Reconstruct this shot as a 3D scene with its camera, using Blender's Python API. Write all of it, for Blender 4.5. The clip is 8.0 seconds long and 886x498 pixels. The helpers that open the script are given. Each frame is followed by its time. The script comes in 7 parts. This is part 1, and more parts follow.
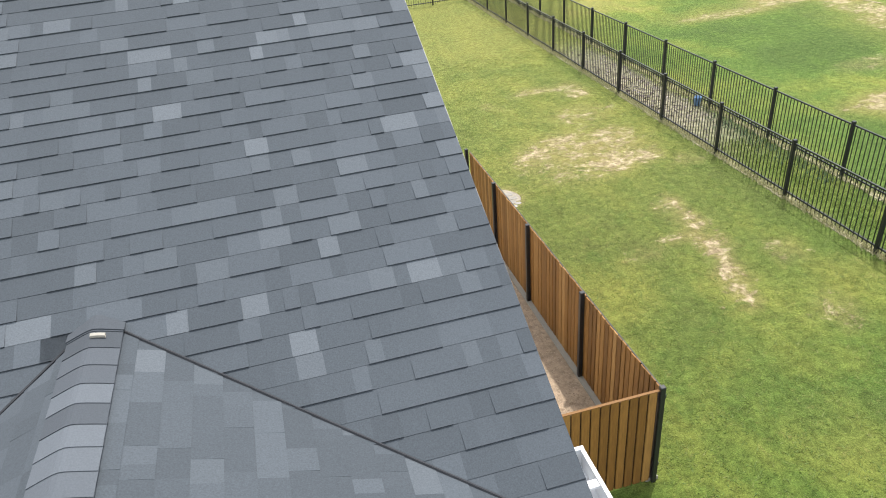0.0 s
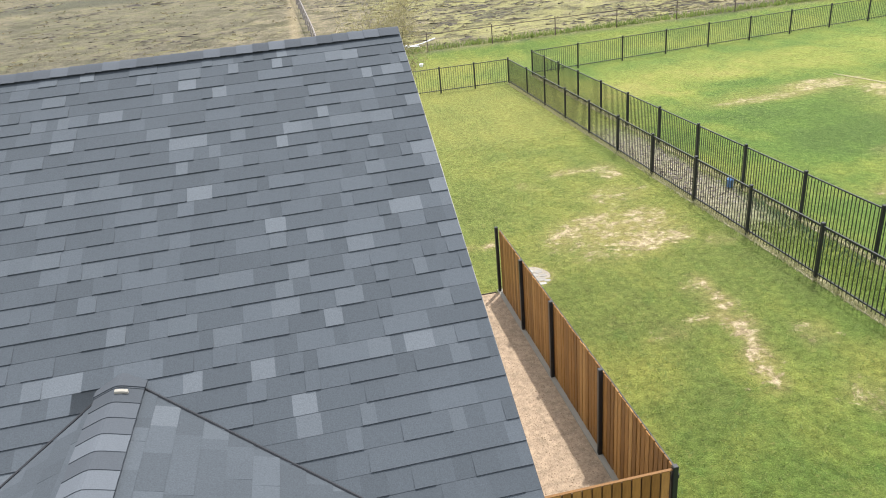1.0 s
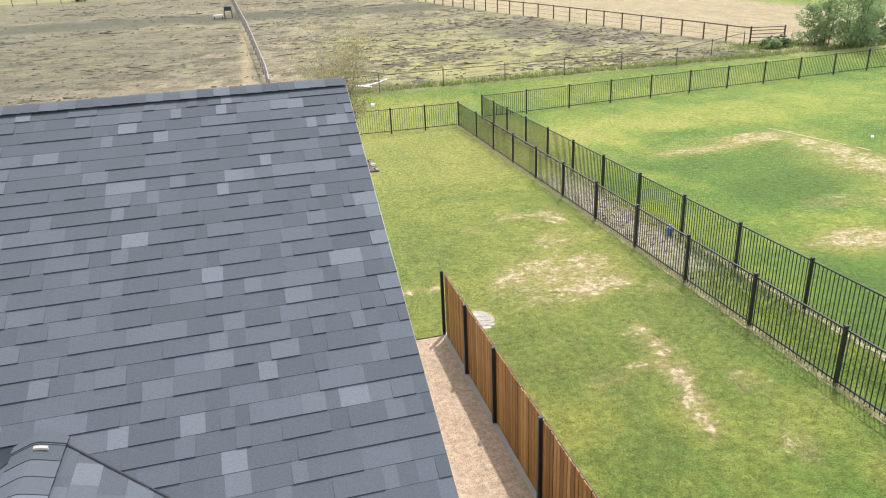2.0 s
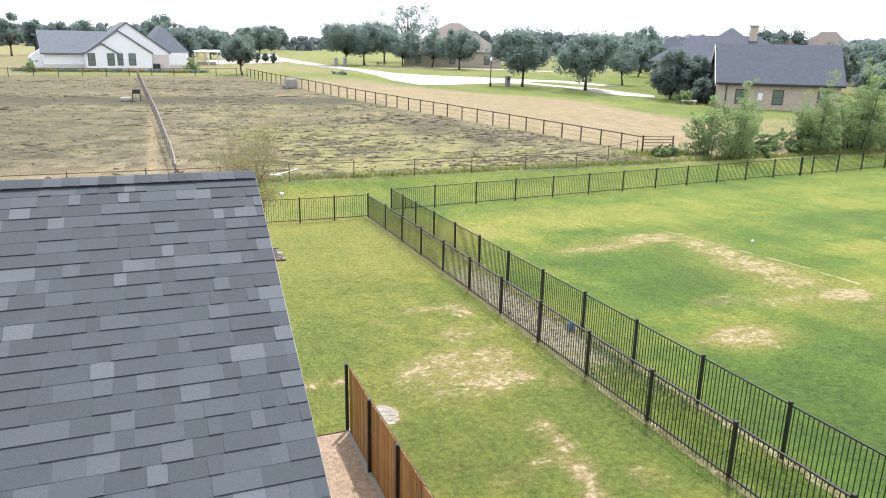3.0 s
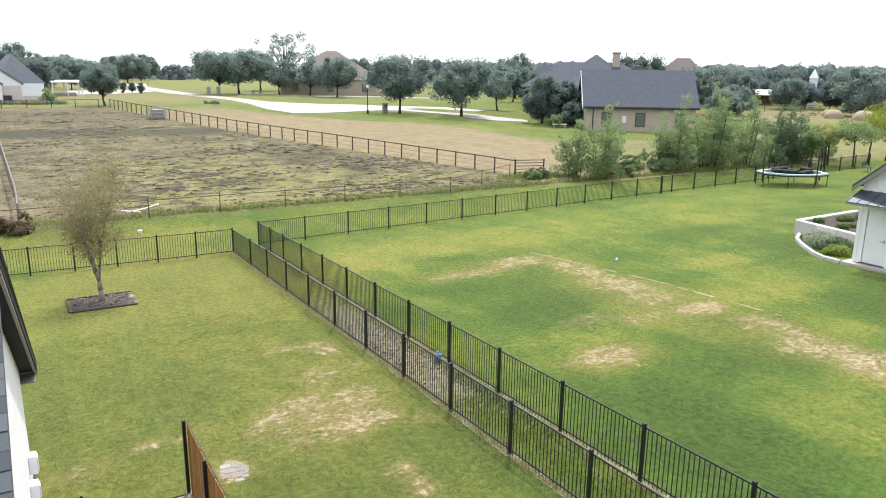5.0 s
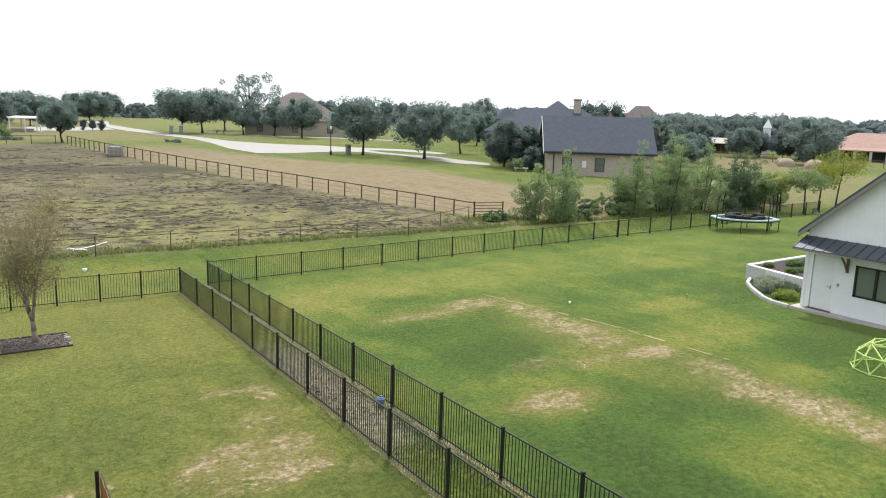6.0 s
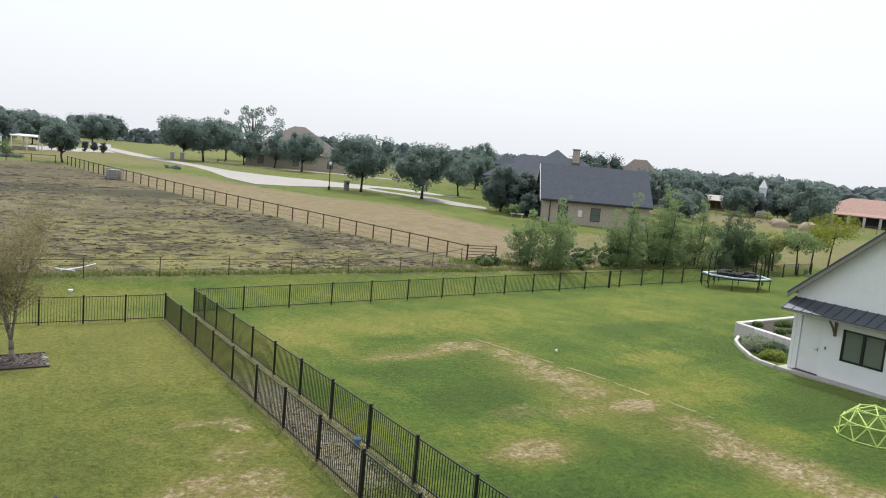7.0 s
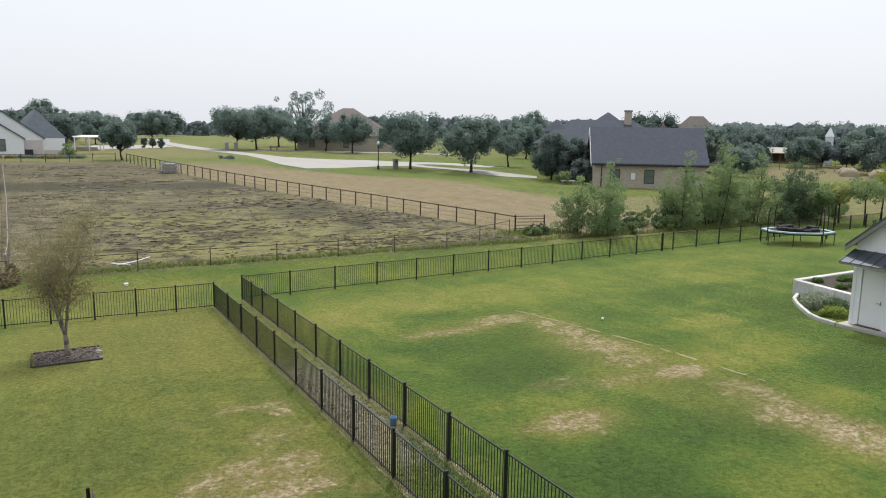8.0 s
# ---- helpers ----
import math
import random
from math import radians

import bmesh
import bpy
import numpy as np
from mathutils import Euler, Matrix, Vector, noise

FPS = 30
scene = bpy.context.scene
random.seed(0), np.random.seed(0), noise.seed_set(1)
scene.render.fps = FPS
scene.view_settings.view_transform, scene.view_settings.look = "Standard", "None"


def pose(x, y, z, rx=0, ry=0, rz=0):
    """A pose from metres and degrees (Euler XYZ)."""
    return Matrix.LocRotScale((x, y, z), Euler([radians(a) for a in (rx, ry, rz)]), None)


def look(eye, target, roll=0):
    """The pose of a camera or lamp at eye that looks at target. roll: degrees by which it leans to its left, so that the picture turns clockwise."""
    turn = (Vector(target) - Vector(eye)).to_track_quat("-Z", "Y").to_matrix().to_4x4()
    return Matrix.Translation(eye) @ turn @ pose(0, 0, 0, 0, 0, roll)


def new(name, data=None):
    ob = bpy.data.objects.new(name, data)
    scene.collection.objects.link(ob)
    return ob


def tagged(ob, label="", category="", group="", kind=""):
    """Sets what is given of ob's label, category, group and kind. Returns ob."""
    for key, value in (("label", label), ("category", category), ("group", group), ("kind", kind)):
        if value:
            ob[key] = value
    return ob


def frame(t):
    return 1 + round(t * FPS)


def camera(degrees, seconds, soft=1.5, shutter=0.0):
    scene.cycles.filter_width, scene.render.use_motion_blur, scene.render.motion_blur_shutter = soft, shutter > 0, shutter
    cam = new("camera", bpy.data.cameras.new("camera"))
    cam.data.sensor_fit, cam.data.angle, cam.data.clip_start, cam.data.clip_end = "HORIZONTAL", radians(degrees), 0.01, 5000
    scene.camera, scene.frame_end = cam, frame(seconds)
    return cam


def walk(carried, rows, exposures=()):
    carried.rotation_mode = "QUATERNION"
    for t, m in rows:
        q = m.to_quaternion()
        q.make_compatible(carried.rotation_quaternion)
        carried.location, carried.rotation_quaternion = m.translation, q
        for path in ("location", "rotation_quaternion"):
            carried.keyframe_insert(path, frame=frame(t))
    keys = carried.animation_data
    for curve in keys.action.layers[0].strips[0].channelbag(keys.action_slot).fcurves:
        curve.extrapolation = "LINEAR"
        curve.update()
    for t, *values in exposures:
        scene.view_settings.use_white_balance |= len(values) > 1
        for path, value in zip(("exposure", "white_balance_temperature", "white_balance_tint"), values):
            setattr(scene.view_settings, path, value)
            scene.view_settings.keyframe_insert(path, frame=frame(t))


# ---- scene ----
cam = camera(63.0, 8.0, soft=1.05)
PATH = [
    (0, (-0.040, 0.115, 7.160), (0.325, 1.774, 6.104), -5.26),
    (0.2, (0.025, 0.022, 7.189), (0.431, 1.695, 6.172), -5.30),
    (0.5, (0.111, -0.115, 7.240), (0.590, 1.556, 6.250), -4.50),
    (0.7, (0.155, -0.201, 7.280), (0.542, 1.530, 6.354), -5.91),
    (1, (0.207, -0.305, 7.326), (0.488, 1.477, 6.462), -5.78),
    (1.2, (0.237, -0.338, 7.338), (0.574, 1.453, 6.512), -6.07),
    (2.3, (0.290, -0.305, 7.465), (0.745, 1.497, 6.726), -1.37),
    (2.5, (0.243, -0.325, 7.457), (0.687, 1.513, 6.803), -0.10),
    (2.7, (0.248, -0.326, 7.472), (0.753, 1.498, 6.825), -0.74),
    (3, (0.283, -0.326, 7.509), (0.988, 1.465, 6.962), 1.18),
    (3.2, (0.330, -0.323, 7.517), (1.071, 1.437, 6.925), 1.31),
    (3.5, (0.447, -0.282, 7.519), (1.020, 1.555, 6.974), 1.61),
    (3.7, (0.562, -0.177, 7.505), (1.170, 1.645, 6.946), 2.13),
    (4, (0.790, -0.008, 7.480), (1.543, 1.767, 6.950), 1.05),
    (4.2, (0.972, 0.019, 7.480), (1.849, 1.728, 6.924), 1.50),
    (4.5, (1.206, 0.027, 7.486), (2.1945, 1.681, 6.943), -0.78),
    (4.7, (1.289, -0.001, 7.503), (2.295, 1.659, 7.019), 0.60),
    (5, (1.356, -0.064, 7.526), (2.341, 1.615, 7.052), 0.74),
    (5.2, (1.420, -0.069, 7.510), (2.474, 1.578, 7.075), 1.80),
    (6.3, (2.134, -0.090, 7.400), (3.218, 1.557, 7.065), 2.21),
    (6.5, (2.103, -0.067, 7.375), (3.197, 1.578, 7.063), 3.42),
    (6.7, (2.121, -0.084, 7.393), (3.231, 1.550, 7.080), 3.11),
    (7, (2.251, -0.138, 7.427), (3.340, 1.521, 7.183), 5.06),
    (7.2, (2.429, -0.170, 7.428), (3.485, 1.507, 7.157), 4.11),
    (7.4, (2.644, -0.201, 7.428), (3.620, 1.529, 7.192), 3.68),
    (7.5, (2.751, -0.219, 7.428), (3.644, 1.549, 7.149), 2.96),
    (7.7, (2.943, -0.266, 7.438), (3.827, 1.503, 7.138), 2.35),
    (8, (3.197, -0.351, 7.473), (4.142, 1.381, 7.148), 0.96),
]
EXPOSURES = [(0, 0.86, 6450, 10.5), (0.5, 0.86, 6450, 10.5), (1, 0.88, 6400, 11), (2.5, 0.95, 6330, 12.5), (3, 0.90, 6330, 12.5), (3.5, 0.81, 6330, 12.5), (4, 0.73, 6350, 12), (4.5, 0.68, 6350, 12), (5, 0.62, 6400, 11.5), (6.5, 0.05, 6420, 9.5), (7, -0.03, 6420, 10), (7.5, -0.08, 6420, 10), (8, -0.12, 6420, 10)]
walk(cam, [(t, look(eye, target, roll)) for t, eye, target, roll in PATH], EXPOSURES)

# ---- world and sun: a bright, hazy noon ----
SUN_DIR = Vector((0.29, 0.34, 1.0)).normalized()
world = bpy.data.worlds.new("world")
scene.world = world
world.use_nodes = True
wn, wl = world.node_tree.nodes, world.node_tree.links
sky = wn.new("ShaderNodeTexSky")
sky.sky_type = "NISHITA"
sky.sun_disc = False
sky.sun_elevation = math.asin(SUN_DIR.z)
sky.sun_rotation = math.atan2(SUN_DIR.x, SUN_DIR.y)
sky.air_density, sky.dust_density, sky.ozone_density = 1.0, 6.0, 1.0
haze = wn.new("ShaderNodeMixRGB")
haze.inputs[0].default_value = 0.6
haze.inputs[2].default_value = (13.5, 13.9, 14.6, 1)
wl.new(sky.outputs[0], haze.inputs[1])
wl.new(haze.outputs[0], wn["Background"].inputs[0])
wn["Background"].inputs[1].default_value = 0.104
sun = new("sun", bpy.data.lights.new("sun", "SUN"))
sun.data.energy, sun.data.angle, sun.data.color = 3.4, radians(1.4), (1.0, 0.955, 0.89)
sun.matrix_world = look(SUN_DIR * 60, (0, 0, 0))


# ---- materials ----
def material(name):
    m = bpy.data.materials.new(name)
    m.use_nodes = True
    return m, m.node_tree.nodes, m.node_tree.links, m.node_tree.nodes["Principled BSDF"]


def ramp_node(n, l, source, stops):
    r = n.new("ShaderNodeValToRGB")
    e = r.color_ramp.elements
    while len(e) < len(stops):
        e.new(0.5)
    for k, (p, c) in enumerate(stops):
        e[k].position, e[k].color = p, (*c, 1)
    l.new(source, r.inputs[0])
    return r.outputs[0]


def noise_node(n, l, coord, scale, detail=4.0, rough=0.6, stretch=None, twist=0.0):
    t = n.new("ShaderNodeTexNoise")
    t.inputs["Scale"].default_value, t.inputs["Detail"].default_value, t.inputs["Roughness"].default_value = scale, detail, rough
    if stretch:
        m = n.new("ShaderNodeMapping")
        m.inputs["Scale"].default_value = stretch
        l.new(coord, m.inputs[0])
        coord = m.outputs[0]
    t.inputs["Distortion"].default_value = twist
    l.new(coord, t.inputs["Vector"])
    return t.outputs["Fac"]


def math_node(n, l, op, a, b=None, c=None, clamp=False):
    m = n.new("ShaderNodeMath")
    m.operation, m.use_clamp = op, clamp
    for k, v in enumerate((a, b, c)):
        if v is None:
            continue
        if isinstance(v, (int, float)):
            m.inputs[k].default_value = v
        else:
            l.new(v, m.inputs[k])
    return m.outputs[0]


def mix_node(n, l, fac, a, b, mode="MIX"):
    m = n.new("ShaderNodeMixRGB")
    m.blend_type = mode
    for k, v in enumerate((fac, a, b)):
        if isinstance(v, (int, float)):
            m.inputs[k].default_value = v
        elif isinstance(v, tuple):
            m.inputs[k].default_value = (*v, 1)
        else:
            l.new(v, m.inputs[k])
    return m.outputs[0]


def bump_node(n, l, height, strength, distance, bsdf):
    b = n.new("ShaderNodeBump")
    b.inputs["Strength"].default_value, b.inputs["Distance"].default_value = strength, distance
    l.new(height, b.inputs["Height"])
    l.new(b.outputs[0], bsdf.inputs["Normal"])


def plain(name, color, rough=0.6, metal=0.0, vary=0.15, scale=6.0, bump=0.0, spec=0.4):
    """A surface of one colour with two scales of wear in it."""
    m, n, l, b = material(name)
    c = n.new("ShaderNodeTexCoord").outputs["Object"]
    f1, f2 = noise_node(n, l, c, scale), noise_node(n, l, c, scale * 9, 6.0)
    f = math_node(n, l, "ADD", math_node(n, l, "MULTIPLY", f1, 0.6), math_node(n, l, "MULTIPLY", f2, 0.4))
    lo, hi = tuple(v * (1 - vary) for v in color), tuple(min(1, v * (1 + vary)) for v in color)
    l.new(ramp_node(n, l, f, [(0.3, lo), (0.7, hi)]), b.inputs["Base Color"])
    b.inputs["Roughness"].default_value, b.inputs["Metallic"].default_value = rough, metal
    b.inputs["Specular IOR Level"].default_value = spec
    if bump:
        bump_node(n, l, f2, bump, 0.02, b)
    return m


def piece_random(n, l):
    """A chance number for each loose piece, whether an object of its own or an island of a joined mesh."""
    a, b = n.new("ShaderNodeObjectInfo").outputs["Random"], n.new("ShaderNodeNewGeometry").outputs["Random Per Island"]
    return math_node(n, l, "FRACT", math_node(n, l, "ADD", a, b))


def pieces(name, stops, rough=0.8, grain=40.0, grain_amount=0.35, stretch=None, bump=0.3, spec=0.3):
    """Pieces whose colour is drawn by chance from stops, with grain over it."""
    m, n, l, b = material(name)
    c = n.new("ShaderNodeTexCoord").outputs["Object"]
    base = ramp_node(n, l, piece_random(n, l), stops)
    g = noise_node(n, l, c, grain, 5.0, 0.7, stretch)
    dark = ramp_node(n, l, g, [(0.25, (1 - grain_amount,) * 3), (0.75, (1 + grain_amount * 0.5,) * 3)])
    l.new(mix_node(n, l, 1.0, base, dark, "MULTIPLY"), b.inputs["Base Color"])
    b.inputs["Roughness"].default_value = rough
    b.inputs["Specular IOR Level"].default_value = spec
    bump_node(n, l, g, bump, 0.004, b)
    return m


def leafy(name, dark, light, yellow, rough=0.6):
    m, n, l, b = material(name)
    c = n.new("ShaderNodeTexCoord").outputs["Object"]
    r = n.new("ShaderNodeNewGeometry").outputs["Random Per Island"]
    big = noise_node(n, l, c, 0.5, 2.0)
    f = math_node(n, l, "ADD", math_node(n, l, "MULTIPLY", r, 0.55), math_node(n, l, "MULTIPLY", big, 0.5))
    l.new(ramp_node(n, l, f, [(0.15, dark), (0.6, light), (0.95, yellow)]), b.inputs["Base Color"])
    b.inputs["Roughness"].default_value = rough
    b.inputs["Specular IOR Level"].default_value = 0.25
    t = n.new("ShaderNodeBsdfTranslucent")
    t.inputs[0].default_value = (*[v * 1.25 for v in light], 1)
    mixer = n.new("ShaderNodeMixShader")
    mixer.inputs[0].default_value = 0.5
    l.new(b.outputs[0], mixer.inputs[1])
    l.new(t.outputs[0], mixer.inputs[2])
    l.new(mixer.outputs[0], n["Material Output"].inputs[0])
    return m


def ground_material():
    """Lawn, rough pasture, dry mown grass and bare earth, told apart by the sheet's own attributes."""
    m, n, l, b = material("ground_cover")
    c = n.new("ShaderNodeTexCoord").outputs["Object"]

    def weight(name):
        a = n.new("ShaderNodeAttribute")
        a.attribute_name = name
        return a.outputs["Fac"]

    big, mid = noise_node(n, l, c, 0.13, 3.0), noise_node(n, l, c, 0.8, 5.0, 0.62)
    fine, blades = noise_node(n, l, c, 7.0, 6.0, 0.7), noise_node(n, l, c, 45.0, 4.0, 0.7)
    # lawn: dark rank patches, yellow thin ones, and straw specks between them
    patches = noise_node(n, l, c, 0.42, 4.0, 0.6, (1.0, 0.75, 1.0), 0.7)
    mown = noise_node(n, l, c, 1.0, 2.0, 0.5, (1.9, 0.10, 1.0))
    f = math_node(n, l, "ADD", math_node(n, l, "ADD", math_node(n, l, "MULTIPLY", big, 0.30), math_node(n, l, "MULTIPLY", patches, 0.32)), math_node(n, l, "ADD", math_node(n, l, "MULTIPLY", mid, 0.22), math_node(n, l, "MULTIPLY", mown, 0.16)))
    f = math_node(n, l, "ADD", f, math_node(n, l, "MULTIPLY", weight("dry"), 0.06))
    tone = math_node(n, l, "SUBTRACT", weight("tone"), 0.5)
    f = math_node(n, l, "ADD", f, math_node(n, l, "MULTIPLY", math_node(n, l, "MULTIPLY", tone, math_node(n, l, "ADD", patches, 0.5)), 0.26))
    lawn = ramp_node(n, l, f, [(0.39, (0.017, 0.047, 0.009)), (0.47, (0.034, 0.076, 0.012)), (0.54, (0.072, 0.102, 0.018)), (0.61, (0.112, 0.132, 0.024)), (0.70, (0.160, 0.146, 0.042))])
    lawn = mix_node(n, l, math_node(n, l, "MULTIPLY", weight("dry"), 0.54), lawn, (0.132, 0.108, 0.034))
    lawn = mix_node(n, l, math_node(n, l, "MULTIPLY", weight("bare"), math_node(n, l, "ADD", 0.15, mid), clamp=True), lawn, (0.168, 0.120, 0.060))
    tufts = math_node(n, l, "MULTIPLY", math_node(n, l, "SUBTRACT", noise_node(n, l, c, 2.1, 5.0, 0.7, (1.0, 0.8, 1.0), 1.0), 0.56), 9.0, clamp=True)
    lawn = mix_node(n, l, math_node(n, l, "MULTIPLY", tufts, 0.42), lawn, (0.024, 0.060, 0.011))
    specks = math_node(n, l, "MULTIPLY", math_node(n, l, "SUBTRACT", noise_node(n, l, c, 5.5, 6.0, 0.78, (1.0, 1.0, 1.0), 0.8), 0.575), 9.0, clamp=True)
    lawn = mix_node(n, l, math_node(n, l, "MULTIPLY", specks, math_node(n, l, "ADD", 0.14, math_node(n, l, "MULTIPLY", weight("dry"), 0.5))), lawn, (0.205, 0.166, 0.064))
    # pasture: tufts, dark stubble and yellow patches
    p1, p2 = noise_node(n, l, c, 0.28, 7.0, 0.72), noise_node(n, l, c, 1.3, 6.0, 0.75)
    pf = math_node(n, l, "ADD", math_node(n, l, "MULTIPLY", p1, 0.5), math_node(n, l, "MULTIPLY", p2, 0.5))
    past = ramp_node(n, l, pf, [(0.39, (0.068, 0.056, 0.049)), (0.45, (0.102, 0.085, 0.068)), (0.50, (0.130, 0.109, 0.080)), (0.55, (0.158, 0.132, 0.092)), (0.61, (0.215, 0.174, 0.130))])
    sward = noise_node(n, l, c, 0.75, 6.0, 0.7, (0.5, 1.0, 1.0), 0.7)
    green = math_node(n, l, "ADD", math_node(n, l, "MULTIPLY", tone, 2.6), math_node(n, l, "MULTIPLY", math_node(n, l, "SUBTRACT", sward, 0.52), 7.0), clamp=True)
    past = mix_node(n, l, math_node(n, l, "MULTIPLY", green, 0.85), past, (0.188, 0.180, 0.074))
    stubble = math_node(n, l, "MULTIPLY", math_node(n, l, "SUBTRACT", noise_node(n, l, c, 0.62, 7.0, 0.74, (0.55, 0.9, 1.0), 0.6), 0.515), 13.0, clamp=True)
    past = mix_node(n, l, math_node(n, l, "MULTIPLY", stubble, 0.9), past, (0.046, 0.039, 0.030))
    ruts = math_node(n, l, "MULTIPLY", math_node(n, l, "SUBTRACT", noise_node(n, l, c, 1.15, 6.0, 0.74, (0.42, 1.0, 1.0), 1.1), 0.525), 16.0, clamp=True)
    past = mix_node(n, l, math_node(n, l, "MULTIPLY", ruts, 0.8), past, (0.048, 0.040, 0.030))
    past = mix_node(n, l, math_node(n, l, "MULTIPLY", weight("burnt"), math_node(n, l, "ADD", 0.1, math_node(n, l, "MULTIPLY", p2, 1.6)), clamp=True), past, (0.045, 0.041, 0.038))
    # dry mown strip
    tan = ramp_node(n, l, mid, [(0.35, (0.170, 0.134, 0.084)), (0.65, (0.232, 0.187, 0.126))])
    # bare earth
    char = math_node(n, l, "MULTIPLY", weight("burnt"), 0.45)
    earth = ramp_node(n, l, fine, [(0.35, (0.185, 0.134, 0.084)), (0.52, (0.262, 0.202, 0.136)), (0.66, (0.335, 0.278, 0.204))])
    col = mix_node(n, l, weight("pasture"), lawn, past)
    col = mix_node(n, l, weight("tan"), col, mix_node(n, l, char, tan, (0.075, 0.066, 0.056)))
    net = math_node(n, l, "MULTIPLY", math_node(n, l, "SUBTRACT", noise_node(n, l, c, 1.25, 7.0, 0.72, (1.0, 1.25, 1.0), 1.4), 0.5), 4.6)
    crumbs = math_node(n, l, "MULTIPLY", math_node(n, l, "SUBTRACT", noise_node(n, l, c, 5.0, 6.0, 0.8, (1.0, 1.15, 1.0), 0.6), 0.5), 2.6)
    wear = math_node(n, l, "ADD", math_node(n, l, "MULTIPLY", weight("bare"), 1.05), math_node(n, l, "ADD", net, crumbs))
    wear = math_node(n, l, "MULTIPLY", math_node(n, l, "SUBTRACT", wear, 0.66), 1.7, clamp=True)
    wear = math_node(n, l, "MULTIPLY", wear, math_node(n, l, "GREATER_THAN", weight("bare"), 0.02))
    col = mix_node(n, l, wear, col, earth)
    col = mix_node(n, l, weight("mulch"), col, ramp_node(n, l, fine, [(0.35, (0.11, 0.093, 0.080)), (0.6, (0.215, 0.187, 0.160)), (0.75, (0.33, 0.30, 0.265))]))
    shade = ramp_node(n, l, math_node(n, l, "ADD", math_node(n, l, "MULTIPLY", fine, 0.5), math_node(n, l, "MULTIPLY", blades, 0.5)), [(0.36, (0.40,) * 3), (0.64, (1.52,) * 3)])
    col = mix_node(n, l, 1.0, col, shade, "MULTIPLY")
    l.new(col, b.inputs["Base Color"])
    b.inputs["Roughness"].default_value = 0.95
    b.inputs["Specular IOR Level"].default_value = 0.1
    b.inputs["Sheen Roughness"].default_value = 0.4
    rough_land = math_node(n, l, "MAXIMUM", weight("pasture"), weight("tan"))
    l.new(math_node(n, l, "MULTIPLY", shade, math_node(n, l, "SUBTRACT", 0.38, math_node(n, l, "MULTIPLY", rough_land, 0.26))), b.inputs["Sheen Weight"])
    b.inputs["Sheen Tint"].default_value = (0.88, 1.0, 0.30, 1)
    bump_node(n, l, math_node(n, l, "ADD", fine, blades), 0.5, 0.05, b)
    return m


GROUND = ground_material()
SHINGLE = pieces("asphalt_shingle", [(0.0, (0.0458, 0.0550, 0.0640)), (0.5, (0.0515, 0.0617, 0.0718)), (0.85, (0.0566, 0.0674, 0.0783)), (1.0, (0.0645, 0.0764, 0.0885))], 0.95, 110.0, 0.3)
LIGHT_SHINGLE = pieces("pale_asphalt_shingle", [(0.0, (0.0615, 0.0730, 0.0840)), (0.6, (0.0755, 0.0880, 0.1005)), (1.0, (0.0930, 0.1070, 0.1210))], 0.95, 110.0, 0.3)
CAP = pieces("ridge_cap_shingle", [(0.0, (0.04368, 0.05096, 0.05928)), (0.55, (0.05408, 0.0624, 0.0728)), (0.75, (0.07072, 0.08112, 0.0936)), (1.0, (0.08944, 0.1019, 0.1165))], 0.95, 120.0, 0.2)
UNDERLAY = plain("roof_underlay", (0.022, 0.024, 0.028), 0.95, bump=0.3)
CEDAR = pieces("stained_cedar", [(0.0, (0.15, 0.070, 0.016)), (0.5, (0.22, 0.105, 0.024)), (0.8, (0.27, 0.135, 0.035)), (1.0, (0.32, 0.175, 0.055))], 0.65, 9.0, 0.45, (6.0, 6.0, 0.5), 0.3)
BLACK = plain("black_powder_coat", (0.012, 0.013, 0.015), 0.38, vary=0.3, spec=0.45)
WHITE = plain("white_paint", (0.74, 0.75, 0.76), 0.55, vary=0.05, scale=2.0)
SIDING = plain("white_siding", (0.77, 0.785, 0.80), 0.6, vary=0.05, scale=1.5)
ALU = plain("white_gutter_metal", (0.62, 0.64, 0.66), 0.4, vary=0.08)
FASCIA = plain("taupe_trim", (0.21, 0.20, 0.17), 0.6, vary=0.12)
CONCRETE = plain("concrete", (0.40, 0.38, 0.34), 0.9, vary=0.2, scale=3.0, bump=0.3)
ROAD = plain("pale_concrete_road", (0.33, 0.32, 0.30), 0.9, vary=0.10, scale=0.4, bump=0.2)
GRAVEL = plain("tan_gravel", (0.27, 0.205, 0.142), 0.95, vary=0.5, scale=9.0, bump=0.8)
PEBBLE = pieces("pebbles", [(0.0, (0.16, 0.115, 0.078)), (0.5, (0.29, 0.215, 0.15)), (1.0, (0.42, 0.34, 0.26))], 0.9)
STONE = pieces("grey_limestone", [(0.0, (0.20, 0.19, 0.165)), (0.6, (0.27, 0.262, 0.235)), (1.0, (0.35, 0.34, 0.315))], 0.9, 12.0)
PALE_STONE = pieces("white_limestone", [(0.0, (0.50, 0.49, 0.46)), (0.6, (0.62, 0.61, 0.58)), (1.0, (0.70, 0.69, 0.66))], 0.9, 12.0)
TANBRICK = plain("tan_brick_wall", (0.42, 0.365, 0.30), 0.9, vary=0.2, scale=3.0)
DARKROOF = plain("dark_slate_roof", (0.068, 0.079, 0.100), 0.95, vary=0.2, scale=2.0, bump=0.3)
# grey raised towards pale blue, with the haze before the farmhouse roof in it
GREYROOF = plain("grey_roof", (0.098, 0.112, 0.132), 0.95, vary=0.2, scale=2.0, bump=0.3)
BROWNROOF = plain("brown_roof", (0.15, 0.13, 0.12), 0.95, vary=0.2, scale=2.0, bump=0.3)
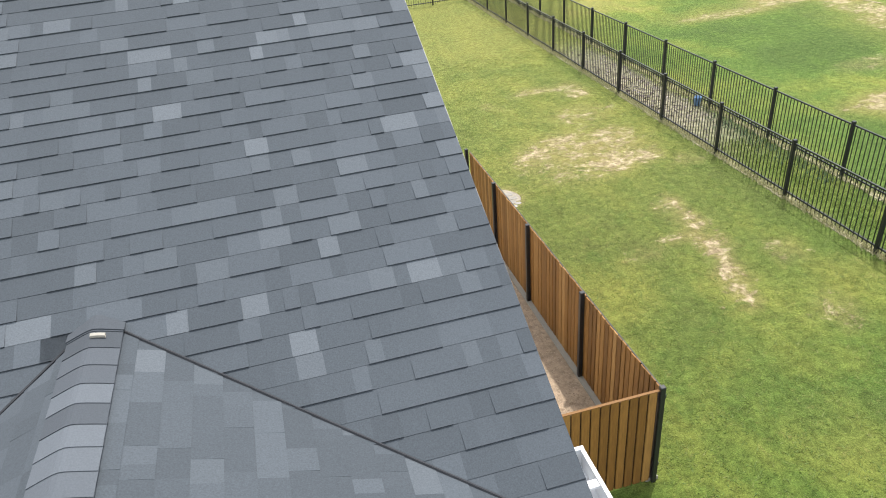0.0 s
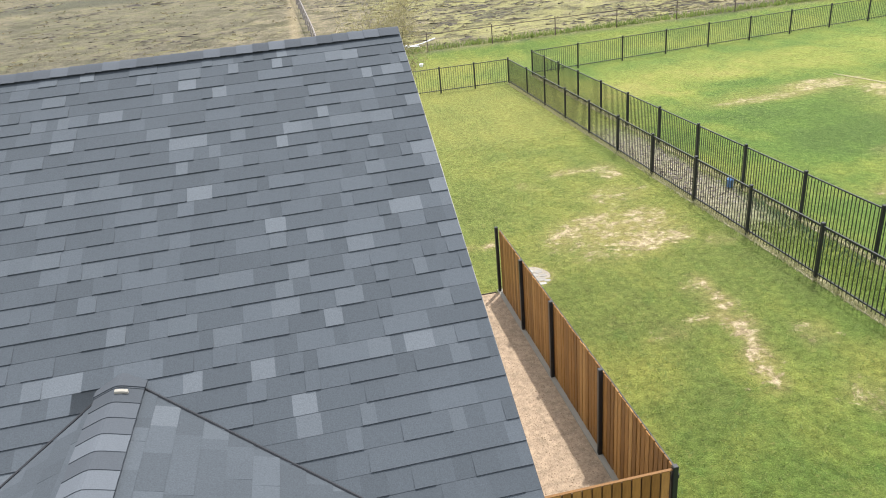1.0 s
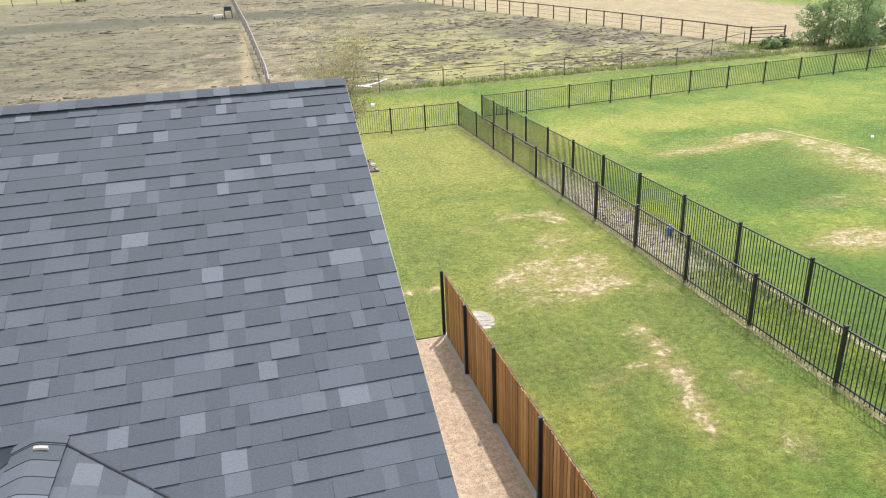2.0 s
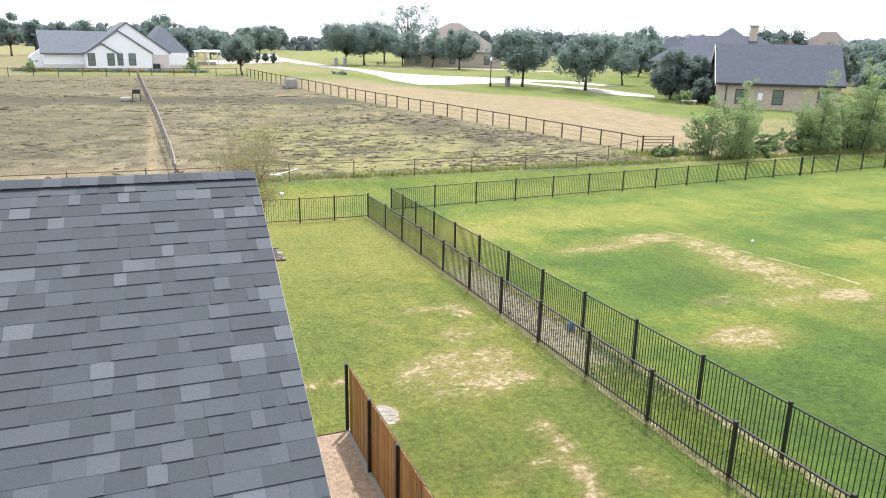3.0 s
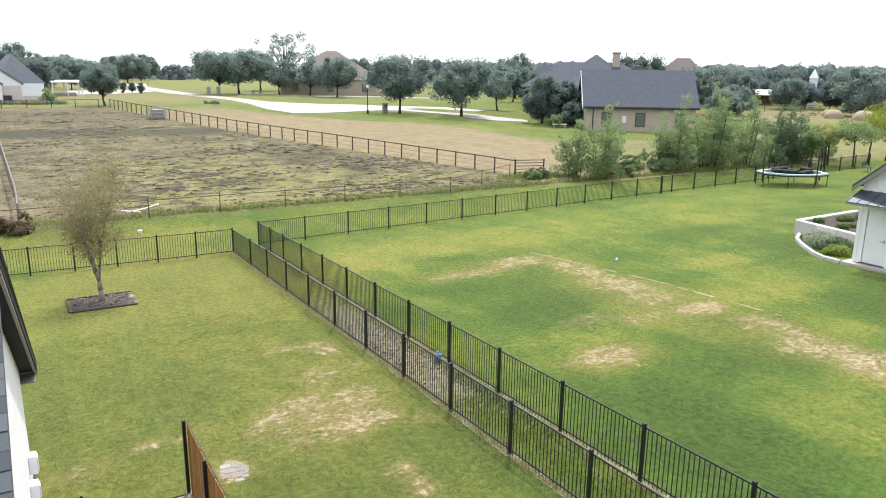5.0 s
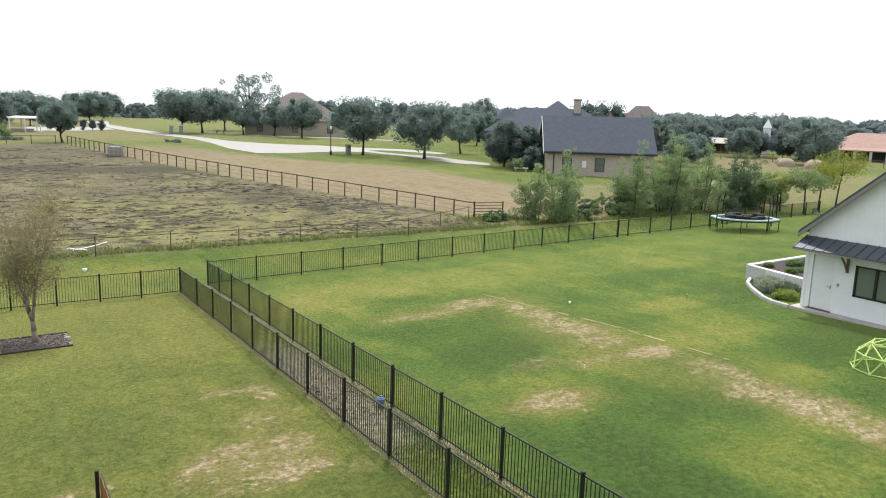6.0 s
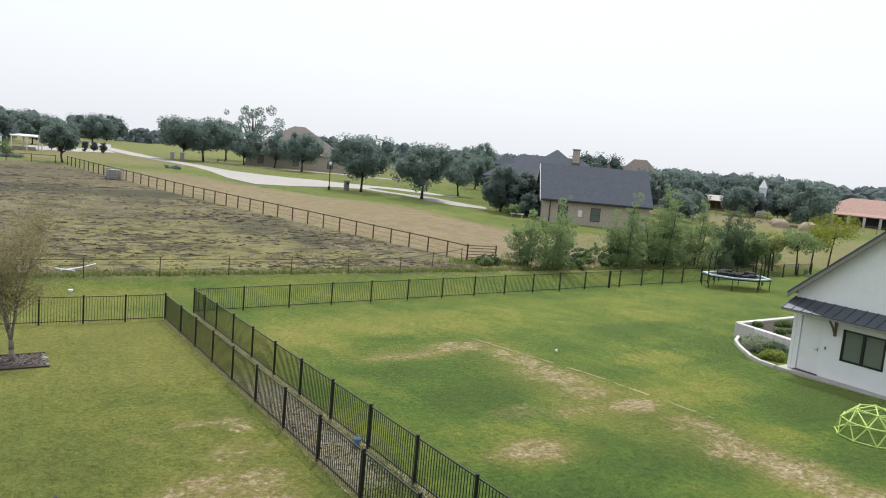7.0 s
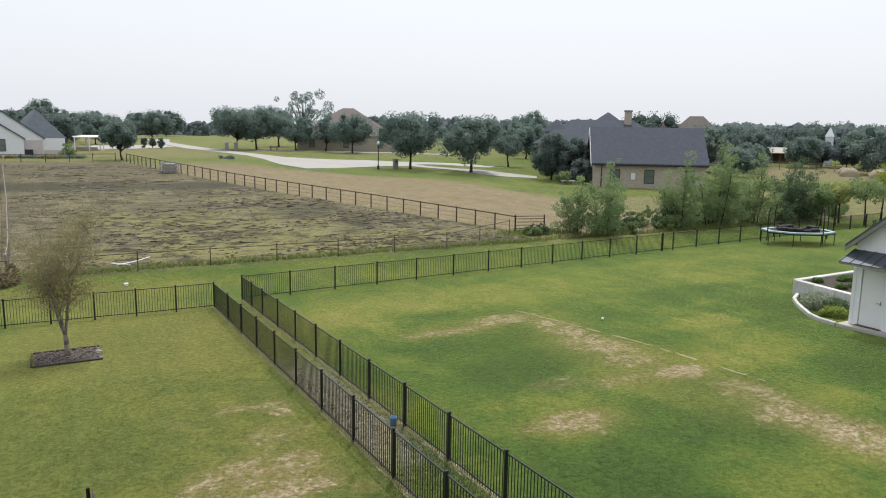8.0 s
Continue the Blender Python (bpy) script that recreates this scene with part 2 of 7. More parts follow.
TERRACOTTA = plain("terracotta_tiles", (0.33, 0.215, 0.18), 0.9, vary=0.25, scale=2.0, bump=0.3)
SEAM = plain("standing_seam_metal", (0.075, 0.086, 0.105), 0.42, 0.25, vary=0.15)
RUST = plain("rusted_pipe", (0.085, 0.062, 0.048), 0.8, vary=0.35, scale=5.0)
GALV = plain("galvanised_steel", (0.32, 0.33, 0.34), 0.5, 0.7, vary=0.2)
PATINA = plain("dark_green_paint", (0.02, 0.045, 0.035), 0.6, vary=0.3)
GREYRAIL = plain("weathered_grey_rail", (0.20, 0.18, 0.16), 0.85, vary=0.3, scale=4.0)
TIMBER = plain("weathered_timber", (0.17, 0.12, 0.08), 0.85, vary=0.3, scale=4.0)
BARK = plain("grey_bark", (0.21, 0.185, 0.15), 0.95, vary=0.35, scale=9.0, bump=0.6)
DARKBARK = plain("dark_bark", (0.055, 0.045, 0.036), 0.95, vary=0.3, scale=6.0, bump=0.6)
STRAW = plain("straw", (0.30, 0.255, 0.18), 0.95, vary=0.3, scale=5.0, bump=0.8)
LIME = plain("lime_paint", (0.46, 0.60, 0.17), 0.4, vary=0.1)
TEAL = plain("teal_pad", (0.36, 0.50, 0.52), 0.5, vary=0.12)
NET = plain("black_mesh_mat", (0.018, 0.018, 0.020), 0.8, vary=0.3)
BLUE = plain("blue_plastic", (0.13, 0.24, 0.42), 0.4, vary=0.15)
RUBBER = plain("black_plastic", (0.020, 0.021, 0.023), 0.5, vary=0.3)
MULCH = pieces("mulch_chips", [(0.0, (0.08, 0.066, 0.058)), (0.6, (0.18, 0.152, 0.138)), (1.0, (0.36, 0.33, 0.31))], 0.95)
# oak and cedar greens are lifted and blued to carry the haze over them
LEAF_OAK_HAZY = leafy("hazed_oak_leaves", (0.132, 0.182, 0.166), (0.166, 0.222, 0.196), (0.205, 0.260, 0.215))
LEAF_DARK_HAZY = leafy("hazed_cedar_leaves", (0.095, 0.132, 0.124), (0.128, 0.172, 0.155), (0.165, 0.212, 0.180))
LEAF_SHRUB = leafy("hackberry_leaves", (0.110, 0.165, 0.080), (0.200, 0.275, 0.125), (0.40, 0.43, 0.18))
LEAF_MID = leafy("dark_shrub_leaves", (0.065, 0.105, 0.062), (0.110, 0.162, 0.088), (0.175, 0.225, 0.110))
LEAF_GREY = leafy("grey_bed_leaves", (0.16, 0.20, 0.13), (0.27, 0.31, 0.22), (0.42, 0.45, 0.34))
LEAF_SPRING = leafy("bright_bed_leaves", (0.13, 0.18, 0.045), (0.24, 0.30, 0.07), (0.38, 0.42, 0.13))
LEAF_BRUSH = leafy("dead_brush_leaves", (0.110, 0.084, 0.058), (0.165, 0.130, 0.086), (0.24, 0.195, 0.13))
LEAF_BED = leafy("bed_leaves", (0.07, 0.12, 0.04), (0.13, 0.20, 0.065), (0.24, 0.30, 0.14))
LEAF_LIME = leafy("yellow_green_leaves", (0.10, 0.13, 0.02), (0.22, 0.25, 0.04), (0.36, 0.36, 0.08))
LEAF_PALE = leafy("pale_young_leaves", (0.24, 0.27, 0.10), (0.36, 0.39, 0.16), (0.50, 0.50, 0.24))
LEAF_THIN = leafy("sparse_olive_leaves", (0.17, 0.155, 0.080), (0.26, 0.235, 0.120), (0.35, 0.31, 0.18))
# distance haze is mixed into this leaf colour as pale blue-grey
LEAF_FAR_HAZY = leafy("hazed_far_wood_leaves", (0.125, 0.162, 0.170), (0.158, 0.198, 0.200), (0.190, 0.230, 0.222))
CLOD = pieces("dark_stubble", [(0.0, (0.050, 0.046, 0.042)), (0.4, (0.078, 0.069, 0.055)), (0.7, (0.115, 0.101, 0.066)), (1.0, (0.165, 0.152, 0.070))], 0.95, 9.0, 0.5)
TUFT = leafy("pasture_grass", (0.105, 0.090, 0.058), (0.160, 0.142, 0.080), (0.24, 0.205, 0.13))
BLADE = leafy("lawn_blades", (0.08, 0.14, 0.032), (0.15, 0.20, 0.05), (0.28, 0.265, 0.10))
LONG_GRASS = leafy("long_lawn_grass", (0.20, 0.21, 0.10), (0.36, 0.35, 0.19), (0.50, 0.46, 0.31))


def glass_material():
    m, _, _, b = material("reflection_tint_glass")
    # grey-green base colour paints in part of what the panes reflect
    b.inputs["Base Color"].default_value = (0.13, 0.165, 0.15, 1)
    b.inputs["Roughness"].default_value = 0.06
    b.inputs["Specular IOR Level"].default_value = 0.8
    return m


GLASS = glass_material()


# ---- mesh tools ----
class Mesh:
    """Gathers corners and faces, and becomes one mesh object."""

    def __init__(self):
        self.v, self.f = [], []

    def add(self, verts, faces):
        k = len(self.v)
        self.v += [tuple(p) for p in verts]
        self.f += [tuple(i + k for i in f) for f in faces]
        return self

    def box(self, a, b, m=None):
        (x0, y0, z0), (x1, y1, z1) = a, b
        p = [Vector(q) for q in ((x0, y0, z0), (x1, y0, z0), (x1, y1, z0), (x0, y1, z0), (x0, y0, z1), (x1, y0, z1), (x1, y1, z1), (x0, y1, z1))]
        return self.add([m @ q for q in p] if m else p, [(0, 3, 2, 1), (4, 5, 6, 7), (0, 1, 5, 4), (1, 2, 6, 5), (2, 3, 7, 6), (3, 0, 4, 7)])

    def cbox(self, a, b, c=0.01, m=None):
        """A box with chamfered upright edges and top."""
        (x0, y0, z0), (x1, y1, z1) = a, b
        ring = [(x0 + c, y0), (x1 - c, y0), (x1, y0 + c), (x1, y1 - c), (x1 - c, y1), (x0 + c, y1), (x0, y1 - c), (x0, y0 + c)]
        cx, cy = (x0 + x1) / 2, (y0 + y1) / 2
        top = [(cx + (x - cx) * (1 - 2 * c / max(x1 - x0, 1e-4)), cy + (y - cy) * (1 - 2 * c / max(y1 - y0, 1e-4))) for x, y in ring]
        p = [Vector((x, y, z0)) for x, y in ring] + [Vector((x, y, z1 - c)) for x, y in ring] + [Vector((x, y, z1)) for x, y in top]
        f = [tuple(range(7, -1, -1)), tuple(range(16, 24))]
        for r in (0, 8):
            f += [(r + i, r + (i + 1) % 8, r + 8 + (i + 1) % 8, r + 8 + i) for i in range(8)]
        return self.add([m @ q for q in p] if m else p, f)

    def tube(self, p0, p1, r0, r1=None, n=8, caps=True):
        p0, p1, r1 = Vector(p0), Vector(p1), r0 if r1 is None else r1
        axis = (p1 - p0).normalized()
        u = axis.cross(Vector((0, 0, 1)) if abs(axis.z) < 0.9 else Vector((1, 0, 0))).normalized()
        w = axis.cross(u)
        ring = [u * math.cos(2 * math.pi * i / n) + w * math.sin(2 * math.pi * i / n) for i in range(n)]
        f = [(i, (i + 1) % n, n + (i + 1) % n, n + i) for i in range(n)]
        if caps:
            f += [tuple(range(n - 1, -1, -1)), tuple(range(n, 2 * n))]
        return self.add([p0 + q * r0 for q in ring] + [p1 + q * r1 for q in ring], f)

    def path(self, points, radii, n=7):
        for k in range(len(points) - 1):
            self.tube(points[k], points[k + 1], radii[k], radii[k + 1], n, True)
        return self

    def lathe(self, profile, n=20, m=None):
        """Radius and height pairs, turned round the z axis."""
        p = [Vector((r * math.cos(2 * math.pi * i / n), r * math.sin(2 * math.pi * i / n), z)) for r, z in profile for i in range(n)]
        f = [(k * n + i, k * n + (i + 1) % n, (k + 1) * n + (i + 1) % n, (k + 1) * n + i) for k in range(len(profile) - 1) for i in range(n)]
        f += [tuple(range(n - 1, -1, -1)), tuple(range((len(profile) - 1) * n, len(profile) * n))]
        return self.add([m @ q for q in p] if m else p, f)

    def ring(self, radius, z, thick, n=24, k=6):
        """A closed hoop of round bar, lying level."""
        p = [((radius + thick * math.cos(2 * math.pi * j / k)) * math.cos(2 * math.pi * i / n), (radius + thick * math.cos(2 * math.pi * j / k)) * math.sin(2 * math.pi * i / n), z + thick * math.sin(2 * math.pi * j / k)) for i in range(n) for j in range(k)]
        return self.add(p, [(i * k + j, (i + 1) % n * k + j, (i + 1) % n * k + (j + 1) % k, i * k + (j + 1) % k) for i in range(n) for j in range(k)])

    def slab(self, corners, drop):
        """A flat polygon with thickness straight down."""
        c = [Vector(p) for p in corners]
        d = [p - Vector((0, 0, drop)) for p in c]
        k = len(c)
        return self.add(c + d, [tuple(range(k)), tuple(range(2 * k - 1, k - 1, -1))] + [(i, i + k, (i + 1) % k + k, (i + 1) % k) for i in range(k)])

    def data(self, name, mat, smooth=False):
        me = bpy.data.meshes.new(name)
        me.from_pydata(self.v, [], self.f)
        me.materials.append(mat)
        if smooth:
            me.polygons.foreach_set("use_smooth", [True] * len(me.polygons))
        me.update()
        return me


def part(name, bm, mat, parent, label="", smooth=False, at=None):
    """One mesh object under a thing or a part."""
    ob = new(name, bm if isinstance(bm, bpy.types.Mesh) else bm.data(name, mat, smooth))
    ob.parent = parent
    if at is not None:
        ob.matrix_basis = at
    return tagged(ob, label)


def thing(name, label, category, at=None, group="", kind=""):
    ob = tagged(new(name), label, category, group, kind)
    ob.empty_display_size = 0.2
    if at is not None:
        ob.matrix_basis = at
    return ob


def single(name, bm, mat, label, category="", group="", kind="", smooth=False, at=None):
    """A thing of one mesh."""
    ob = tagged(new(name, bm.data(name, mat, smooth)), label, category, group, kind)
    if at is not None:
        ob.matrix_basis = at
    return ob


# ---- ground ----
def ease(a, b, x):
    u = np.clip((x - a) / (b - a), 0, 1)
    return u * u * (3 - 2 * u)


def level(x, y):
    """The height of the ground: the yards fall gently to a swale, the pasture behind rises."""
    yard = -0.0279 * np.clip(y, -40, 40) + 0.0125 * (np.clip(x, 8, 90) - 8)
    field = np.interp(y, [-60, 36, 44, 66, 91, 150, 260, 500, 3000], [-1.0, -1.0, -0.35, 0.8, 1.7, 2.7, 3.2, 3.5, 3.5])
    k = ease(35.5, 43, y)
    return yard * (1 - k) + field * k


def gz(x, y):
    return float(level(x, y))


# The line of the pipe fence between the pasture and the mown strip, from the gate to its far end.
PIPE_LINE = [(34.85, 46.0), (33.1, 50.0), (29.2, 58.5), (24.9, 67.7), (20.9, 79.0), (17.4, 91.5), (14.9, 104.7), (13.0, 116.0)]
ROAD_LINE = [((28.1, 177.8), (32.2, 207.3)), ((28.8, 159.2), (32.6, 182.8)), ((30.8, 145.4), (33.5, 159.6)), ((32.6, 139.2), (34.5, 147.6)), ((34.4, 130.5), (37.4, 137.1)), ((34.6, 120.0), (39.6, 125.9)), ((33.6, 107.0), (43.0, 120.7)), ((34.8, 97.8), (46.8, 117.2)), ((39.7, 97.9), (51.2, 115.2)), ((44.7, 99.5), (54.0, 111.9)), ((48.9, 100.8), (56.3, 110.2)), ((52.5, 99.6), (58.0, 109.0))]
UPPER_LANE = [((54.6, 103.2), (58.0, 109.0)), ((56.8, 103.8), (60.2, 108.0)), ((59.0, 102.6), (63.0, 106.2)), ((60.5, 99.9), (64.9, 101.2)), ((62.6, 95.9), (66.3, 93.8))]
LOWER_LANE = [((52.5, 99.6), (54.6, 103.2)), ((53.2, 96.6), (55.4, 98.8)), ((55.0, 92.2), (57.2, 94.4)), ((55.5, 85.6), (59.4, 91.2)), ((57.4, 81.4), (60.4, 86.6)), ((60.6, 78.9), (62.2, 81.2))]
# Worn spots: middle, half sizes, turn, depth of wear.
MULCH_Y = 18.6
WORN = [
    (6.9, 15.0, 2.0, 1.6, 0.4, 0.72), (7.35, 14.15, 0.75, 0.55, 0.0, 1.0), (8.15, 14.3, 0.5, 0.55, 0.0, 0.95), (6.75, 16.0, 0.8, 0.4, 0.2, 0.9), (5.75, 15.25, 0.5, 0.6, 0.0, 0.8), (8.1, 15.8, 0.6, 0.5, 0.0, 0.85), (7.35, 15.4, 0.6, 0.35, 0.3, 0.85), (8.9, 13.6, 0.5, 0.35, 0.0, 0.5),
    (7.6, 19.8, 0.9, 0.35, 0.0, 0.75), (8.6, 19.4, 0.5, 0.9, 0.0, 0.7), (5.96, 19.1, 0.22, 0.6, 0.3, 0.5), (8.0, 17.4, 1.0, 0.9, 0.0, 0.5),
    (7.43, 11.75, 0.34, 0.45, 0.0, 0.9), (7.46, 11.0, 0.36, 0.5, 0.0, 0.85), (7.28, 10.2, 0.30, 0.55, 0.2, 1.0), (7.18, 9.5, 0.28, 0.5, 0.1, 0.95), (6.95, 8.95, 0.26, 0.45, 0.2, 0.8), (6.8, 8.3, 0.3, 0.4, 0.0, 0.7), (6.74, 10.5, 0.28, 0.24, 0.0, 0.7), (8.3, 9.35, 0.35, 0.5, 0.0, 0.5), (7.9, 7.5, 0.4, 0.5, 0.0, 0.5), (6.0, 10.2, 0.5, 0.3, 0.0, 0.4),
    (20.0, 25.0, 1.9, 0.9, 0.0, 0.88), (17.4, 24.3, 2.8, 0.5, 0.0, 0.75), (21.2, 22.4, 1.0, 2.0, 0.0, 0.80), (20.9, 19.8, 1.3, 1.8, 0.1, 0.88), (20.8, 17.8, 1.3, 1.0, 0.0, 0.82), (21.1, 16.0, 1.2, 0.8, 0.0, 1.1), (19.4, 16.2, 1.0, 0.5, 0.2, 0.55),
    (21.5, 13.6, 1.0, 1.4, 0.1, 0.7), (21.0, 11.6, 1.3, 1.3, 0.0, 0.9), (21.1, 10.0, 1.4, 1.3, 0.0, 1.0), (21.0, 8.0, 1.4, 1.4, 0.0, 0.9), (15.4, 14.3, 1.3, 0.8, 0.0, 0.9), (14.4, 14.4, 0.8, 0.4, 0.0, 0.6), (17.0, 17.0, 1.4, 0.6, 0.0, 0.55), (18.6, 16.4, 1.2, 0.6, 0.2, 0.5), (20.2, 4.6, 1.3, 1.8, 0.0, 0.8),
    (4.42, 13.42, 0.42, 0.55, 0.0, 1.3), (3.15, 15.46, 0.45, 0.13, 0.1, 1.3), (3.76, 15.35, 0.22, 0.16, 0.0, 1.5), (1.8, 15.0, 0.8, 0.5, 0.0, 0.4), (4.0, 30.6, 0.6, 0.4, 0.0, 0.2),
]
DRY = [(4.5, 17.0, 7.5, 12.5, 0.70), (6.0, 29.0, 7.0, 9.0, 0.95), (7.0, 15.0, 3.4, 5.0, 0.62), (8.7, 8.4, 0.9, 0.8, 0.6), (8.9, 6.0, 0.8, 1.3, 0.7), (6.2, 5.4, 1.2, 1.0, 0.4), (4.9, 8.0, 0.7, 1.6, 0.4), (7.4, 3.6, 1.2, 0.9, 0.4), (7.1, 10.2, 1.2, 2.4, 0.6), (20.6, 17.0, 2.4, 8.0, 0.6), (18.6, 24.7, 5.0, 1.4, 0.6), (15.4, 14.2, 2.2, 1.2, 0.7), (6.0, 26.0, 4.5, 8.0, 0.7), (3.5, 22.5, 4.8, 5.0, 0.5), (18.0, 30.5, 8.0, 3.0, 0.3), (0.0, 38.5, 14.0, 3.5, 0.8), (22.0, 39.0, 12.0, 3.0, 0.3)]
# Where the grass is yellow-green (above nought) or rank and dark (below).
TONE = [(17.0, 29.5, 7.0, 3.4, 0.30), (24.0, 29.5, 7.0, 3.0, 0.28), (34.0, 27.4, 5.0, 2.2, 0.26), (13.6, 27.5, 2.2, 3.4, 0.26), (40.0, 30.0, 10.0, 4.0, 0.2), (27.7, 20.4, 3.2, 1.1, 0.42), (24.9, 16.2, 2.6, 1.5, 0.45), (28.0, 18.0, 4.5, 1.0, 0.25), (23.4, 12.0, 1.4, 2.6, 0.3), (20.5, 8.5, 4.0, 1.6, 0.22), (16.2, 15.8, 2.5, 0.8, 0.2),
        (16.2, 21.6, 2.2, 1.5, -0.30), (17.8, 19.4, 1.9, 1.6, -0.34), (15.4, 18.6, 1.6, 1.8, -0.26), (18.6, 22.0, 1.2, 1.0, -0.18), (14.4, 23.6, 1.8, 1.4, -0.2), (16.2, 12.4, 2.0, 1.6, -0.36), (18.8, 11.8, 1.8, 1.7, -0.40), (18.0, 14.0, 1.4, 0.8, -0.22), (13.6, 9.8, 2.4, 4.0, -0.42), (30.8, 25.0, 4.5, 1.8, -0.34), (33.0, 20.6, 4.0, 3.0, -0.30), (28.4, 13.6, 3.4, 2.0, -0.42), (24.4, 9.0, 2.8, 2.2, -0.42), (26.5, 12.2, 2.6, 2.2, -0.25), (22.0, 21.0, 0.8, 3.0, -0.1), (25.4, 23.6, 2.5, 1.6, -0.25),
        (1.8, 19.6, 3.2, 3.8, -0.28), (4.3, 18.4, 1.4, 2.2, -0.14), (5.0, 11.6, 1.1, 1.6, -0.18), (8.8, 12.4, 0.8, 1.3, -0.24), (5.6, 7.6, 1.0, 1.4, -0.16), (8.6, 10.6, 0.6, 0.9, -0.14), (7.0, 6.2, 1.4, 1.2, -0.14), (8.4, 4.8, 2.2, 2.6, -0.20), (6.2, 21.0, 2.6, 0.9, 0.22),
        (17.0, 46.5, 15.0, 4.5, 0.46), (16.0, 55.0, 12.0, 8.0, 0.30), (11.0, 60.0, 6.0, 5.0, 0.16), (19.0, 68.0, 6.0, 6.0, 0.14), (-8.0, 47.0, 12.0, 5.0, -0.20), (-14.0, 62.0, 12.0, 10.0, 0.06), (1.5, 60.0, 3.0, 14.0, -0.12), (8.0, 70.0, 6.0, 6.0, 0.08), (-10.0, 100.0, 50.0, 14.0, -0.4)]
BURNT = [(-14.0, 100.0, 50.0, 13.0, 0.42), (-14.0, 56.0, 12.0, 9.0, 0.22), (-34.0, 150.0, 46.0, 42.0, 0.9), (-24.0, 98.0, 26.0, 15.0, 0.5), (-17.0, 62.0, 17.0, 19.0, 0.5), (2.0, 80.5, 15.0, 4.4, 1.0), (-18.0, 81.5, 22.0, 4.6, 1.0), (16.0, 78.8, 6.5, 4.2, 1.0), (24.5, 52.8, 1.5, 2.6, 1.0), (22.0, 59.0, 3.6, 3.4, 0.62), (25.6, 57.0, 2.0, 4.0, 0.5), (14.6, 50.2, 3.0, 1.8, 0.45), (12.6, 62.0, 6.0, 4.0, 0.3), (22.5, 77.0, 1.2, 5.0, 0.7)]


def blob(x, y, cx, cy, a, b, turn=0.0):
    u, v = x - cx, y - cy
    c, s = math.cos(turn), math.sin(turn)
    d = np.sqrt(((c * u + s * v) / a) ** 2 + ((c * v - s * u) / b) ** 2)
    return 1 - ease(0.45, 1.25, d)


def spread(bounds, steps, far, growth=1.16):
    """Grid lines: even steps between the bounds, then ever wider ones out to far."""
    mid = np.concatenate([np.arange(lo, hi, step) for lo, hi, step in zip(bounds, bounds[1:], steps)]).tolist()
    d = steps[-1]
    while mid[-1] < far:
        d *= growth
        mid.append(mid[-1] + d)
    d, low = steps[0], [mid[0]]
    while low[-1] > -far:
        d *= growth
        low.append(low[-1] - d)
    return np.array(low[:0:-1] + mid)


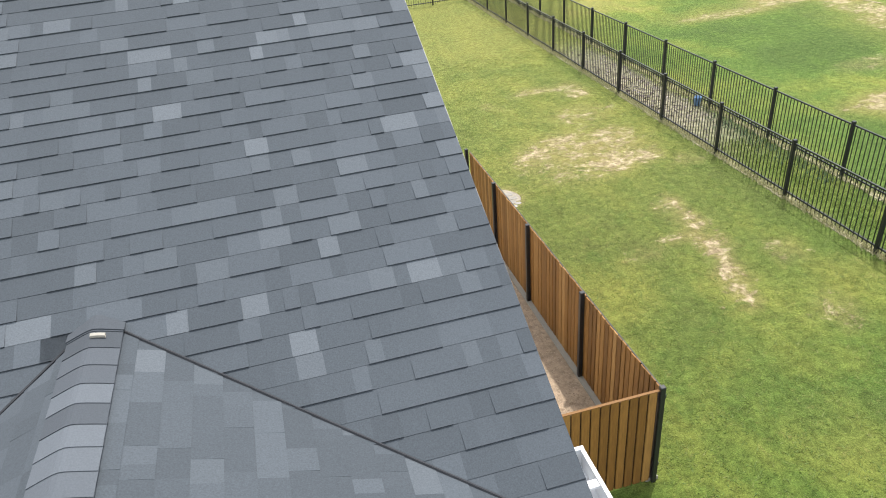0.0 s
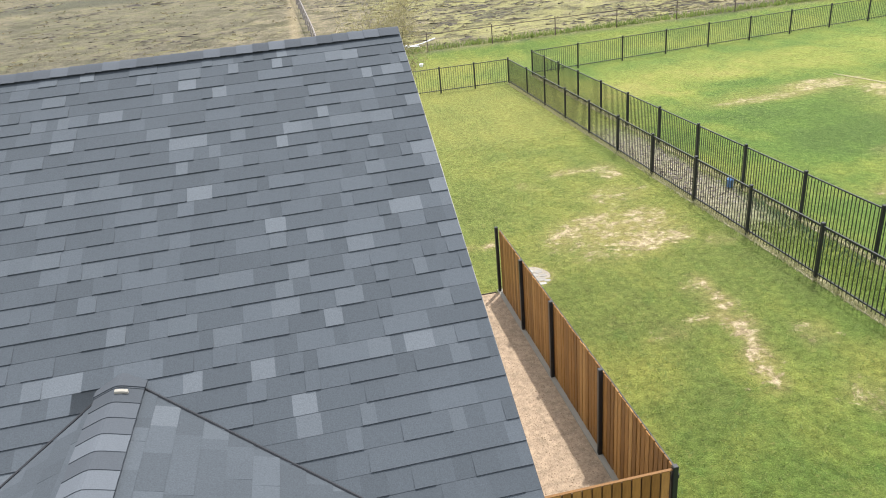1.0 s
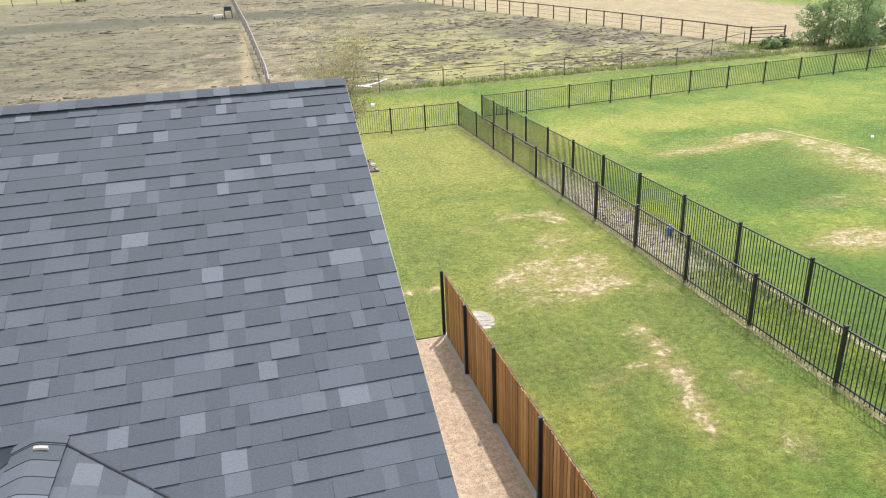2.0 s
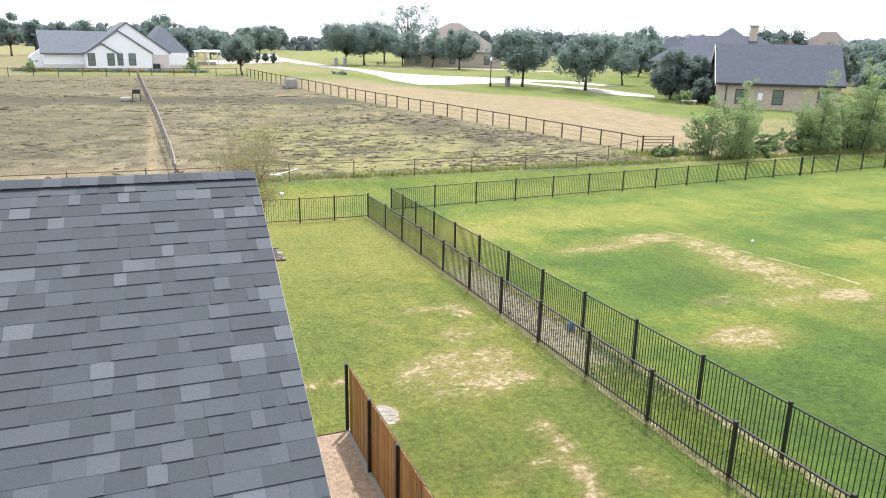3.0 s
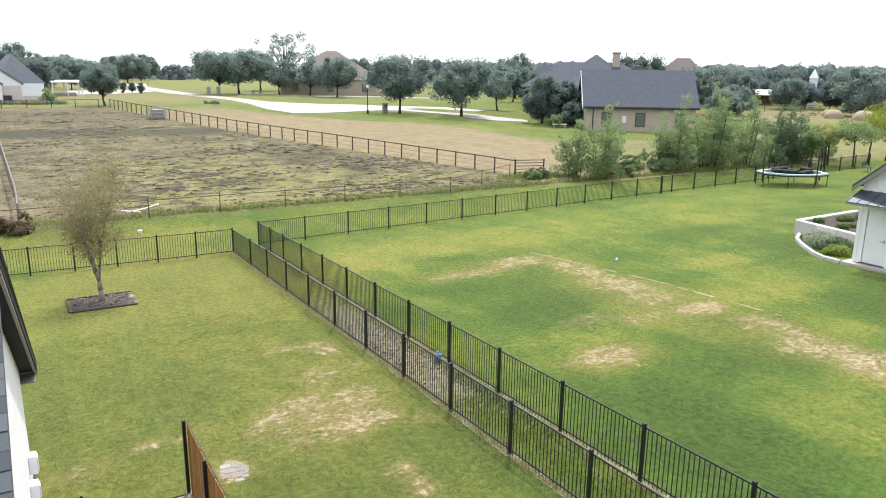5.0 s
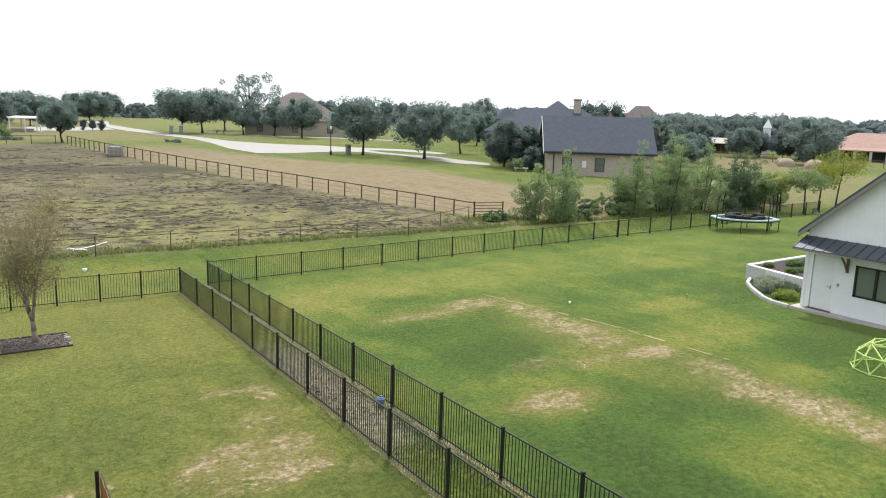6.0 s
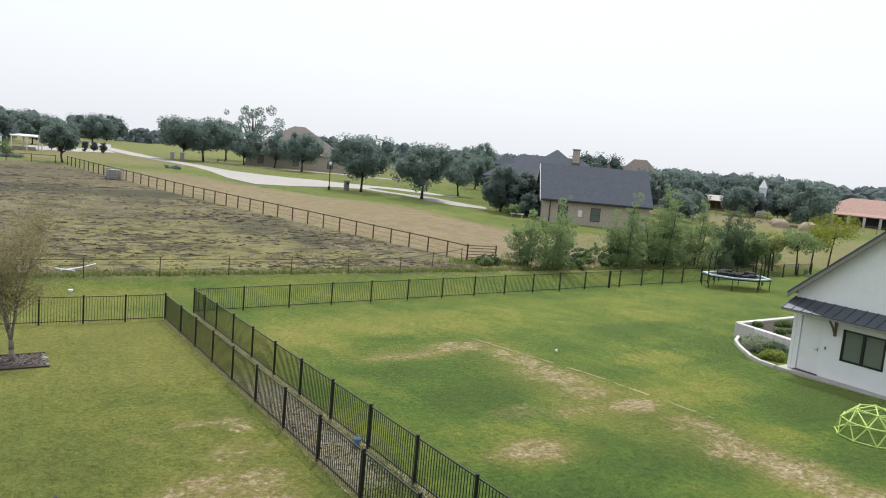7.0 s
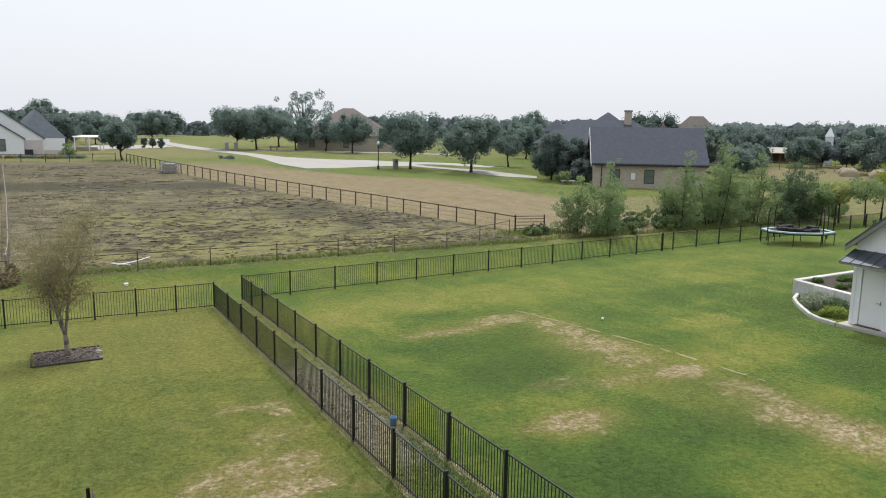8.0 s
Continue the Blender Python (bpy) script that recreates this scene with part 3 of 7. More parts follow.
def build_ground():
    xs, ys = spread((-42.0, -9.0, 42.0, 70.0), (0.9, 0.33, 0.7), 2600), spread((-8.0, 52.0, 124.0), (0.33, 0.75), 2600)
    gx, gy = np.meshgrid(xs, ys)
    x, y = gx.ravel(), gy.ravel()
    z = level(x, y)
    near = (np.abs(x - 20) < 90) & (y > -20) & (y < 180)
    swell = 0.03 * np.sin(x * 0.9 + 1.3 * np.sin(y * 0.6)) * np.sin(y * 0.75 + 0.4) * ease(38, 46, y)
    z = z + np.where(near, swell, 0)
    nx, ny = len(xs), len(ys)
    k = np.arange(nx * ny).reshape(ny, nx)
    faces = np.stack([k[:-1, :-1], k[:-1, 1:], k[1:, 1:], k[1:, :-1]], -1).reshape(-1, 4)
    me = bpy.data.meshes.new("ground")
    me.from_pydata(np.stack([x, y, z], 1).tolist(), [], faces.tolist())
    me.polygons.foreach_set("use_smooth", [True] * len(me.polygons))
    bare, dry, burnt, tone = np.zeros_like(x), np.zeros_like(x), np.zeros_like(x), np.full_like(x, 0.5)
    for cx, cy, a, b, depth in TONE:
        tone += depth * blob(x, y, cx, cy, a, b)
    for cx, cy, a, b, turn, depth in WORN:
        bare = np.maximum(bare, depth * blob(x, y, cx, cy, a, b, turn))
    for cx, cy, a, b, depth in DRY:
        dry = np.maximum(dry, depth * blob(x, y, cx, cy, a, b))
    for cx, cy, a, b, depth in BURNT:
        burnt = np.maximum(burnt, depth * blob(x, y, cx, cy, a, b))
    px, py = [p[0] for p in PIPE_LINE], [p[1] for p in PIPE_LINE]
    side = x - np.interp(y, py, px)
    behind = ease(41.4, 42.8, y)
    tan = behind * ease(-0.3, 0.5, side) * (1 - 0.85 * ease(-1.5, 2.5, x - np.interp(y, [40, 61, 67, 75, 80, 85, 92, 99, 119], [52, 50.5, 48.5, 48, 45.5, 39, 34, 31, 27.5]))) * (1 - ease(100, 125, y))
    pasture = behind * (1 - ease(-0.3, 0.5, side)) * (1 - ease(114, 122, y))
    far_dry = np.maximum(ease(116, 130, y) * (1 - ease(20, 36, x - 0.05 * y)), 0.6 * ease(95, 140, y))
    far_dry = np.maximum(far_dry, 1.35 * ease(114, 122, y) * (1 - ease(-20, -12, x)) * (1 - ease(230, 300, y)))
    scrub = behind * ease(38, 44, x) * (1 - ease(58, 62, y)) * ease(0.0, 1.0, side)
    tan = np.maximum(tan, 0.8 * blob(x, y, 122, 78, 34, 15))
    russet = 0.5 * blob(x, y, -4, 45, 9, 3.5) + 0.12 * ease(84, 90, y) * (1 - ease(112, 118, y)) + 0.7 * blob(x, y, -0.3, 57, 0.45, 18)
    mulch = 0.85 * ((x > 9.75) & (x < 11.05)) * (1 - ease(2.5, 6.5, np.abs(y - MULCH_Y)))
    for name, w in (("bare", bare), ("dry", np.maximum(dry, 0.35 * far_dry)), ("burnt", burnt), ("tone", tone), ("pasture", pasture), ("tan", np.maximum(tan, np.maximum(np.maximum(0.6 * far_dry, russet), 0.6 * scrub))), ("mulch", mulch)):
        me.attributes.new(name, "FLOAT", "POINT").data.foreach_set("value", np.clip(w, 0, 1).astype(np.float32))
    me.materials.append(GROUND)
    me.update()
    return tagged(new("ground", me), "green lawn with worn patches running into rough pasture", "ground", kind="structure")


build_ground()


def sheet(name, mat, left, right, lift, label, category, rows=6):
    """A thin paved strip between two lines, laid over the ground."""
    b = Mesh()
    for k in range(len(left) - 1):
        for j in range(rows):
            u0, u1 = j / rows, (j + 1) / rows
            a = [np.array(left[k]) * (1 - u) + np.array(left[k + 1]) * u for u in (u0, u1)]
            c = [np.array(right[k]) * (1 - u) + np.array(right[k + 1]) * u for u in (u0, u1)]
            b.slab([(p[0], p[1], gz(*p) + lift) for p in (a[0], c[0], c[1], a[1])], lift + 0.12)
    return single(name, b, mat, label, category, kind="structure")


sheet("road", ROAD, [a for a, _ in ROAD_LINE], [b for _, b in ROAD_LINE], 0.05, "pale sunlit concrete road with a wide bend", "road")
sheet("road", ROAD, [a for a, _ in UPPER_LANE], [b for _, b in UPPER_LANE], 0.05, "pale concrete lane running on from the bend", "road")
sheet("road", ROAD, [a for a, _ in LOWER_LANE], [b for _, b in LOWER_LANE], 0.05, "pale concrete lane running on towards the brick house", "road")
sheet("driveway", ROAD, [(28.1, 177.8), (29.2, 245.0)], [(32.2, 207.3), (38.0, 248.0)], 0.05, "pale concrete drive far behind the pasture", "road")
sheet("driveway", ROAD, [(9.0, 152.0), (18.6, 156.5), (27.6, 168.0)], [(12.0, 176.0), (21.0, 180.0), (27.9, 184.0)], 0.05, "pale concrete forecourt beside the farmhouse", "road")
sheet("driveway", ROAD, [(39.5, 148.4), (43.5, 147.8), (59.2, 139.0), (65.0, 138.6), (76.0, 130.5)], [(41.0, 151.0), (45.0, 150.4), (61.0, 141.4), (66.0, 141.2), (77.5, 133.0)], 0.05, "thin pale drive behind the oaks", "road")


# ---- the house under the camera ----
RIDGE_Y, RIDGE_Z, PITCH, RAKE_X = 6.785, 6.28, 0.4915, 1.105
BACK_Y, BACK_PITCH = 14.2, 0.53
HIP = Vector((-1.255, 3.81, 4.818))
HIP_R, HIP_L = 0.352, 0.40


def front_z(y):
    return RIDGE_Z - PITCH * (RIDGE_Y - y)


def build_house():
    house = thing("house", "white gabled house with a dark blue-grey shingle roof", "house")
    eave_y = HIP.y - (RAKE_X - HIP.x) * HIP_R / PITCH
    # main roof: front slope down to the valleys, back slope to the far eave
    roof = Mesh()
    t = 0.012
    roof.slab([(-9, 1.2, front_z(1.2) - t), (-1.2, 1.2, front_z(1.2) - t), (RAKE_X - 0.02, eave_y, front_z(eave_y) - t), (RAKE_X - 0.02, RIDGE_Y, RIDGE_Z - t), (-9, RIDGE_Y, RIDGE_Z - t)], 0.16)
    back_z = RIDGE_Z - BACK_PITCH * (BACK_Y - RIDGE_Y)
    roof.slab([(-9, RIDGE_Y, RIDGE_Z - t), (RAKE_X - 0.02, RIDGE_Y, RIDGE_Z - t), (RAKE_X + 0.10, BACK_Y, back_z - t), (-9, BACK_Y, back_z - t)], 0.16)
    main = part("roof", roof, UNDERLAY, house, "dark blue-grey asphalt shingle roof")
    # the lower roof that meets it, with its ridge running towards the viewer
    low = Mesh()
    low.slab([(HIP.x, -9, HIP.z - t), (1.16, -9, HIP.z - HIP_R * (1.16 - HIP.x) - t), (1.16, eave_y - 0.02, HIP.z - HIP_R * (1.16 - HIP.x) - t), (HIP.x, HIP.y, HIP.z - t)], 0.16)
    low.slab([(HIP.x, -9, HIP.z - t), (HIP.x, HIP.y, HIP.z - t), (-4.5, HIP.y - 2.9, HIP.z - HIP_L * 3.395 - t), (-4.5, -9, HIP.z - HIP_L * 3.395 - t)], 0.16)
    lower = part("lower_roof", low, UNDERLAY, house, "lower shingled roof with a capped ridge")
    # gable end: wall, rake boards, soffit
    wx = 0.93
    prof = [(eave_y + 0.1, -0.4), (BACK_Y - 0.45, -0.6), (BACK_Y - 0.45, back_z + BACK_PITCH * 0.45 - 0.2), (RIDGE_Y, RIDGE_Z - 0.2), (eave_y + 0.1, front_z(eave_y + 0.1) - 0.2)]
    wall = Mesh().add([(x, y, z) for x in (wx, wx - 0.2) for y, z in prof], [(0, 1, 2, 3, 4), (9, 8, 7, 6, 5)] + [(i, i + 5, (i + 1) % 5 + 5, (i + 1) % 5) for i in range(5)])
    part("gable_wall", wall, SIDING, house, "white gable wall")
    part("back_wall", Mesh().box((-9, BACK_Y - 0.65, -0.6), (wx - 0.21, BACK_Y - 0.46, back_z - 0.05)), SIDING, house)
    part("side_wall", Mesh().box((0.72, -9, -0.3), (0.92, eave_y + 0.09, 3.75)), SIDING, house)
    for name, ya, za, yb, zb in (("rake_board", eave_y, front_z(eave_y), RIDGE_Y, RIDGE_Z), ("rake_board", RIDGE_Y, RIDGE_Z, BACK_Y, back_z)):
        x0, xa = RAKE_X - 0.055, (0.0, 0.0) if ya < RIDGE_Y - 1 else (0.0, 0.10)
        v = []
        for y, z, o in ((ya, za, xa[0]), (yb, zb, xa[1])):
            v += [(x0 + o, y, z - 0.03), (x0 + o + 0.03, y, z - 0.03), (x0 + o + 0.03, y, z - 0.24), (x0 + o, y, z - 0.24)]
        part(name, Mesh().add(v, [(0, 1, 2, 3), (7, 6, 5, 4), (0, 4, 5, 1), (1, 5, 6, 2), (2, 6, 7, 3), (3, 7, 4, 0)]), FASCIA, house, "taupe painted rake board")
        v = []
        for y, z, o in ((ya, za, xa[0]), (yb, zb, xa[1])):
            v += [(RAKE_X + o - 0.03, y, z - 0.012), (RAKE_X + o + 0.006, y, z - 0.012), (RAKE_X + o + 0.006, y, z - 0.035), (RAKE_X + o - 0.03, y, z - 0.035)]
        part("drip_edge", Mesh().add(v, [(0, 1, 2, 3), (7, 6, 5, 4), (0, 4, 5, 1), (1, 5, 6, 2), (2, 6, 7, 3), (3, 7, 4, 0)]), BLACK, house, "thin dark metal drip edge")
    part("fascia", Mesh().box((-9, BACK_Y - 0.03, back_z - 0.24), (RAKE_X + 0.10, BACK_Y, back_z - 0.03)), FASCIA, house)
    part("soffit", Mesh().box((-9, BACK_Y - 0.45, back_z - 0.22), (RAKE_X + 0.06, BACK_Y - 0.035, back_z - 0.2)), FASCIA, house)
    # gutter along the lower eave: an open trough with a closed end
    gx, gt = 1.15, HIP.z - HIP_R * (1.16 - HIP.x) - 0.02
    gut = Mesh()
    gut.box((gx, -9, gt - 0.12), (gx + 0.005, 2.76, gt)).box((gx, -9, gt - 0.125), (gx + 0.09, 2.76, gt - 0.12))
    gut.box((gx + 0.09, -9, gt - 0.125), (gx + 0.096, 2.76, gt + 0.01)).box((gx + 0.082, -9, gt + 0.01), (gx + 0.104, 2.76, gt + 0.016))
    gutter = part("gutter", gut, ALU, house, "white metal gutter")
    part("end_cap", Mesh().box((gx - 0.004, 2.755, gt - 0.128), (gx + 0.104, 2.78, gt + 0.02)), ALU, gutter)
    for y in (2.5, 1.65, 0.8):
        part("hanger", Mesh().box((gx, y, gt - 0.012), (gx + 0.092, y + 0.05, gt + 0.004)), WHITE, gutter)
    part("gutter_fascia", Mesh().box((1.12, -9, gt - 0.17), (1.158, 2.12, gt - 0.02)), FASCIA, house)
    return house, main, lower, eave_y


house, main_roof, lower_roof, EAVE_Y = build_house()


def build_meter_box(y, z, h):
    box = thing("utility_box", "white metal utility box fixed to the gable wall", "utility box", pose(0.93, y, z), group="wall boxes")
    part("body", Mesh().cbox((0, -0.10, 0), (0.13, 0.10, h), 0.012), WHITE, box)
    part("cover", Mesh().cbox((0.13, -0.085, 0.03), (0.145, 0.085, h - 0.04), 0.006), ALU, box)
    part("conduit", Mesh().tube((0.06, 0, -z - 0.4), (0.06, 0, 0), 0.022), GALV, box, "grey conduit running into the ground")
    return box


build_meter_box(12.5, 1.08, 0.32)
build_meter_box(11.8, 1.0, 0.26)


# ---- gravel strip, fence and clutter beside the house ----
def build_gravel():
    b = Mesh()
    for k in range(16):
        y0, y1 = 5.5 + k * 7.42 / 16, 5.5 + (k + 1) * 7.42 / 16
        b.slab([(0.94, y0, gz(1, y0) + 0.03), (3.44, y0, gz(3, y0) + 0.03), (3.44, y1, gz(3, y1) + 0.03), (0.94, y1, gz(1, y1) + 0.03)], 0.12)
    single("gravel_path", b, GRAVEL, "tan pea-gravel strip between house and board fence", "path", kind="structure")
    rng = np.random.default_rng(5)
    s = Mesh()
    for _ in range(14000):
        x, y, r = rng.uniform(0.98, 3.36), rng.uniform(5.55, 12.85), rng.uniform(0.008, 0.020)
        z, a = gz(x, y) + 0.03, rng.uniform(0, 6.28)
        p = [(x + r * math.cos(a + q), y + r * math.sin(a + q), z - 0.003) for q in (0, 2.1, 4.2)]
        s.add(p + [(x, y, z + r * 0.45)], [(0, 1, 3), (1, 2, 3), (2, 0, 3)])
    tagged(new("gravel", s.data("gravel", PEBBLE)), "loose tan pebbles", "gravel", kind="stuff")
    b = Mesh()
    b.slab([(1.0, 12.93, gz(2, 12.9) + 0.045), (3.36, 12.93, gz(3, 12.9) + 0.045), (3.36, 12.955, gz(3, 13) + 0.045), (1.0, 12.955, gz(1, 13) + 0.045)], 0.2)
    single("edging", b, DARKBARK, "thin dark timber edging across the end of the gravel", "edging", kind="structure")


build_gravel()

FENCE_X = 3.49


def build_board_fence():
    fence = thing("board_fence", "orange-brown stained cedar board fence on black steel posts", "fence", pose(FENCE_X, 5.42, 0))
    # posts
    post = Mesh().cbox((-0.032, -0.032, -0.2), (0.032, 0.032, 1.55), 0.006).data("post", BLACK)
    spots = [(0.0, 0.0), (0.0, 2.05), (0.0, 4.13), (0.0, 5.83), (0.0, 7.54), (-2.3, 0.0)]
    for dx, dy in spots:
        part("post", post, BLACK, fence, at=pose(dx - 0.045 if dy else dx, dy, gz(FENCE_X, 5.42 + dy)))
    # rails run with the ground on the far side of the boards
    rails = Mesh()
    for h in (0.25, 1.35):
        for k in range(4):
            (_, a), (_, c) = spots[k], spots[k + 1]
            za, zc = gz(FENCE_X, 5.42 + a) + h, gz(FENCE_X, 5.42 + c) + h
            rails.add([(x, y, z + d) for y, z in ((a, za), (c, zc)) for x, d in ((0.02, 0), (0.06, 0), (0.06, 0.05), (0.02, 0.05))], [(0, 1, 2, 3), (7, 6, 5, 4), (0, 4, 5, 1), (1, 5, 6, 2), (2, 6, 7, 3), (3, 7, 4, 0)])
    part("rail", rails, BLACK, fence)
    part("top_rail", Mesh().add([(x, y, gz(FENCE_X, 5.42 + y) + z) for y in (0.0, 7.54) for x, z in ((0.019, 1.44), (0.034, 1.44), (0.034, 1.485), (0.019, 1.485))], [(0, 1, 2, 3), (7, 6, 5, 4), (0, 4, 5, 1), (1, 5, 6, 2), (2, 6, 7, 3), (3, 7, 4, 0)]), BLACK, fence, "black steel top rail")
    g0 = gz(FENCE_X, 5.42)
    part("rail", Mesh().box((-2.5, 0.03, g0 + 0.3), (-0.03, 0.07, g0 + 0.35)).box((-2.5, 0.03, g0 + 1.3), (-0.03, 0.07, g0 + 1.35)), BLACK, fence)
    part("cap_rail", Mesh().box((-2.5, -0.012, g0 + 1.495), (-0.03, 0.022, g0 + 1.503)), CEDAR, fence)
    # boards
    boards = [Mesh().cbox((-0.009, -0.050, 0.04), (0.009, 0.050, h), 0.004).data("board", CEDAR) for h in (1.50, 1.494, 1.506)]
    rng = random.Random(3)
    y = 0.09
    while y < 7.46:
        part("board", boards[rng.randrange(3)], CEDAR, fence, at=pose(rng.uniform(-0.003, 0.003), y, gz(FENCE_X, 5.42 + y), 0, 0, rng.uniform(-1.5, 1.5)))
        y += 0.116
    x = -0.11
    while x > -2.45:
        part("board", boards[rng.randrange(2)], CEDAR, fence, at=pose(x, 0.0, g0, 0, 0, 90 + rng.uniform(-1, 1)))
        x -= 0.117
    # thin sheets behind the boards; the shade of the gaps is in their dark colour
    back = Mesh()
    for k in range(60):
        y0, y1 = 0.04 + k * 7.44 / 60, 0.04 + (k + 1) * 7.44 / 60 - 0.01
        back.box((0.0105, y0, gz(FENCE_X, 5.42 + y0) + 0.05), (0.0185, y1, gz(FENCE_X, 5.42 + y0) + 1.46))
    part("gap_shade_layer", back, plain("shaded_cedar", (0.045, 0.022, 0.010), 0.8, vary=0.3), fence, "dark layer behind the boards, coloured as the shade in the gaps")
    part("gap_shade_board", Mesh().box((-2.5, 0.0105, g0 + 0.05), (-0.04, 0.0185, g0 + 1.46)), plain("shaded_cedar_end", (0.045, 0.022, 0.010), 0.8, vary=0.3), fence)
    strip = Mesh()
    for k in range(12):
        y0, y1 = k * 7.6 / 12, (k + 1) * 7.6 / 12
        strip.slab([(xx + FENCE_X, yy + 5.42, gz(FENCE_X, 5.42 + yy) + 0.05) for xx, yy in ((-0.09, y0), (0.07, y0), (0.07, y1), (-0.09, y1))], 0.2)
    single("mow_strip", strip, FASCIA, "narrow taupe footing strip under the board fence", "kerb", kind="structure")
    return fence


build_board_fence()


def build_filter_tank():
    b = thing("filter_tank", "tall black pool filter tank with a valve on its lid", "filter tank", pose(1.55, 11.46, gz(1.6, 11.46) + 0.03) @ Matrix.Diagonal((0.9, 0.9, 0.985, 1)))
    part("body", Mesh().lathe([(0.25, 0), (0.27, 0.03), (0.275, 0.50), (0.29, 0.54), (0.29, 0.60), (0.275, 0.64), (0.27, 1.02), (0.275, 1.05), (0.26, 1.08)], 24), RUBBER, b, smooth=True)
    lid = part("lid", Mesh().lathe([(0.28, 1.06), (0.285, 1.12), (0.26, 1.17), (0.14, 1.205), (0.01, 1.215)], 24), RUBBER, b, "domed black lid", smooth=True)
    part("handle", Mesh().path([(-0.08, 0, 1.22), (-0.07, 0, 1.30), (0.0, 0.02, 1.27), (0.07, 0, 1.32), (0.08, 0, 1.22)], [0.016] * 5), BLACK, lid)
    part("bracket", Mesh().cbox((0.25, -0.05, 0.80), (0.31, 0.05, 1.04), 0.01), ALU, b)


def build_pump():
    """The pump beside the tank: motor, strainer pot and a tangle of pale pipes with black unions."""
    m = thing("pool_pump", "pool pump with white plumbing and black unions on the gravel", "pool pump", pose(2.04, 11.06, gz(2.1, 11.1) + 0.03, 0, 0, 15) @ Matrix.Scale(0.92, 4))
    part("base", Mesh().cbox((-0.38, -0.28, -0.03), (0.38, 0.34, 0.06), 0.02), CONCRETE, m)
    part("motor", Mesh().tube((-0.05, -0.1, 0.24), (0.34, -0.1, 0.24), 0.115, n=16).tube((0.34, -0.1, 0.24), (0.38, -0.1, 0.24), 0.09, n=16), RUBBER, m, smooth=False)
    pot = part("strainer_pot", Mesh().lathe([(0.10, 0.05), (0.12, 0.08), (0.12, 0.36), (0.14, 0.38)], 16, pose(-0.2, -0.1, 0)), RUBBER, m)
    part("lid", Mesh().lathe([(0.14, 0.38), (0.145, 0.42), (0.10, 0.45), (0.02, 0.46)], 16, pose(-0.2, -0.1, 0)), WHITE, pot)
    for k, pts in enumerate(([(-0.2, 0.05, 0.30), (-0.2, 0.22, 0.30), (-0.2, 0.22, 0.78), (-0.45, 0.22, 0.86)], [(-0.05, 0.1, 0.05), (-0.05, 0.1, 0.82), (0.16, 0.14, 0.82), (0.16, 0.14, 0.05)], [(0.02, -0.02, 0.34), (0.02, 0.0, 0.62), (-0.3, 0.0, 0.62), (-0.42, 0.05, 0.95)], [(0.28, 0.2, 0.02), (0.28, 0.2, 0.66), (0.05, 0.24, 0.66)], [(0.34, 0.02, 0.02), (0.34, 0.04, 0.5), (0.14, 0.26, 0.5)])):
        pipe = part("pipe", Mesh().path(pts, [0.032] * len(pts), 10), WHITE, m, "white plastic pipe")
        for a, c in zip(pts, pts[1:]):
            a, c = Vector(a), Vector(c)
            mid, d = (a + c) / 2, (c - a).normalized() * 0.045
            part("union", Mesh().tube(mid - d, mid + d, 0.055, n=10), RUBBER, pipe)
    rng = random.Random(14)
    for k in range(16):
        p = Vector((rng.uniform(-0.38, 0.30), rng.uniform(-0.12, 0.28), rng.uniform(0.12, 0.80)))
        d = Vector(((1, 0, 0), (0, 1, 0), (0, 0, 1))[k % 3]) * rng.uniform(0.05, 0.12)
        part("fitting", Mesh().tube(p - d, p + d, 0.036, n=10).tube(p + d * 0.6, p + d * 1.15, 0.056, n=10), WHITE if k % 3 == 0 else RUBBER, m, "white plastic elbow" if k % 3 == 0 else "black plastic elbow")
    part("gauge", Mesh().lathe([(0.02, 0), (0.08, 0.02), (0.095, 0.08), (0.08, 0.13), (0.03, 0.15)], 14, pose(-0.02, 0.2, 0.80)), GALV, m, "grey domed gauge housing", smooth=True)
    for x, y, z in ((-0.2, 0.22, 0.80), (0.05, 0.12, 0.84), (0.28, 0.2, 0.68), (-0.3, 0.0, 0.66)):
        part("valve", Mesh().lathe([(0.05, 0), (0.075, 0.02), (0.075, 0.10), (0.04, 0.12)], 12, pose(x, y, z)).box((x - 0.07, y - 0.015, z + 0.12), (x + 0.07, y + 0.015, z + 0.135)), RUBBER, m)


build_filter_tank()
build_pump()


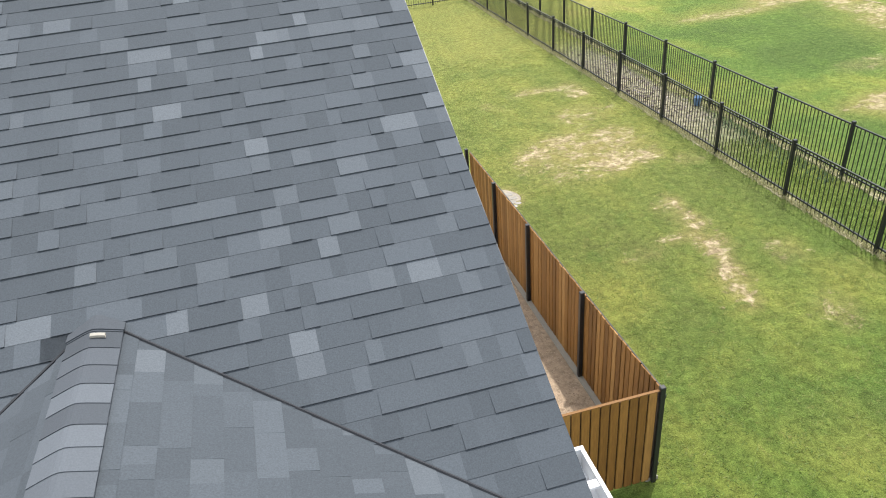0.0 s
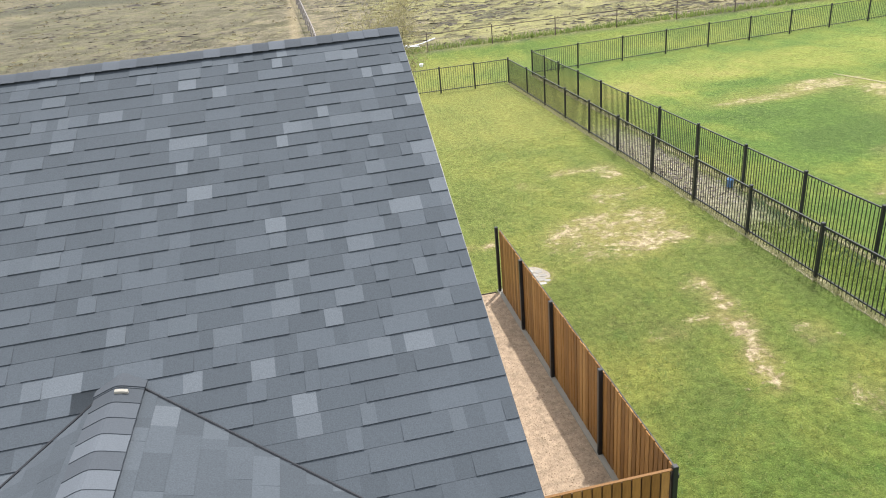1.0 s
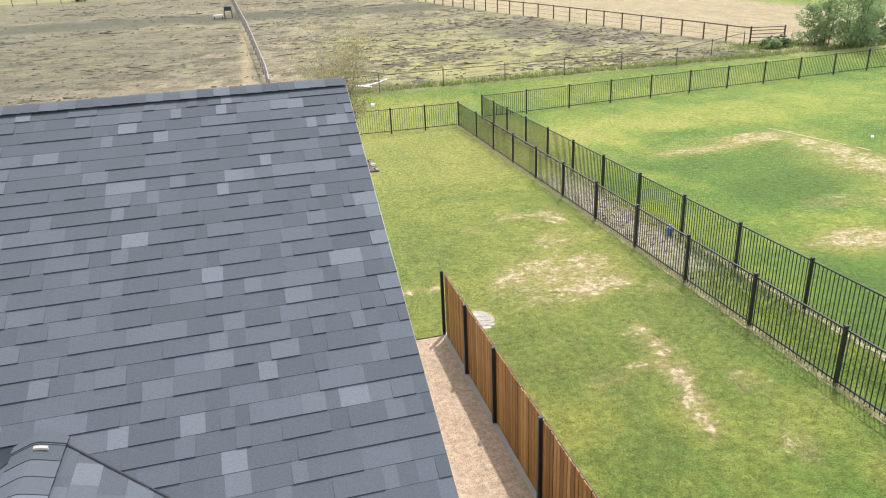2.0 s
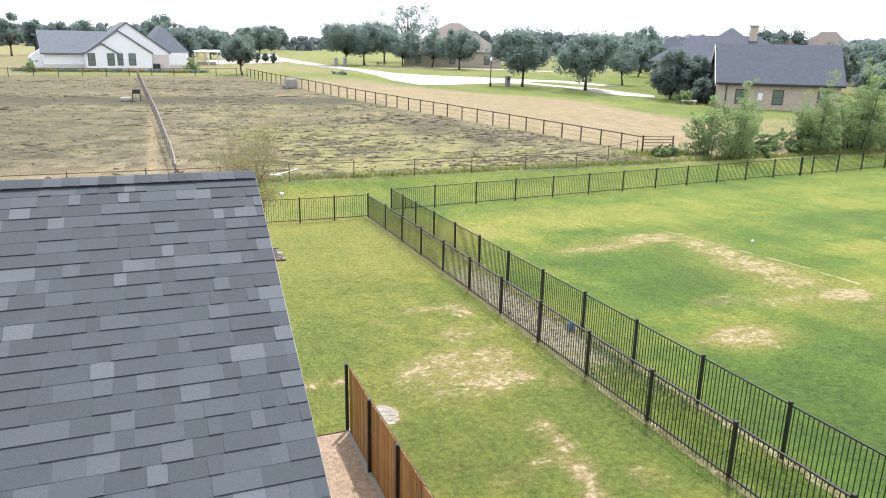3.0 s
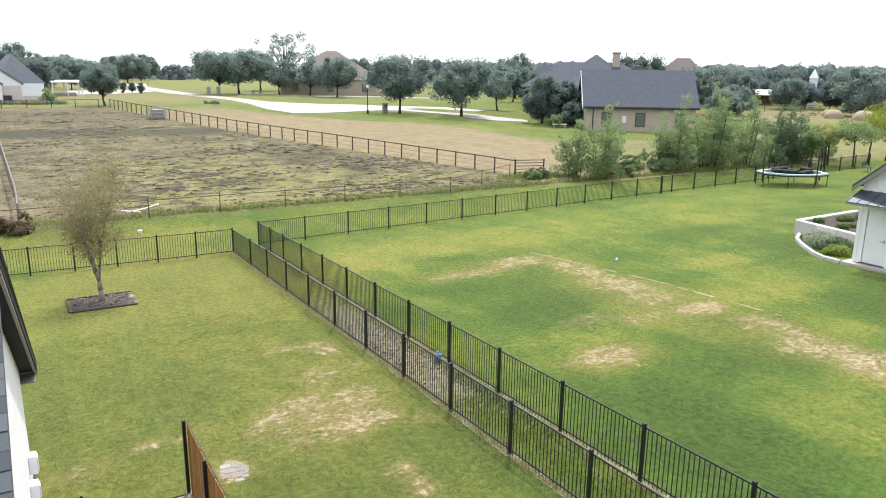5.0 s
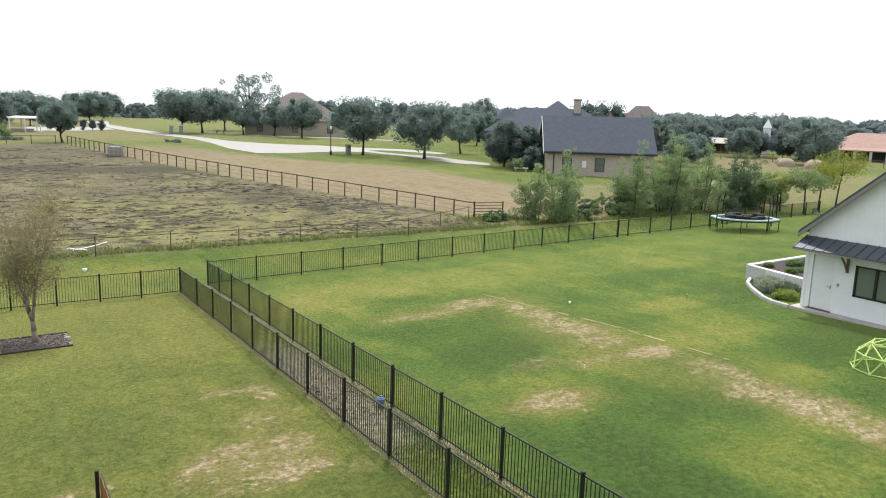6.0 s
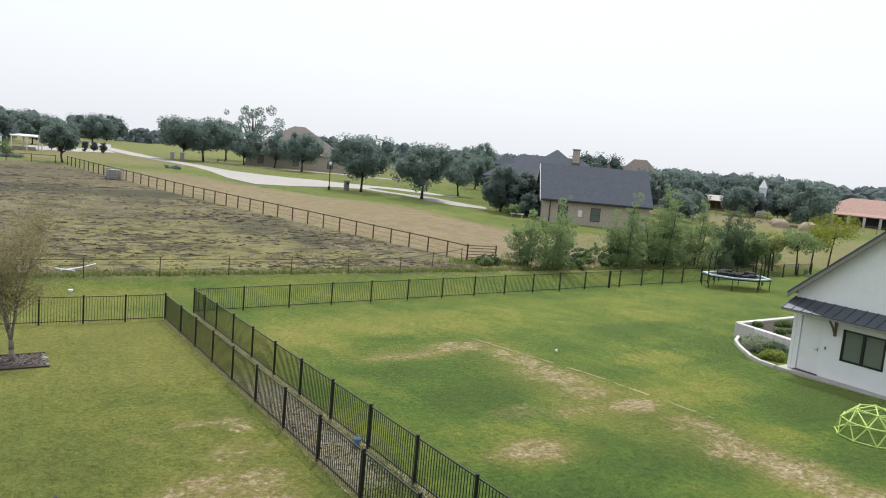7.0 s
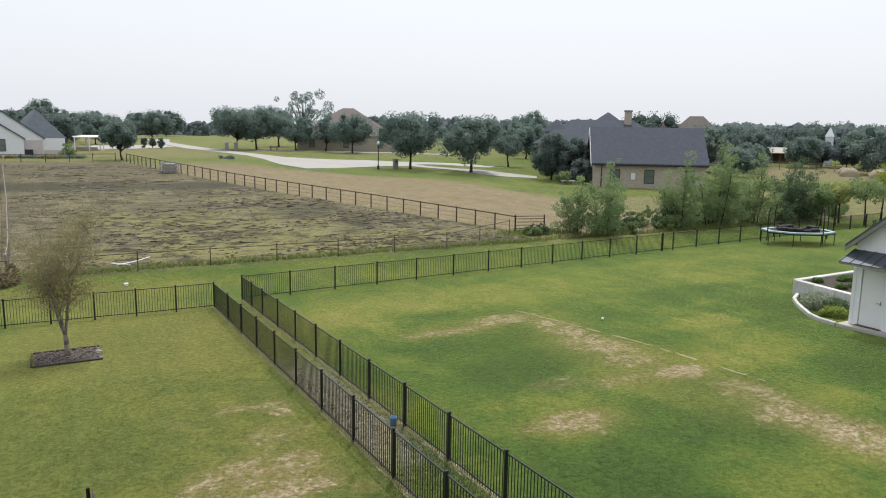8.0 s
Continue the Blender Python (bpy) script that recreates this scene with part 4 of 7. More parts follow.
def build_stepping_stones():
    s = thing("stepping_stones", "flat grey stones sunk in a bare patch of lawn", "paving", pose(4.35, 13.4, gz(4.35, 13.4)))
    rng = random.Random(8)
    for x, y, a, b in ((-0.05, 0.26, 0.12, 0.09), (0.16, 0.18, 0.09, 0.08), (-0.02, 0.04, 0.14, 0.08), (0.20, -0.02, 0.08, 0.07), (0.06, -0.18, 0.15, 0.08), (0.22, -0.28, 0.07, 0.06), (0.08, -0.38, 0.09, 0.06)):
        ring = [(x + a * math.copysign(abs(math.cos(q)) ** 0.6, math.cos(q)) * rng.uniform(0.9, 1.05), y + b * math.copysign(abs(math.sin(q)) ** 0.6, math.sin(q)) * rng.uniform(0.75, 1.1), 0.012) for q in [i * math.pi / 6 for i in range(12)]]
        part("stone", Mesh().slab(ring, 0.1), STONE, s)
    edge = [(0.06 + 0.30 * math.cos(q) * rng.uniform(0.85, 1.1), -0.05 + 0.50 * math.sin(q) * rng.uniform(0.85, 1.1), 0.005) for q in [i * math.pi / 14 for i in range(28)]]
    part("bedding", Mesh().slab(edge, 0.08), plain("stone_dust", (0.225, 0.20, 0.155), 0.95, vary=0.4, scale=14.0, bump=0.6), s, "pale crushed stone round the flags")


build_stepping_stones()


# ---- black metal fences ----
def rail_mesh(length, drop, h, t):
    """A rail along +x at height h; drop: the fall of the ground over the length."""
    return Mesh().add([(x, y, h + d - drop * x / length) for x in (0, length) for y, d in ((-0.015, 0), (0.015, 0), (0.015, t), (-0.015, t))], [(0, 1, 2, 3), (7, 6, 5, 4), (0, 4, 5, 1), (1, 5, 6, 2), (2, 6, 7, 3), (3, 7, 4, 0)])


PICKET = Mesh().cbox((-0.0078, -0.0078, 0.05), (0.0078, 0.0078, 1.19), 0.002).data("picket", BLACK)
POST = Mesh().cbox((-0.034, -0.034, -0.25), (0.034, 0.034, 1.24), 0.006).cbox((-0.039, -0.039, 1.24), (0.039, 0.039, 1.262), 0.008).data("post", BLACK)


def metal_fence(spots, label):
    """A fence through plan points, each picket an object of its own under its rail."""
    fence = thing("metal_fence", label, "fence", pose(*spots[0], 0), group="black yard fences")
    o = Vector((*spots[0], 0))
    for x, y in spots:
        part("post", POST, BLACK, fence, at=Matrix.Translation(Vector((x, y, gz(x, y))) - o))
    for (x0, y0), (x1, y1) in zip(spots, spots[1:]):
        length, z0, z1 = math.hypot(x1 - x0, y1 - y0), gz(x0, y0), gz(x1, y1)
        m = Matrix.Translation(Vector((x0, y0, z0)) - o) @ Matrix.Rotation(math.atan2(y1 - y0, x1 - x0), 4, "Z")
        part("bottom_rail", rail_mesh(length, z0 - z1, 0.12, 0.03), BLACK, fence, at=m)
        rail = part("top_rail", rail_mesh(length, z0 - z1, 1.17, 0.028), BLACK, fence, at=m)
        n = round(length / 0.111)
        for k in range(1, n):
            part("picket", PICKET, BLACK, rail, at=pose(k * length / n, 0, (z1 - z0) * k / n))
    return fence



A_Y = [1.34 + 2.44 * k for k in range(13)] + [33.6]
B_Y = [1.58 + 2.44 * k for k in range(13)] + [32.78, 34.69]
metal_fence([(9.6, y) for y in A_Y], "black flat-topped metal picket fence beside the lawn")
metal_fence([(11.15, y) for y in B_Y], "black flat-topped metal picket fence of the next yard")
CX, CY, CA = 11.15, 34.69, radians(2.66)
C_D = [2.44 * k for k in range(13)] + [12 * 2.44 + 0.09] + [12 * 2.44 + 1.15 + 2.44 * k for k in range(12)]
metal_fence([(CX + d * math.cos(CA), CY + d * math.sin(CA)) for d in C_D[:13]], "black metal picket fence along the back of the yard")
metal_fence([(CX + d * math.cos(CA), CY + d * math.sin(CA)) for d in C_D[13:]], "black metal picket fence running on behind the trampoline")
metal_fence([(9.6 - 1.68 * k, 33.6 + 0.03 * k) for k in range(9)], "black metal picket fence closing the lawn at its end")


DRYEDGE = plain("dead_grass", (0.30, 0.28, 0.17), 0.95, vary=0.35, scale=8.0, bump=0.5)


def strip_grass(name, x, y0, y1, half, count, seed, tall, mat=None, label="pale uncut grass along the fence foot"):
    """Uncut blades along the foot of a fence."""
    rng = np.random.default_rng(seed)
    b = Mesh()
    for _ in range(count):
        px, py = x + rng.normal(0, half), rng.uniform(y0, y1)
        a, h, w = rng.uniform(0, 6.28), rng.uniform(0.5, 1.0) * tall, 0.012
        z, lx, ly = gz(px, py), rng.normal(0, 0.35) * h, rng.normal(0, 0.35) * h
        b.add([(px - w * math.cos(a), py - w * math.sin(a), z - 0.01), (px + w * math.cos(a), py + w * math.sin(a), z - 0.01), (px + lx, py + ly, z + h)], [(0, 1, 2)])
    tagged(new(name, b.data(name, mat or LONG_GRASS)), label, "grass", kind="stuff")


for name, x, y0, y1 in (("fence_strip", 9.6, 0.5, 33.7), ("fence_strip", 11.15, 0.5, 34.8)):
    edge, rng_strip = Mesh(), random.Random(int(x))
    for k in range(110):
        ya, yb = y0 + (y1 - y0) * k / 110, y0 + (y1 - y0) * (k + 1) / 110
        w0, w1 = rng_strip.uniform(0.04, 0.10), rng_strip.uniform(0.04, 0.11)
        edge.slab([(x - w0, ya, gz(x, ya) + 0.012), (x + w1, ya, gz(x, ya) + 0.012), (x + w1, yb, gz(x, yb) + 0.012), (x - w0, yb, gz(x, yb) + 0.012)], 0.05)
    single(name, edge, DRYEDGE, "strip of pale dead grass under the metal fence", "verge", kind="structure")
strip_grass("fence_grass", 9.6, 1.0, 33.5, 0.055, 9000, 11, 0.15)
strip_grass("fence_grass", 11.15, 1.0, 34.5, 0.06, 6000, 12, 0.13)
strip_grass("fence_weeds", 10.85, 11.2, 15.6, 0.22, 700, 13, 0.13, LEAF_MID, "dark weeds between the two metal fences")
strip_grass("fence_weeds", 10.35, 2.0, 14.0, 0.30, 6000, 15, 0.09, BLADE, "yellow-green rough grass between the two metal fences")


def build_corridor():
    """What lies between the two metal fences."""
    b = thing("bucket", "small blue plastic bucket beside the fence", "bucket", pose(10.95, 16.5, gz(10.95, 16.5)))
    part("pail", Mesh().lathe([(0.07, 0.0), (0.08, 0.01), (0.10, 0.22), (0.11, 0.23), (0.095, 0.22), (0.07, 0.04)], 18), BLUE, b, smooth=True)
    part("handle", Mesh().path([(0.11 * math.cos(q), 0, 0.22 + 0.10 * math.sin(q)) for q in [math.pi * i / 8 for i in range(9)]], [0.006] * 9, 5), GALV, b)
    s = Mesh()
    rng = np.random.default_rng(14)
    for _ in range(750):
        x, y = rng.uniform(9.75, 11.05), MULCH_Y + rng.normal(0, 2.2)
        r, a, z = rng.uniform(0.02, 0.07), rng.uniform(0, 6.28), gz(10.4, y)
        s.add([(x + r * math.cos(a), y + r * math.sin(a), z), (x - r * math.cos(a), y - r * math.sin(a), z), (x - 0.3 * r * math.sin(a), y + 0.3 * r * math.cos(a), z + 0.03), (x + 0.3 * r * math.sin(a), y - 0.3 * r * math.cos(a), z + 0.012)], [(0, 1, 2), (1, 0, 3), (0, 2, 3), (2, 1, 3)])
    tagged(new("mulch", s.data("mulch", MULCH)), "dark wood chips between the fences", "mulch", kind="stuff")


build_corridor()


# ---- trees ----
def leaf_cloud(b, centres, count, size, seed, flat=1.0):
    """Many small leaf sprays about the given clumps (x, y, z, radius)."""
    rng = np.random.default_rng(seed)
    c = np.array(centres)
    pick = rng.choice(len(c), count, p=c[:, 3] ** 2 / (c[:, 3] ** 2).sum())
    d = rng.normal(size=(count, 3))
    d /= np.linalg.norm(d, axis=1)[:, None]
    r = c[pick, 3] * rng.uniform(0.25, 1.0, count) ** 0.45
    p = c[pick, :3] + d * r[:, None] * np.array([1, 1, flat])
    u = rng.normal(size=(count, 3))
    u /= np.linalg.norm(u, axis=1)[:, None]
    w = np.cross(u, rng.normal(size=(count, 3)))
    w /= np.linalg.norm(w, axis=1)[:, None] + 1e-9
    s = size * rng.uniform(0.5, 1.3, count)[:, None]
    v = np.stack([p - u * s, p + w * s * 0.45, p + u * s, p - w * s * 0.45], 1).reshape(-1, 3)
    k = len(b.v)
    b.v += [tuple(q) for q in v.tolist()]
    b.f += [(k + 4 * i, k + 4 * i + 1, k + 4 * i + 2, k + 4 * i + 3) for i in range(count)]


def leaf_core(b, centres, share, seed):
    """The dense dark inside of a crown: an uneven lump within each clump."""
    rng = random.Random(seed)
    for x, y, z, r in centres:
        rows = [(0.0, -1.0, 1), (0.8, -0.5, 6), (1.0, 0.1, 6), (0.7, 0.65, 6), (0.0, 1.0, 1)]
        v, f = [], []
        for w, h, n in rows:
            for i in range(n):
                q, j = 2 * math.pi * i / n, rng.uniform(0.75, 1.2)
                v.append((x + r * share * w * j * math.cos(q), y + r * share * w * j * math.sin(q), z + r * share * h * j))
        for i in range(6):
            n = (i + 1) % 6
            f += [(0, 1 + n, 1 + i), (1 + i, 1 + n, 7 + n, 7 + i), (7 + i, 7 + n, 13 + n, 13 + i), (13 + i, 13 + n, 19)]
        b.add(v, f)


def build_tree(x, y, height, width, label, leaves, bark, seed, clear=0.25, count=2200, size=0.28, clumps=28, group="", trunk=None, category="tree", gap=0.26, name="tree", sink=0.05):
    """A tapered trunk that forks into limbs, and a crown of leaf clumps at their ends."""
    rng = random.Random(seed)
    t = thing(name, label, category, pose(x, y, gz(x, y) - sink), group)
    r = trunk or height * 0.022
    wood = Mesh()
    fork = height * clear
    lean = (rng.uniform(-0.03, 0.03) * height, rng.uniform(-0.03, 0.03) * height)
    wood.path([(0, 0, 0), (lean[0] * 0.4, lean[1] * 0.4, fork * 0.55), (lean[0], lean[1], fork), (lean[0] * 1.6, lean[1] * 1.6, height * 0.72)], [r * 1.35, r, r * 0.85, r * 0.25], 8)
    tops = []
    half, zc = (height - fork * 0.85) / 2, (height + fork * 0.85) / 2
    for k in range(clumps):
        u, a = 1 - 2 * (k + 0.5) / clumps, k * 2.399 + rng.uniform(-0.4, 0.4)
        w, far = math.sqrt(1 - u * u), rng.uniform(0.4, 1.0)
        cr = width * gap * rng.uniform(0.32, 0.85)
        squash = 1.0 if u > -0.2 else (0.6 if clear >= 0.12 else 0.85)
        c = (lean[0] + width * 0.5 * far * w * math.cos(a), lean[1] + width * 0.5 * far * w * math.sin(a), zc + half * far * u * squash)
        c = (c[0], c[1], min(c[2], height - cr * rng.uniform(0.6, 1.0)))
        tops.append((*c, cr))
        if k % 2 == 0:
            base = (lean[0], lean[1], fork + max(0.0, c[2] - fork) * 0.25)
            mid = tuple((p + q) / 2 + rng.uniform(-0.1, 0.1) * width * 0.2 for p, q in zip(base, c))
            wood.path([base, mid, c], [r * 0.45, r * 0.28, r * 0.08], 6)
    part("trunk", wood, bark, t, smooth=True)
    b = Mesh()
    leaf_cloud(b, tops, count, size, seed)
    if gap > 0.15 and clear < 0.4:
        leaf_core(b, tops, 0.6, seed)
    part("crown", b, leaves, t)
    return t


def build_shrub(x, y, height, width, label, leaves, bark, seed, group=""):
    """Several thin stems from the ground, each hung with loose sprays all the way up."""
    rng = random.Random(seed)
    t = thing("shrub_tree", label, "shrub", pose(x, y, gz(x, y) - 0.05), group)
    wood, sprays = Mesh(), []
    stems = max(4, int(width * 1.5))
    for k in range(stems):
        a = k * 2.399 + rng.uniform(-0.5, 0.5)
        out = width * 0.5 * math.sqrt((k + 0.5) / stems)
        top = height * (1.0 if k == 0 else rng.uniform(0.45, 0.98) * (1 - 0.25 * out / (width * 0.5)))
        foot = Vector((0.45 * out * math.cos(a), 0.45 * out * math.sin(a), 0))
        tip = Vector((out * math.cos(a) + rng.uniform(-0.3, 0.3), out * math.sin(a) + rng.uniform(-0.3, 0.3), top))
        mid = (foot + tip) / 2 + Vector((rng.uniform(-0.2, 0.2), rng.uniform(-0.2, 0.2), 0.1 * top))
        r = 0.008 * top + 0.008
        wood.path([foot, mid, mid.lerp(tip, 0.8)], [r, r * 0.7, r * 0.15], 5)
        n = int(6 + top * 4.0)
        for j in range(n):
            u = (j + rng.uniform(0.2, 1.0)) / n
            p = foot.lerp(mid, u * 2) if u < 0.5 else mid.lerp(tip, u * 2 - 1)
            reach = (0.34 + 0.30 * math.sin(math.pi * min(1.0, u + 0.15))) * min(1.15, 0.35 + height * 0.14)
            p = p + Vector((rng.normalvariate(0, 0.5), rng.normalvariate(0, 0.5), rng.normalvariate(0, 0.25))) * reach * 1.7
            sprays.append((p.x, p.y, max(0.12, p.z), reach * rng.uniform(0.4, 1.05)))
    part("trunk", wood, bark, t, smooth=True)
    b = Mesh()
    leaf_cloud(b, sprays, int(len(sprays) * 92), 0.085, seed, 0.75)
    part("crown", b, leaves, t)
    return t


def build_yard_tree():
    """The thin young tree in its mulch ring."""
    x, y = 3.4, 28.0
    t = thing("young_tree", "young multi-stemmed tree with thin olive-brown foliage", "tree", pose(x, y, gz(x, y) - 0.05))
    rng = random.Random(21)
    wood, twigs, ends = Mesh(), Mesh(), []
    wood.path([(0, 0, 0), (-0.03, 0.02, 0.5), (-0.05, 0.02, 0.85)], [0.11, 0.085, 0.075], 8)
    for k, (a, tilt, length) in enumerate(((0.3, 0.22, 3.6), (2.5, 0.32, 3.2), (4.4, 0.28, 3.4), (5.4, 0.12, 3.9), (1.3, 0.38, 2.9), (3.5, 0.42, 2.7))):
        p, d = Vector((-0.05, 0.02, 0.8)), Vector((math.cos(a) * tilt, math.sin(a) * tilt, 1)).normalized()
        pts, rad = [p.copy()], [0.05]
        for j in range(7):
            d = (d + Vector((rng.uniform(-0.12, 0.12), rng.uniform(-0.12, 0.12), 0.03))).normalized()
            p = p + d * length / 7
            pts.append(p.copy())
            rad.append(0.05 * (1 - (j + 1) / 7.6))
            if j > 0:
                for q in range(3):
                    e = Vector((rng.uniform(-1, 1), rng.uniform(-1, 1), rng.uniform(0.3, 1.1))).normalized()
                    tip = p + e * rng.uniform(0.5, 1.6)
                    twigs.path([p, (p + tip) / 2 + Vector((rng.uniform(-0.06, 0.06), rng.uniform(-0.06, 0.06), 0.03)), tip], [0.010, 0.007, 0.002], 4)
                    ends += [(*tip, 0.46), (*((p + tip) / 2), 0.34)]
        wood.path(pts, rad, 7)
    part("trunk", wood, BARK, t, "pale grey forked trunk", smooth=True)
    part("branching", twigs, BARK, t)
    b = Mesh()
    leaf_cloud(b, ends, 17500, 0.038, 22)
    part("crown", b, LEAF_THIN, t, "sparse olive-brown leaves")
    # sunken mulch bed with a few pale stones at its end
    x0, x1, y0, y1 = 2.28, 4.46, 27.05, 28.85
    nx, ny = 14, 10
    rr = random.Random(5)
    v, f = [], []
    for j in range(ny + 1):
        for i in range(nx + 1):
            px, py = x0 + (x1 - x0) * i / nx + rr.uniform(-0.04, 0.04), y0 + (y1 - y0) * j / ny + rr.uniform(-0.04, 0.04)
            rim = i in (0, nx) or j in (0, ny)
            v.append((px, py, gz(px, py) + (-0.02 if rim else 0.05 + rr.uniform(-0.015, 0.03))))
    for j in range(ny):
        for i in range(nx):
            k = j * (nx + 1) + i
            f.append((k, k + 1, k + nx + 2, k + nx + 1))
    single("mulch_bed", Mesh().add(v, f), plain("dark_mulch", (0.12, 0.10, 0.085), 0.95, vary=0.5, scale=12.0, bump=0.8), "rectangular grey-brown mulch bed round the young tree", "mulch bed")
    edging = thing("bed_edging", "low dark timber edging round the mulch bed", "edging", pose(x0, y0, gz(x0, y0)))
    for ax, ay, bx, by in ((0, -0.04, x1 - x0, -0.04), (0, y1 - y0 + 0.04, x1 - x0, y1 - y0 + 0.04), (-0.04, 0, -0.04, y1 - y0)):
        d = Vector((bx - ax, by - ay, gz(x0 + bx, y0 + by) - gz(x0 + ax, y0 + ay)))
        m = Matrix.Translation((ax, ay, gz(x0 + ax, y0 + ay) - gz(x0, y0))) @ d.to_track_quat("X", "Z").to_matrix().to_4x4()
        part("board", Mesh().cbox((0, -0.025, -0.06), (d.length, 0.025, 0.055), 0.006, m), DARKBARK, edging)
    for k in range(6):
        px, py, r = x1 - 0.05 + rr.uniform(-0.1, 0.12), y0 + 0.15 + 0.28 * k, rr.uniform(0.07, 0.13)
        single("bed_stone", Mesh().lathe([(r * 0.6, -0.03), (r, 0.0), (r * 0.9, r * 0.5), (r * 0.4, r * 0.75), (0.01, r * 0.78)], 9), STONE, "pale rounded stone at the end of the mulch bed", "stone", "bed stones", at=pose(px, py, gz(px, py) + 0.01, 0, 0, 40 * k))
    rng, s = np.random.default_rng(31), Mesh()
    for _ in range(1100):
        x, y = rng.uniform(x0 + 0.08, x1 - 0.08), rng.uniform(y0 + 0.08, y1 - 0.08)
        r, a, z = rng.uniform(0.02, 0.06), rng.uniform(0, 6.28), gz(x, y) + 0.06
        s.add([(x + r * math.cos(a), y + r * math.sin(a), z), (x - r * math.cos(a), y - r * math.sin(a), z + 0.01), (x - 0.3 * r * math.sin(a), y + 0.3 * r * math.cos(a), z + 0.03)], [(0, 1, 2)])
    tagged(new("bark_chips", s.data("bark_chips", MULCH)), "loose grey-brown bark chips", "mulch", kind="stuff")


build_yard_tree()


def lawn_blades():
    """Single blades standing up out of the mown lawns nearest the house, thicker in clumps."""
    rng = np.random.default_rng(19)
    for x0, x1, y0, y1, n in ((3.62, 9.5, 1.0, 24.0, 90000), (11.3, 24.0, 3.0, 28.0, 60000), (0.5, 3.4, 13.1, 24.0, 22000)):
        x, y = rng.uniform(x0, x1, n), rng.uniform(y0, y1, n)
        keep = np.sin(x * 5.1 + 2.0 * np.sin(y * 3.3)) + np.sin(y * 6.3 + 1.7 * np.sin(x * 2.9)) + rng.normal(0, 1.6, n) > 0.0
        for cx, cy, a, b, turn, depth in WORN:
            keep &= rng.uniform(0, 1, n) > 0.9 * depth * blob(x, y, cx, cy, a, b, turn)
        x, y = x[keep], y[keep]
        k = len(x)
        z, a, h = level(x, y), rng.uniform(0, 2 * np.pi, k), rng.uniform(0.012, 0.032, k)
        c, s = np.cos(a) * 0.010, np.sin(a) * 0.010
        tip = np.stack([x + rng.normal(0, 0.04, k), y + rng.normal(0, 0.04, k), z + h], 1)
        v = np.stack([np.stack([x - c, y - s, z - 0.005], 1), np.stack([x + c, y + s, z - 0.005], 1), tip], 1).reshape(-1, 3)
        b = Mesh()
        b.v, b.f = [tuple(q) for q in v.tolist()], [(3 * i, 3 * i + 1, 3 * i + 2) for i in range(k)]
        tagged(new("lawn_grass", b.data("lawn_grass", BLADE)), "short yellow-green lawn grass blades", "grass", kind="stuff")


lawn_blades()


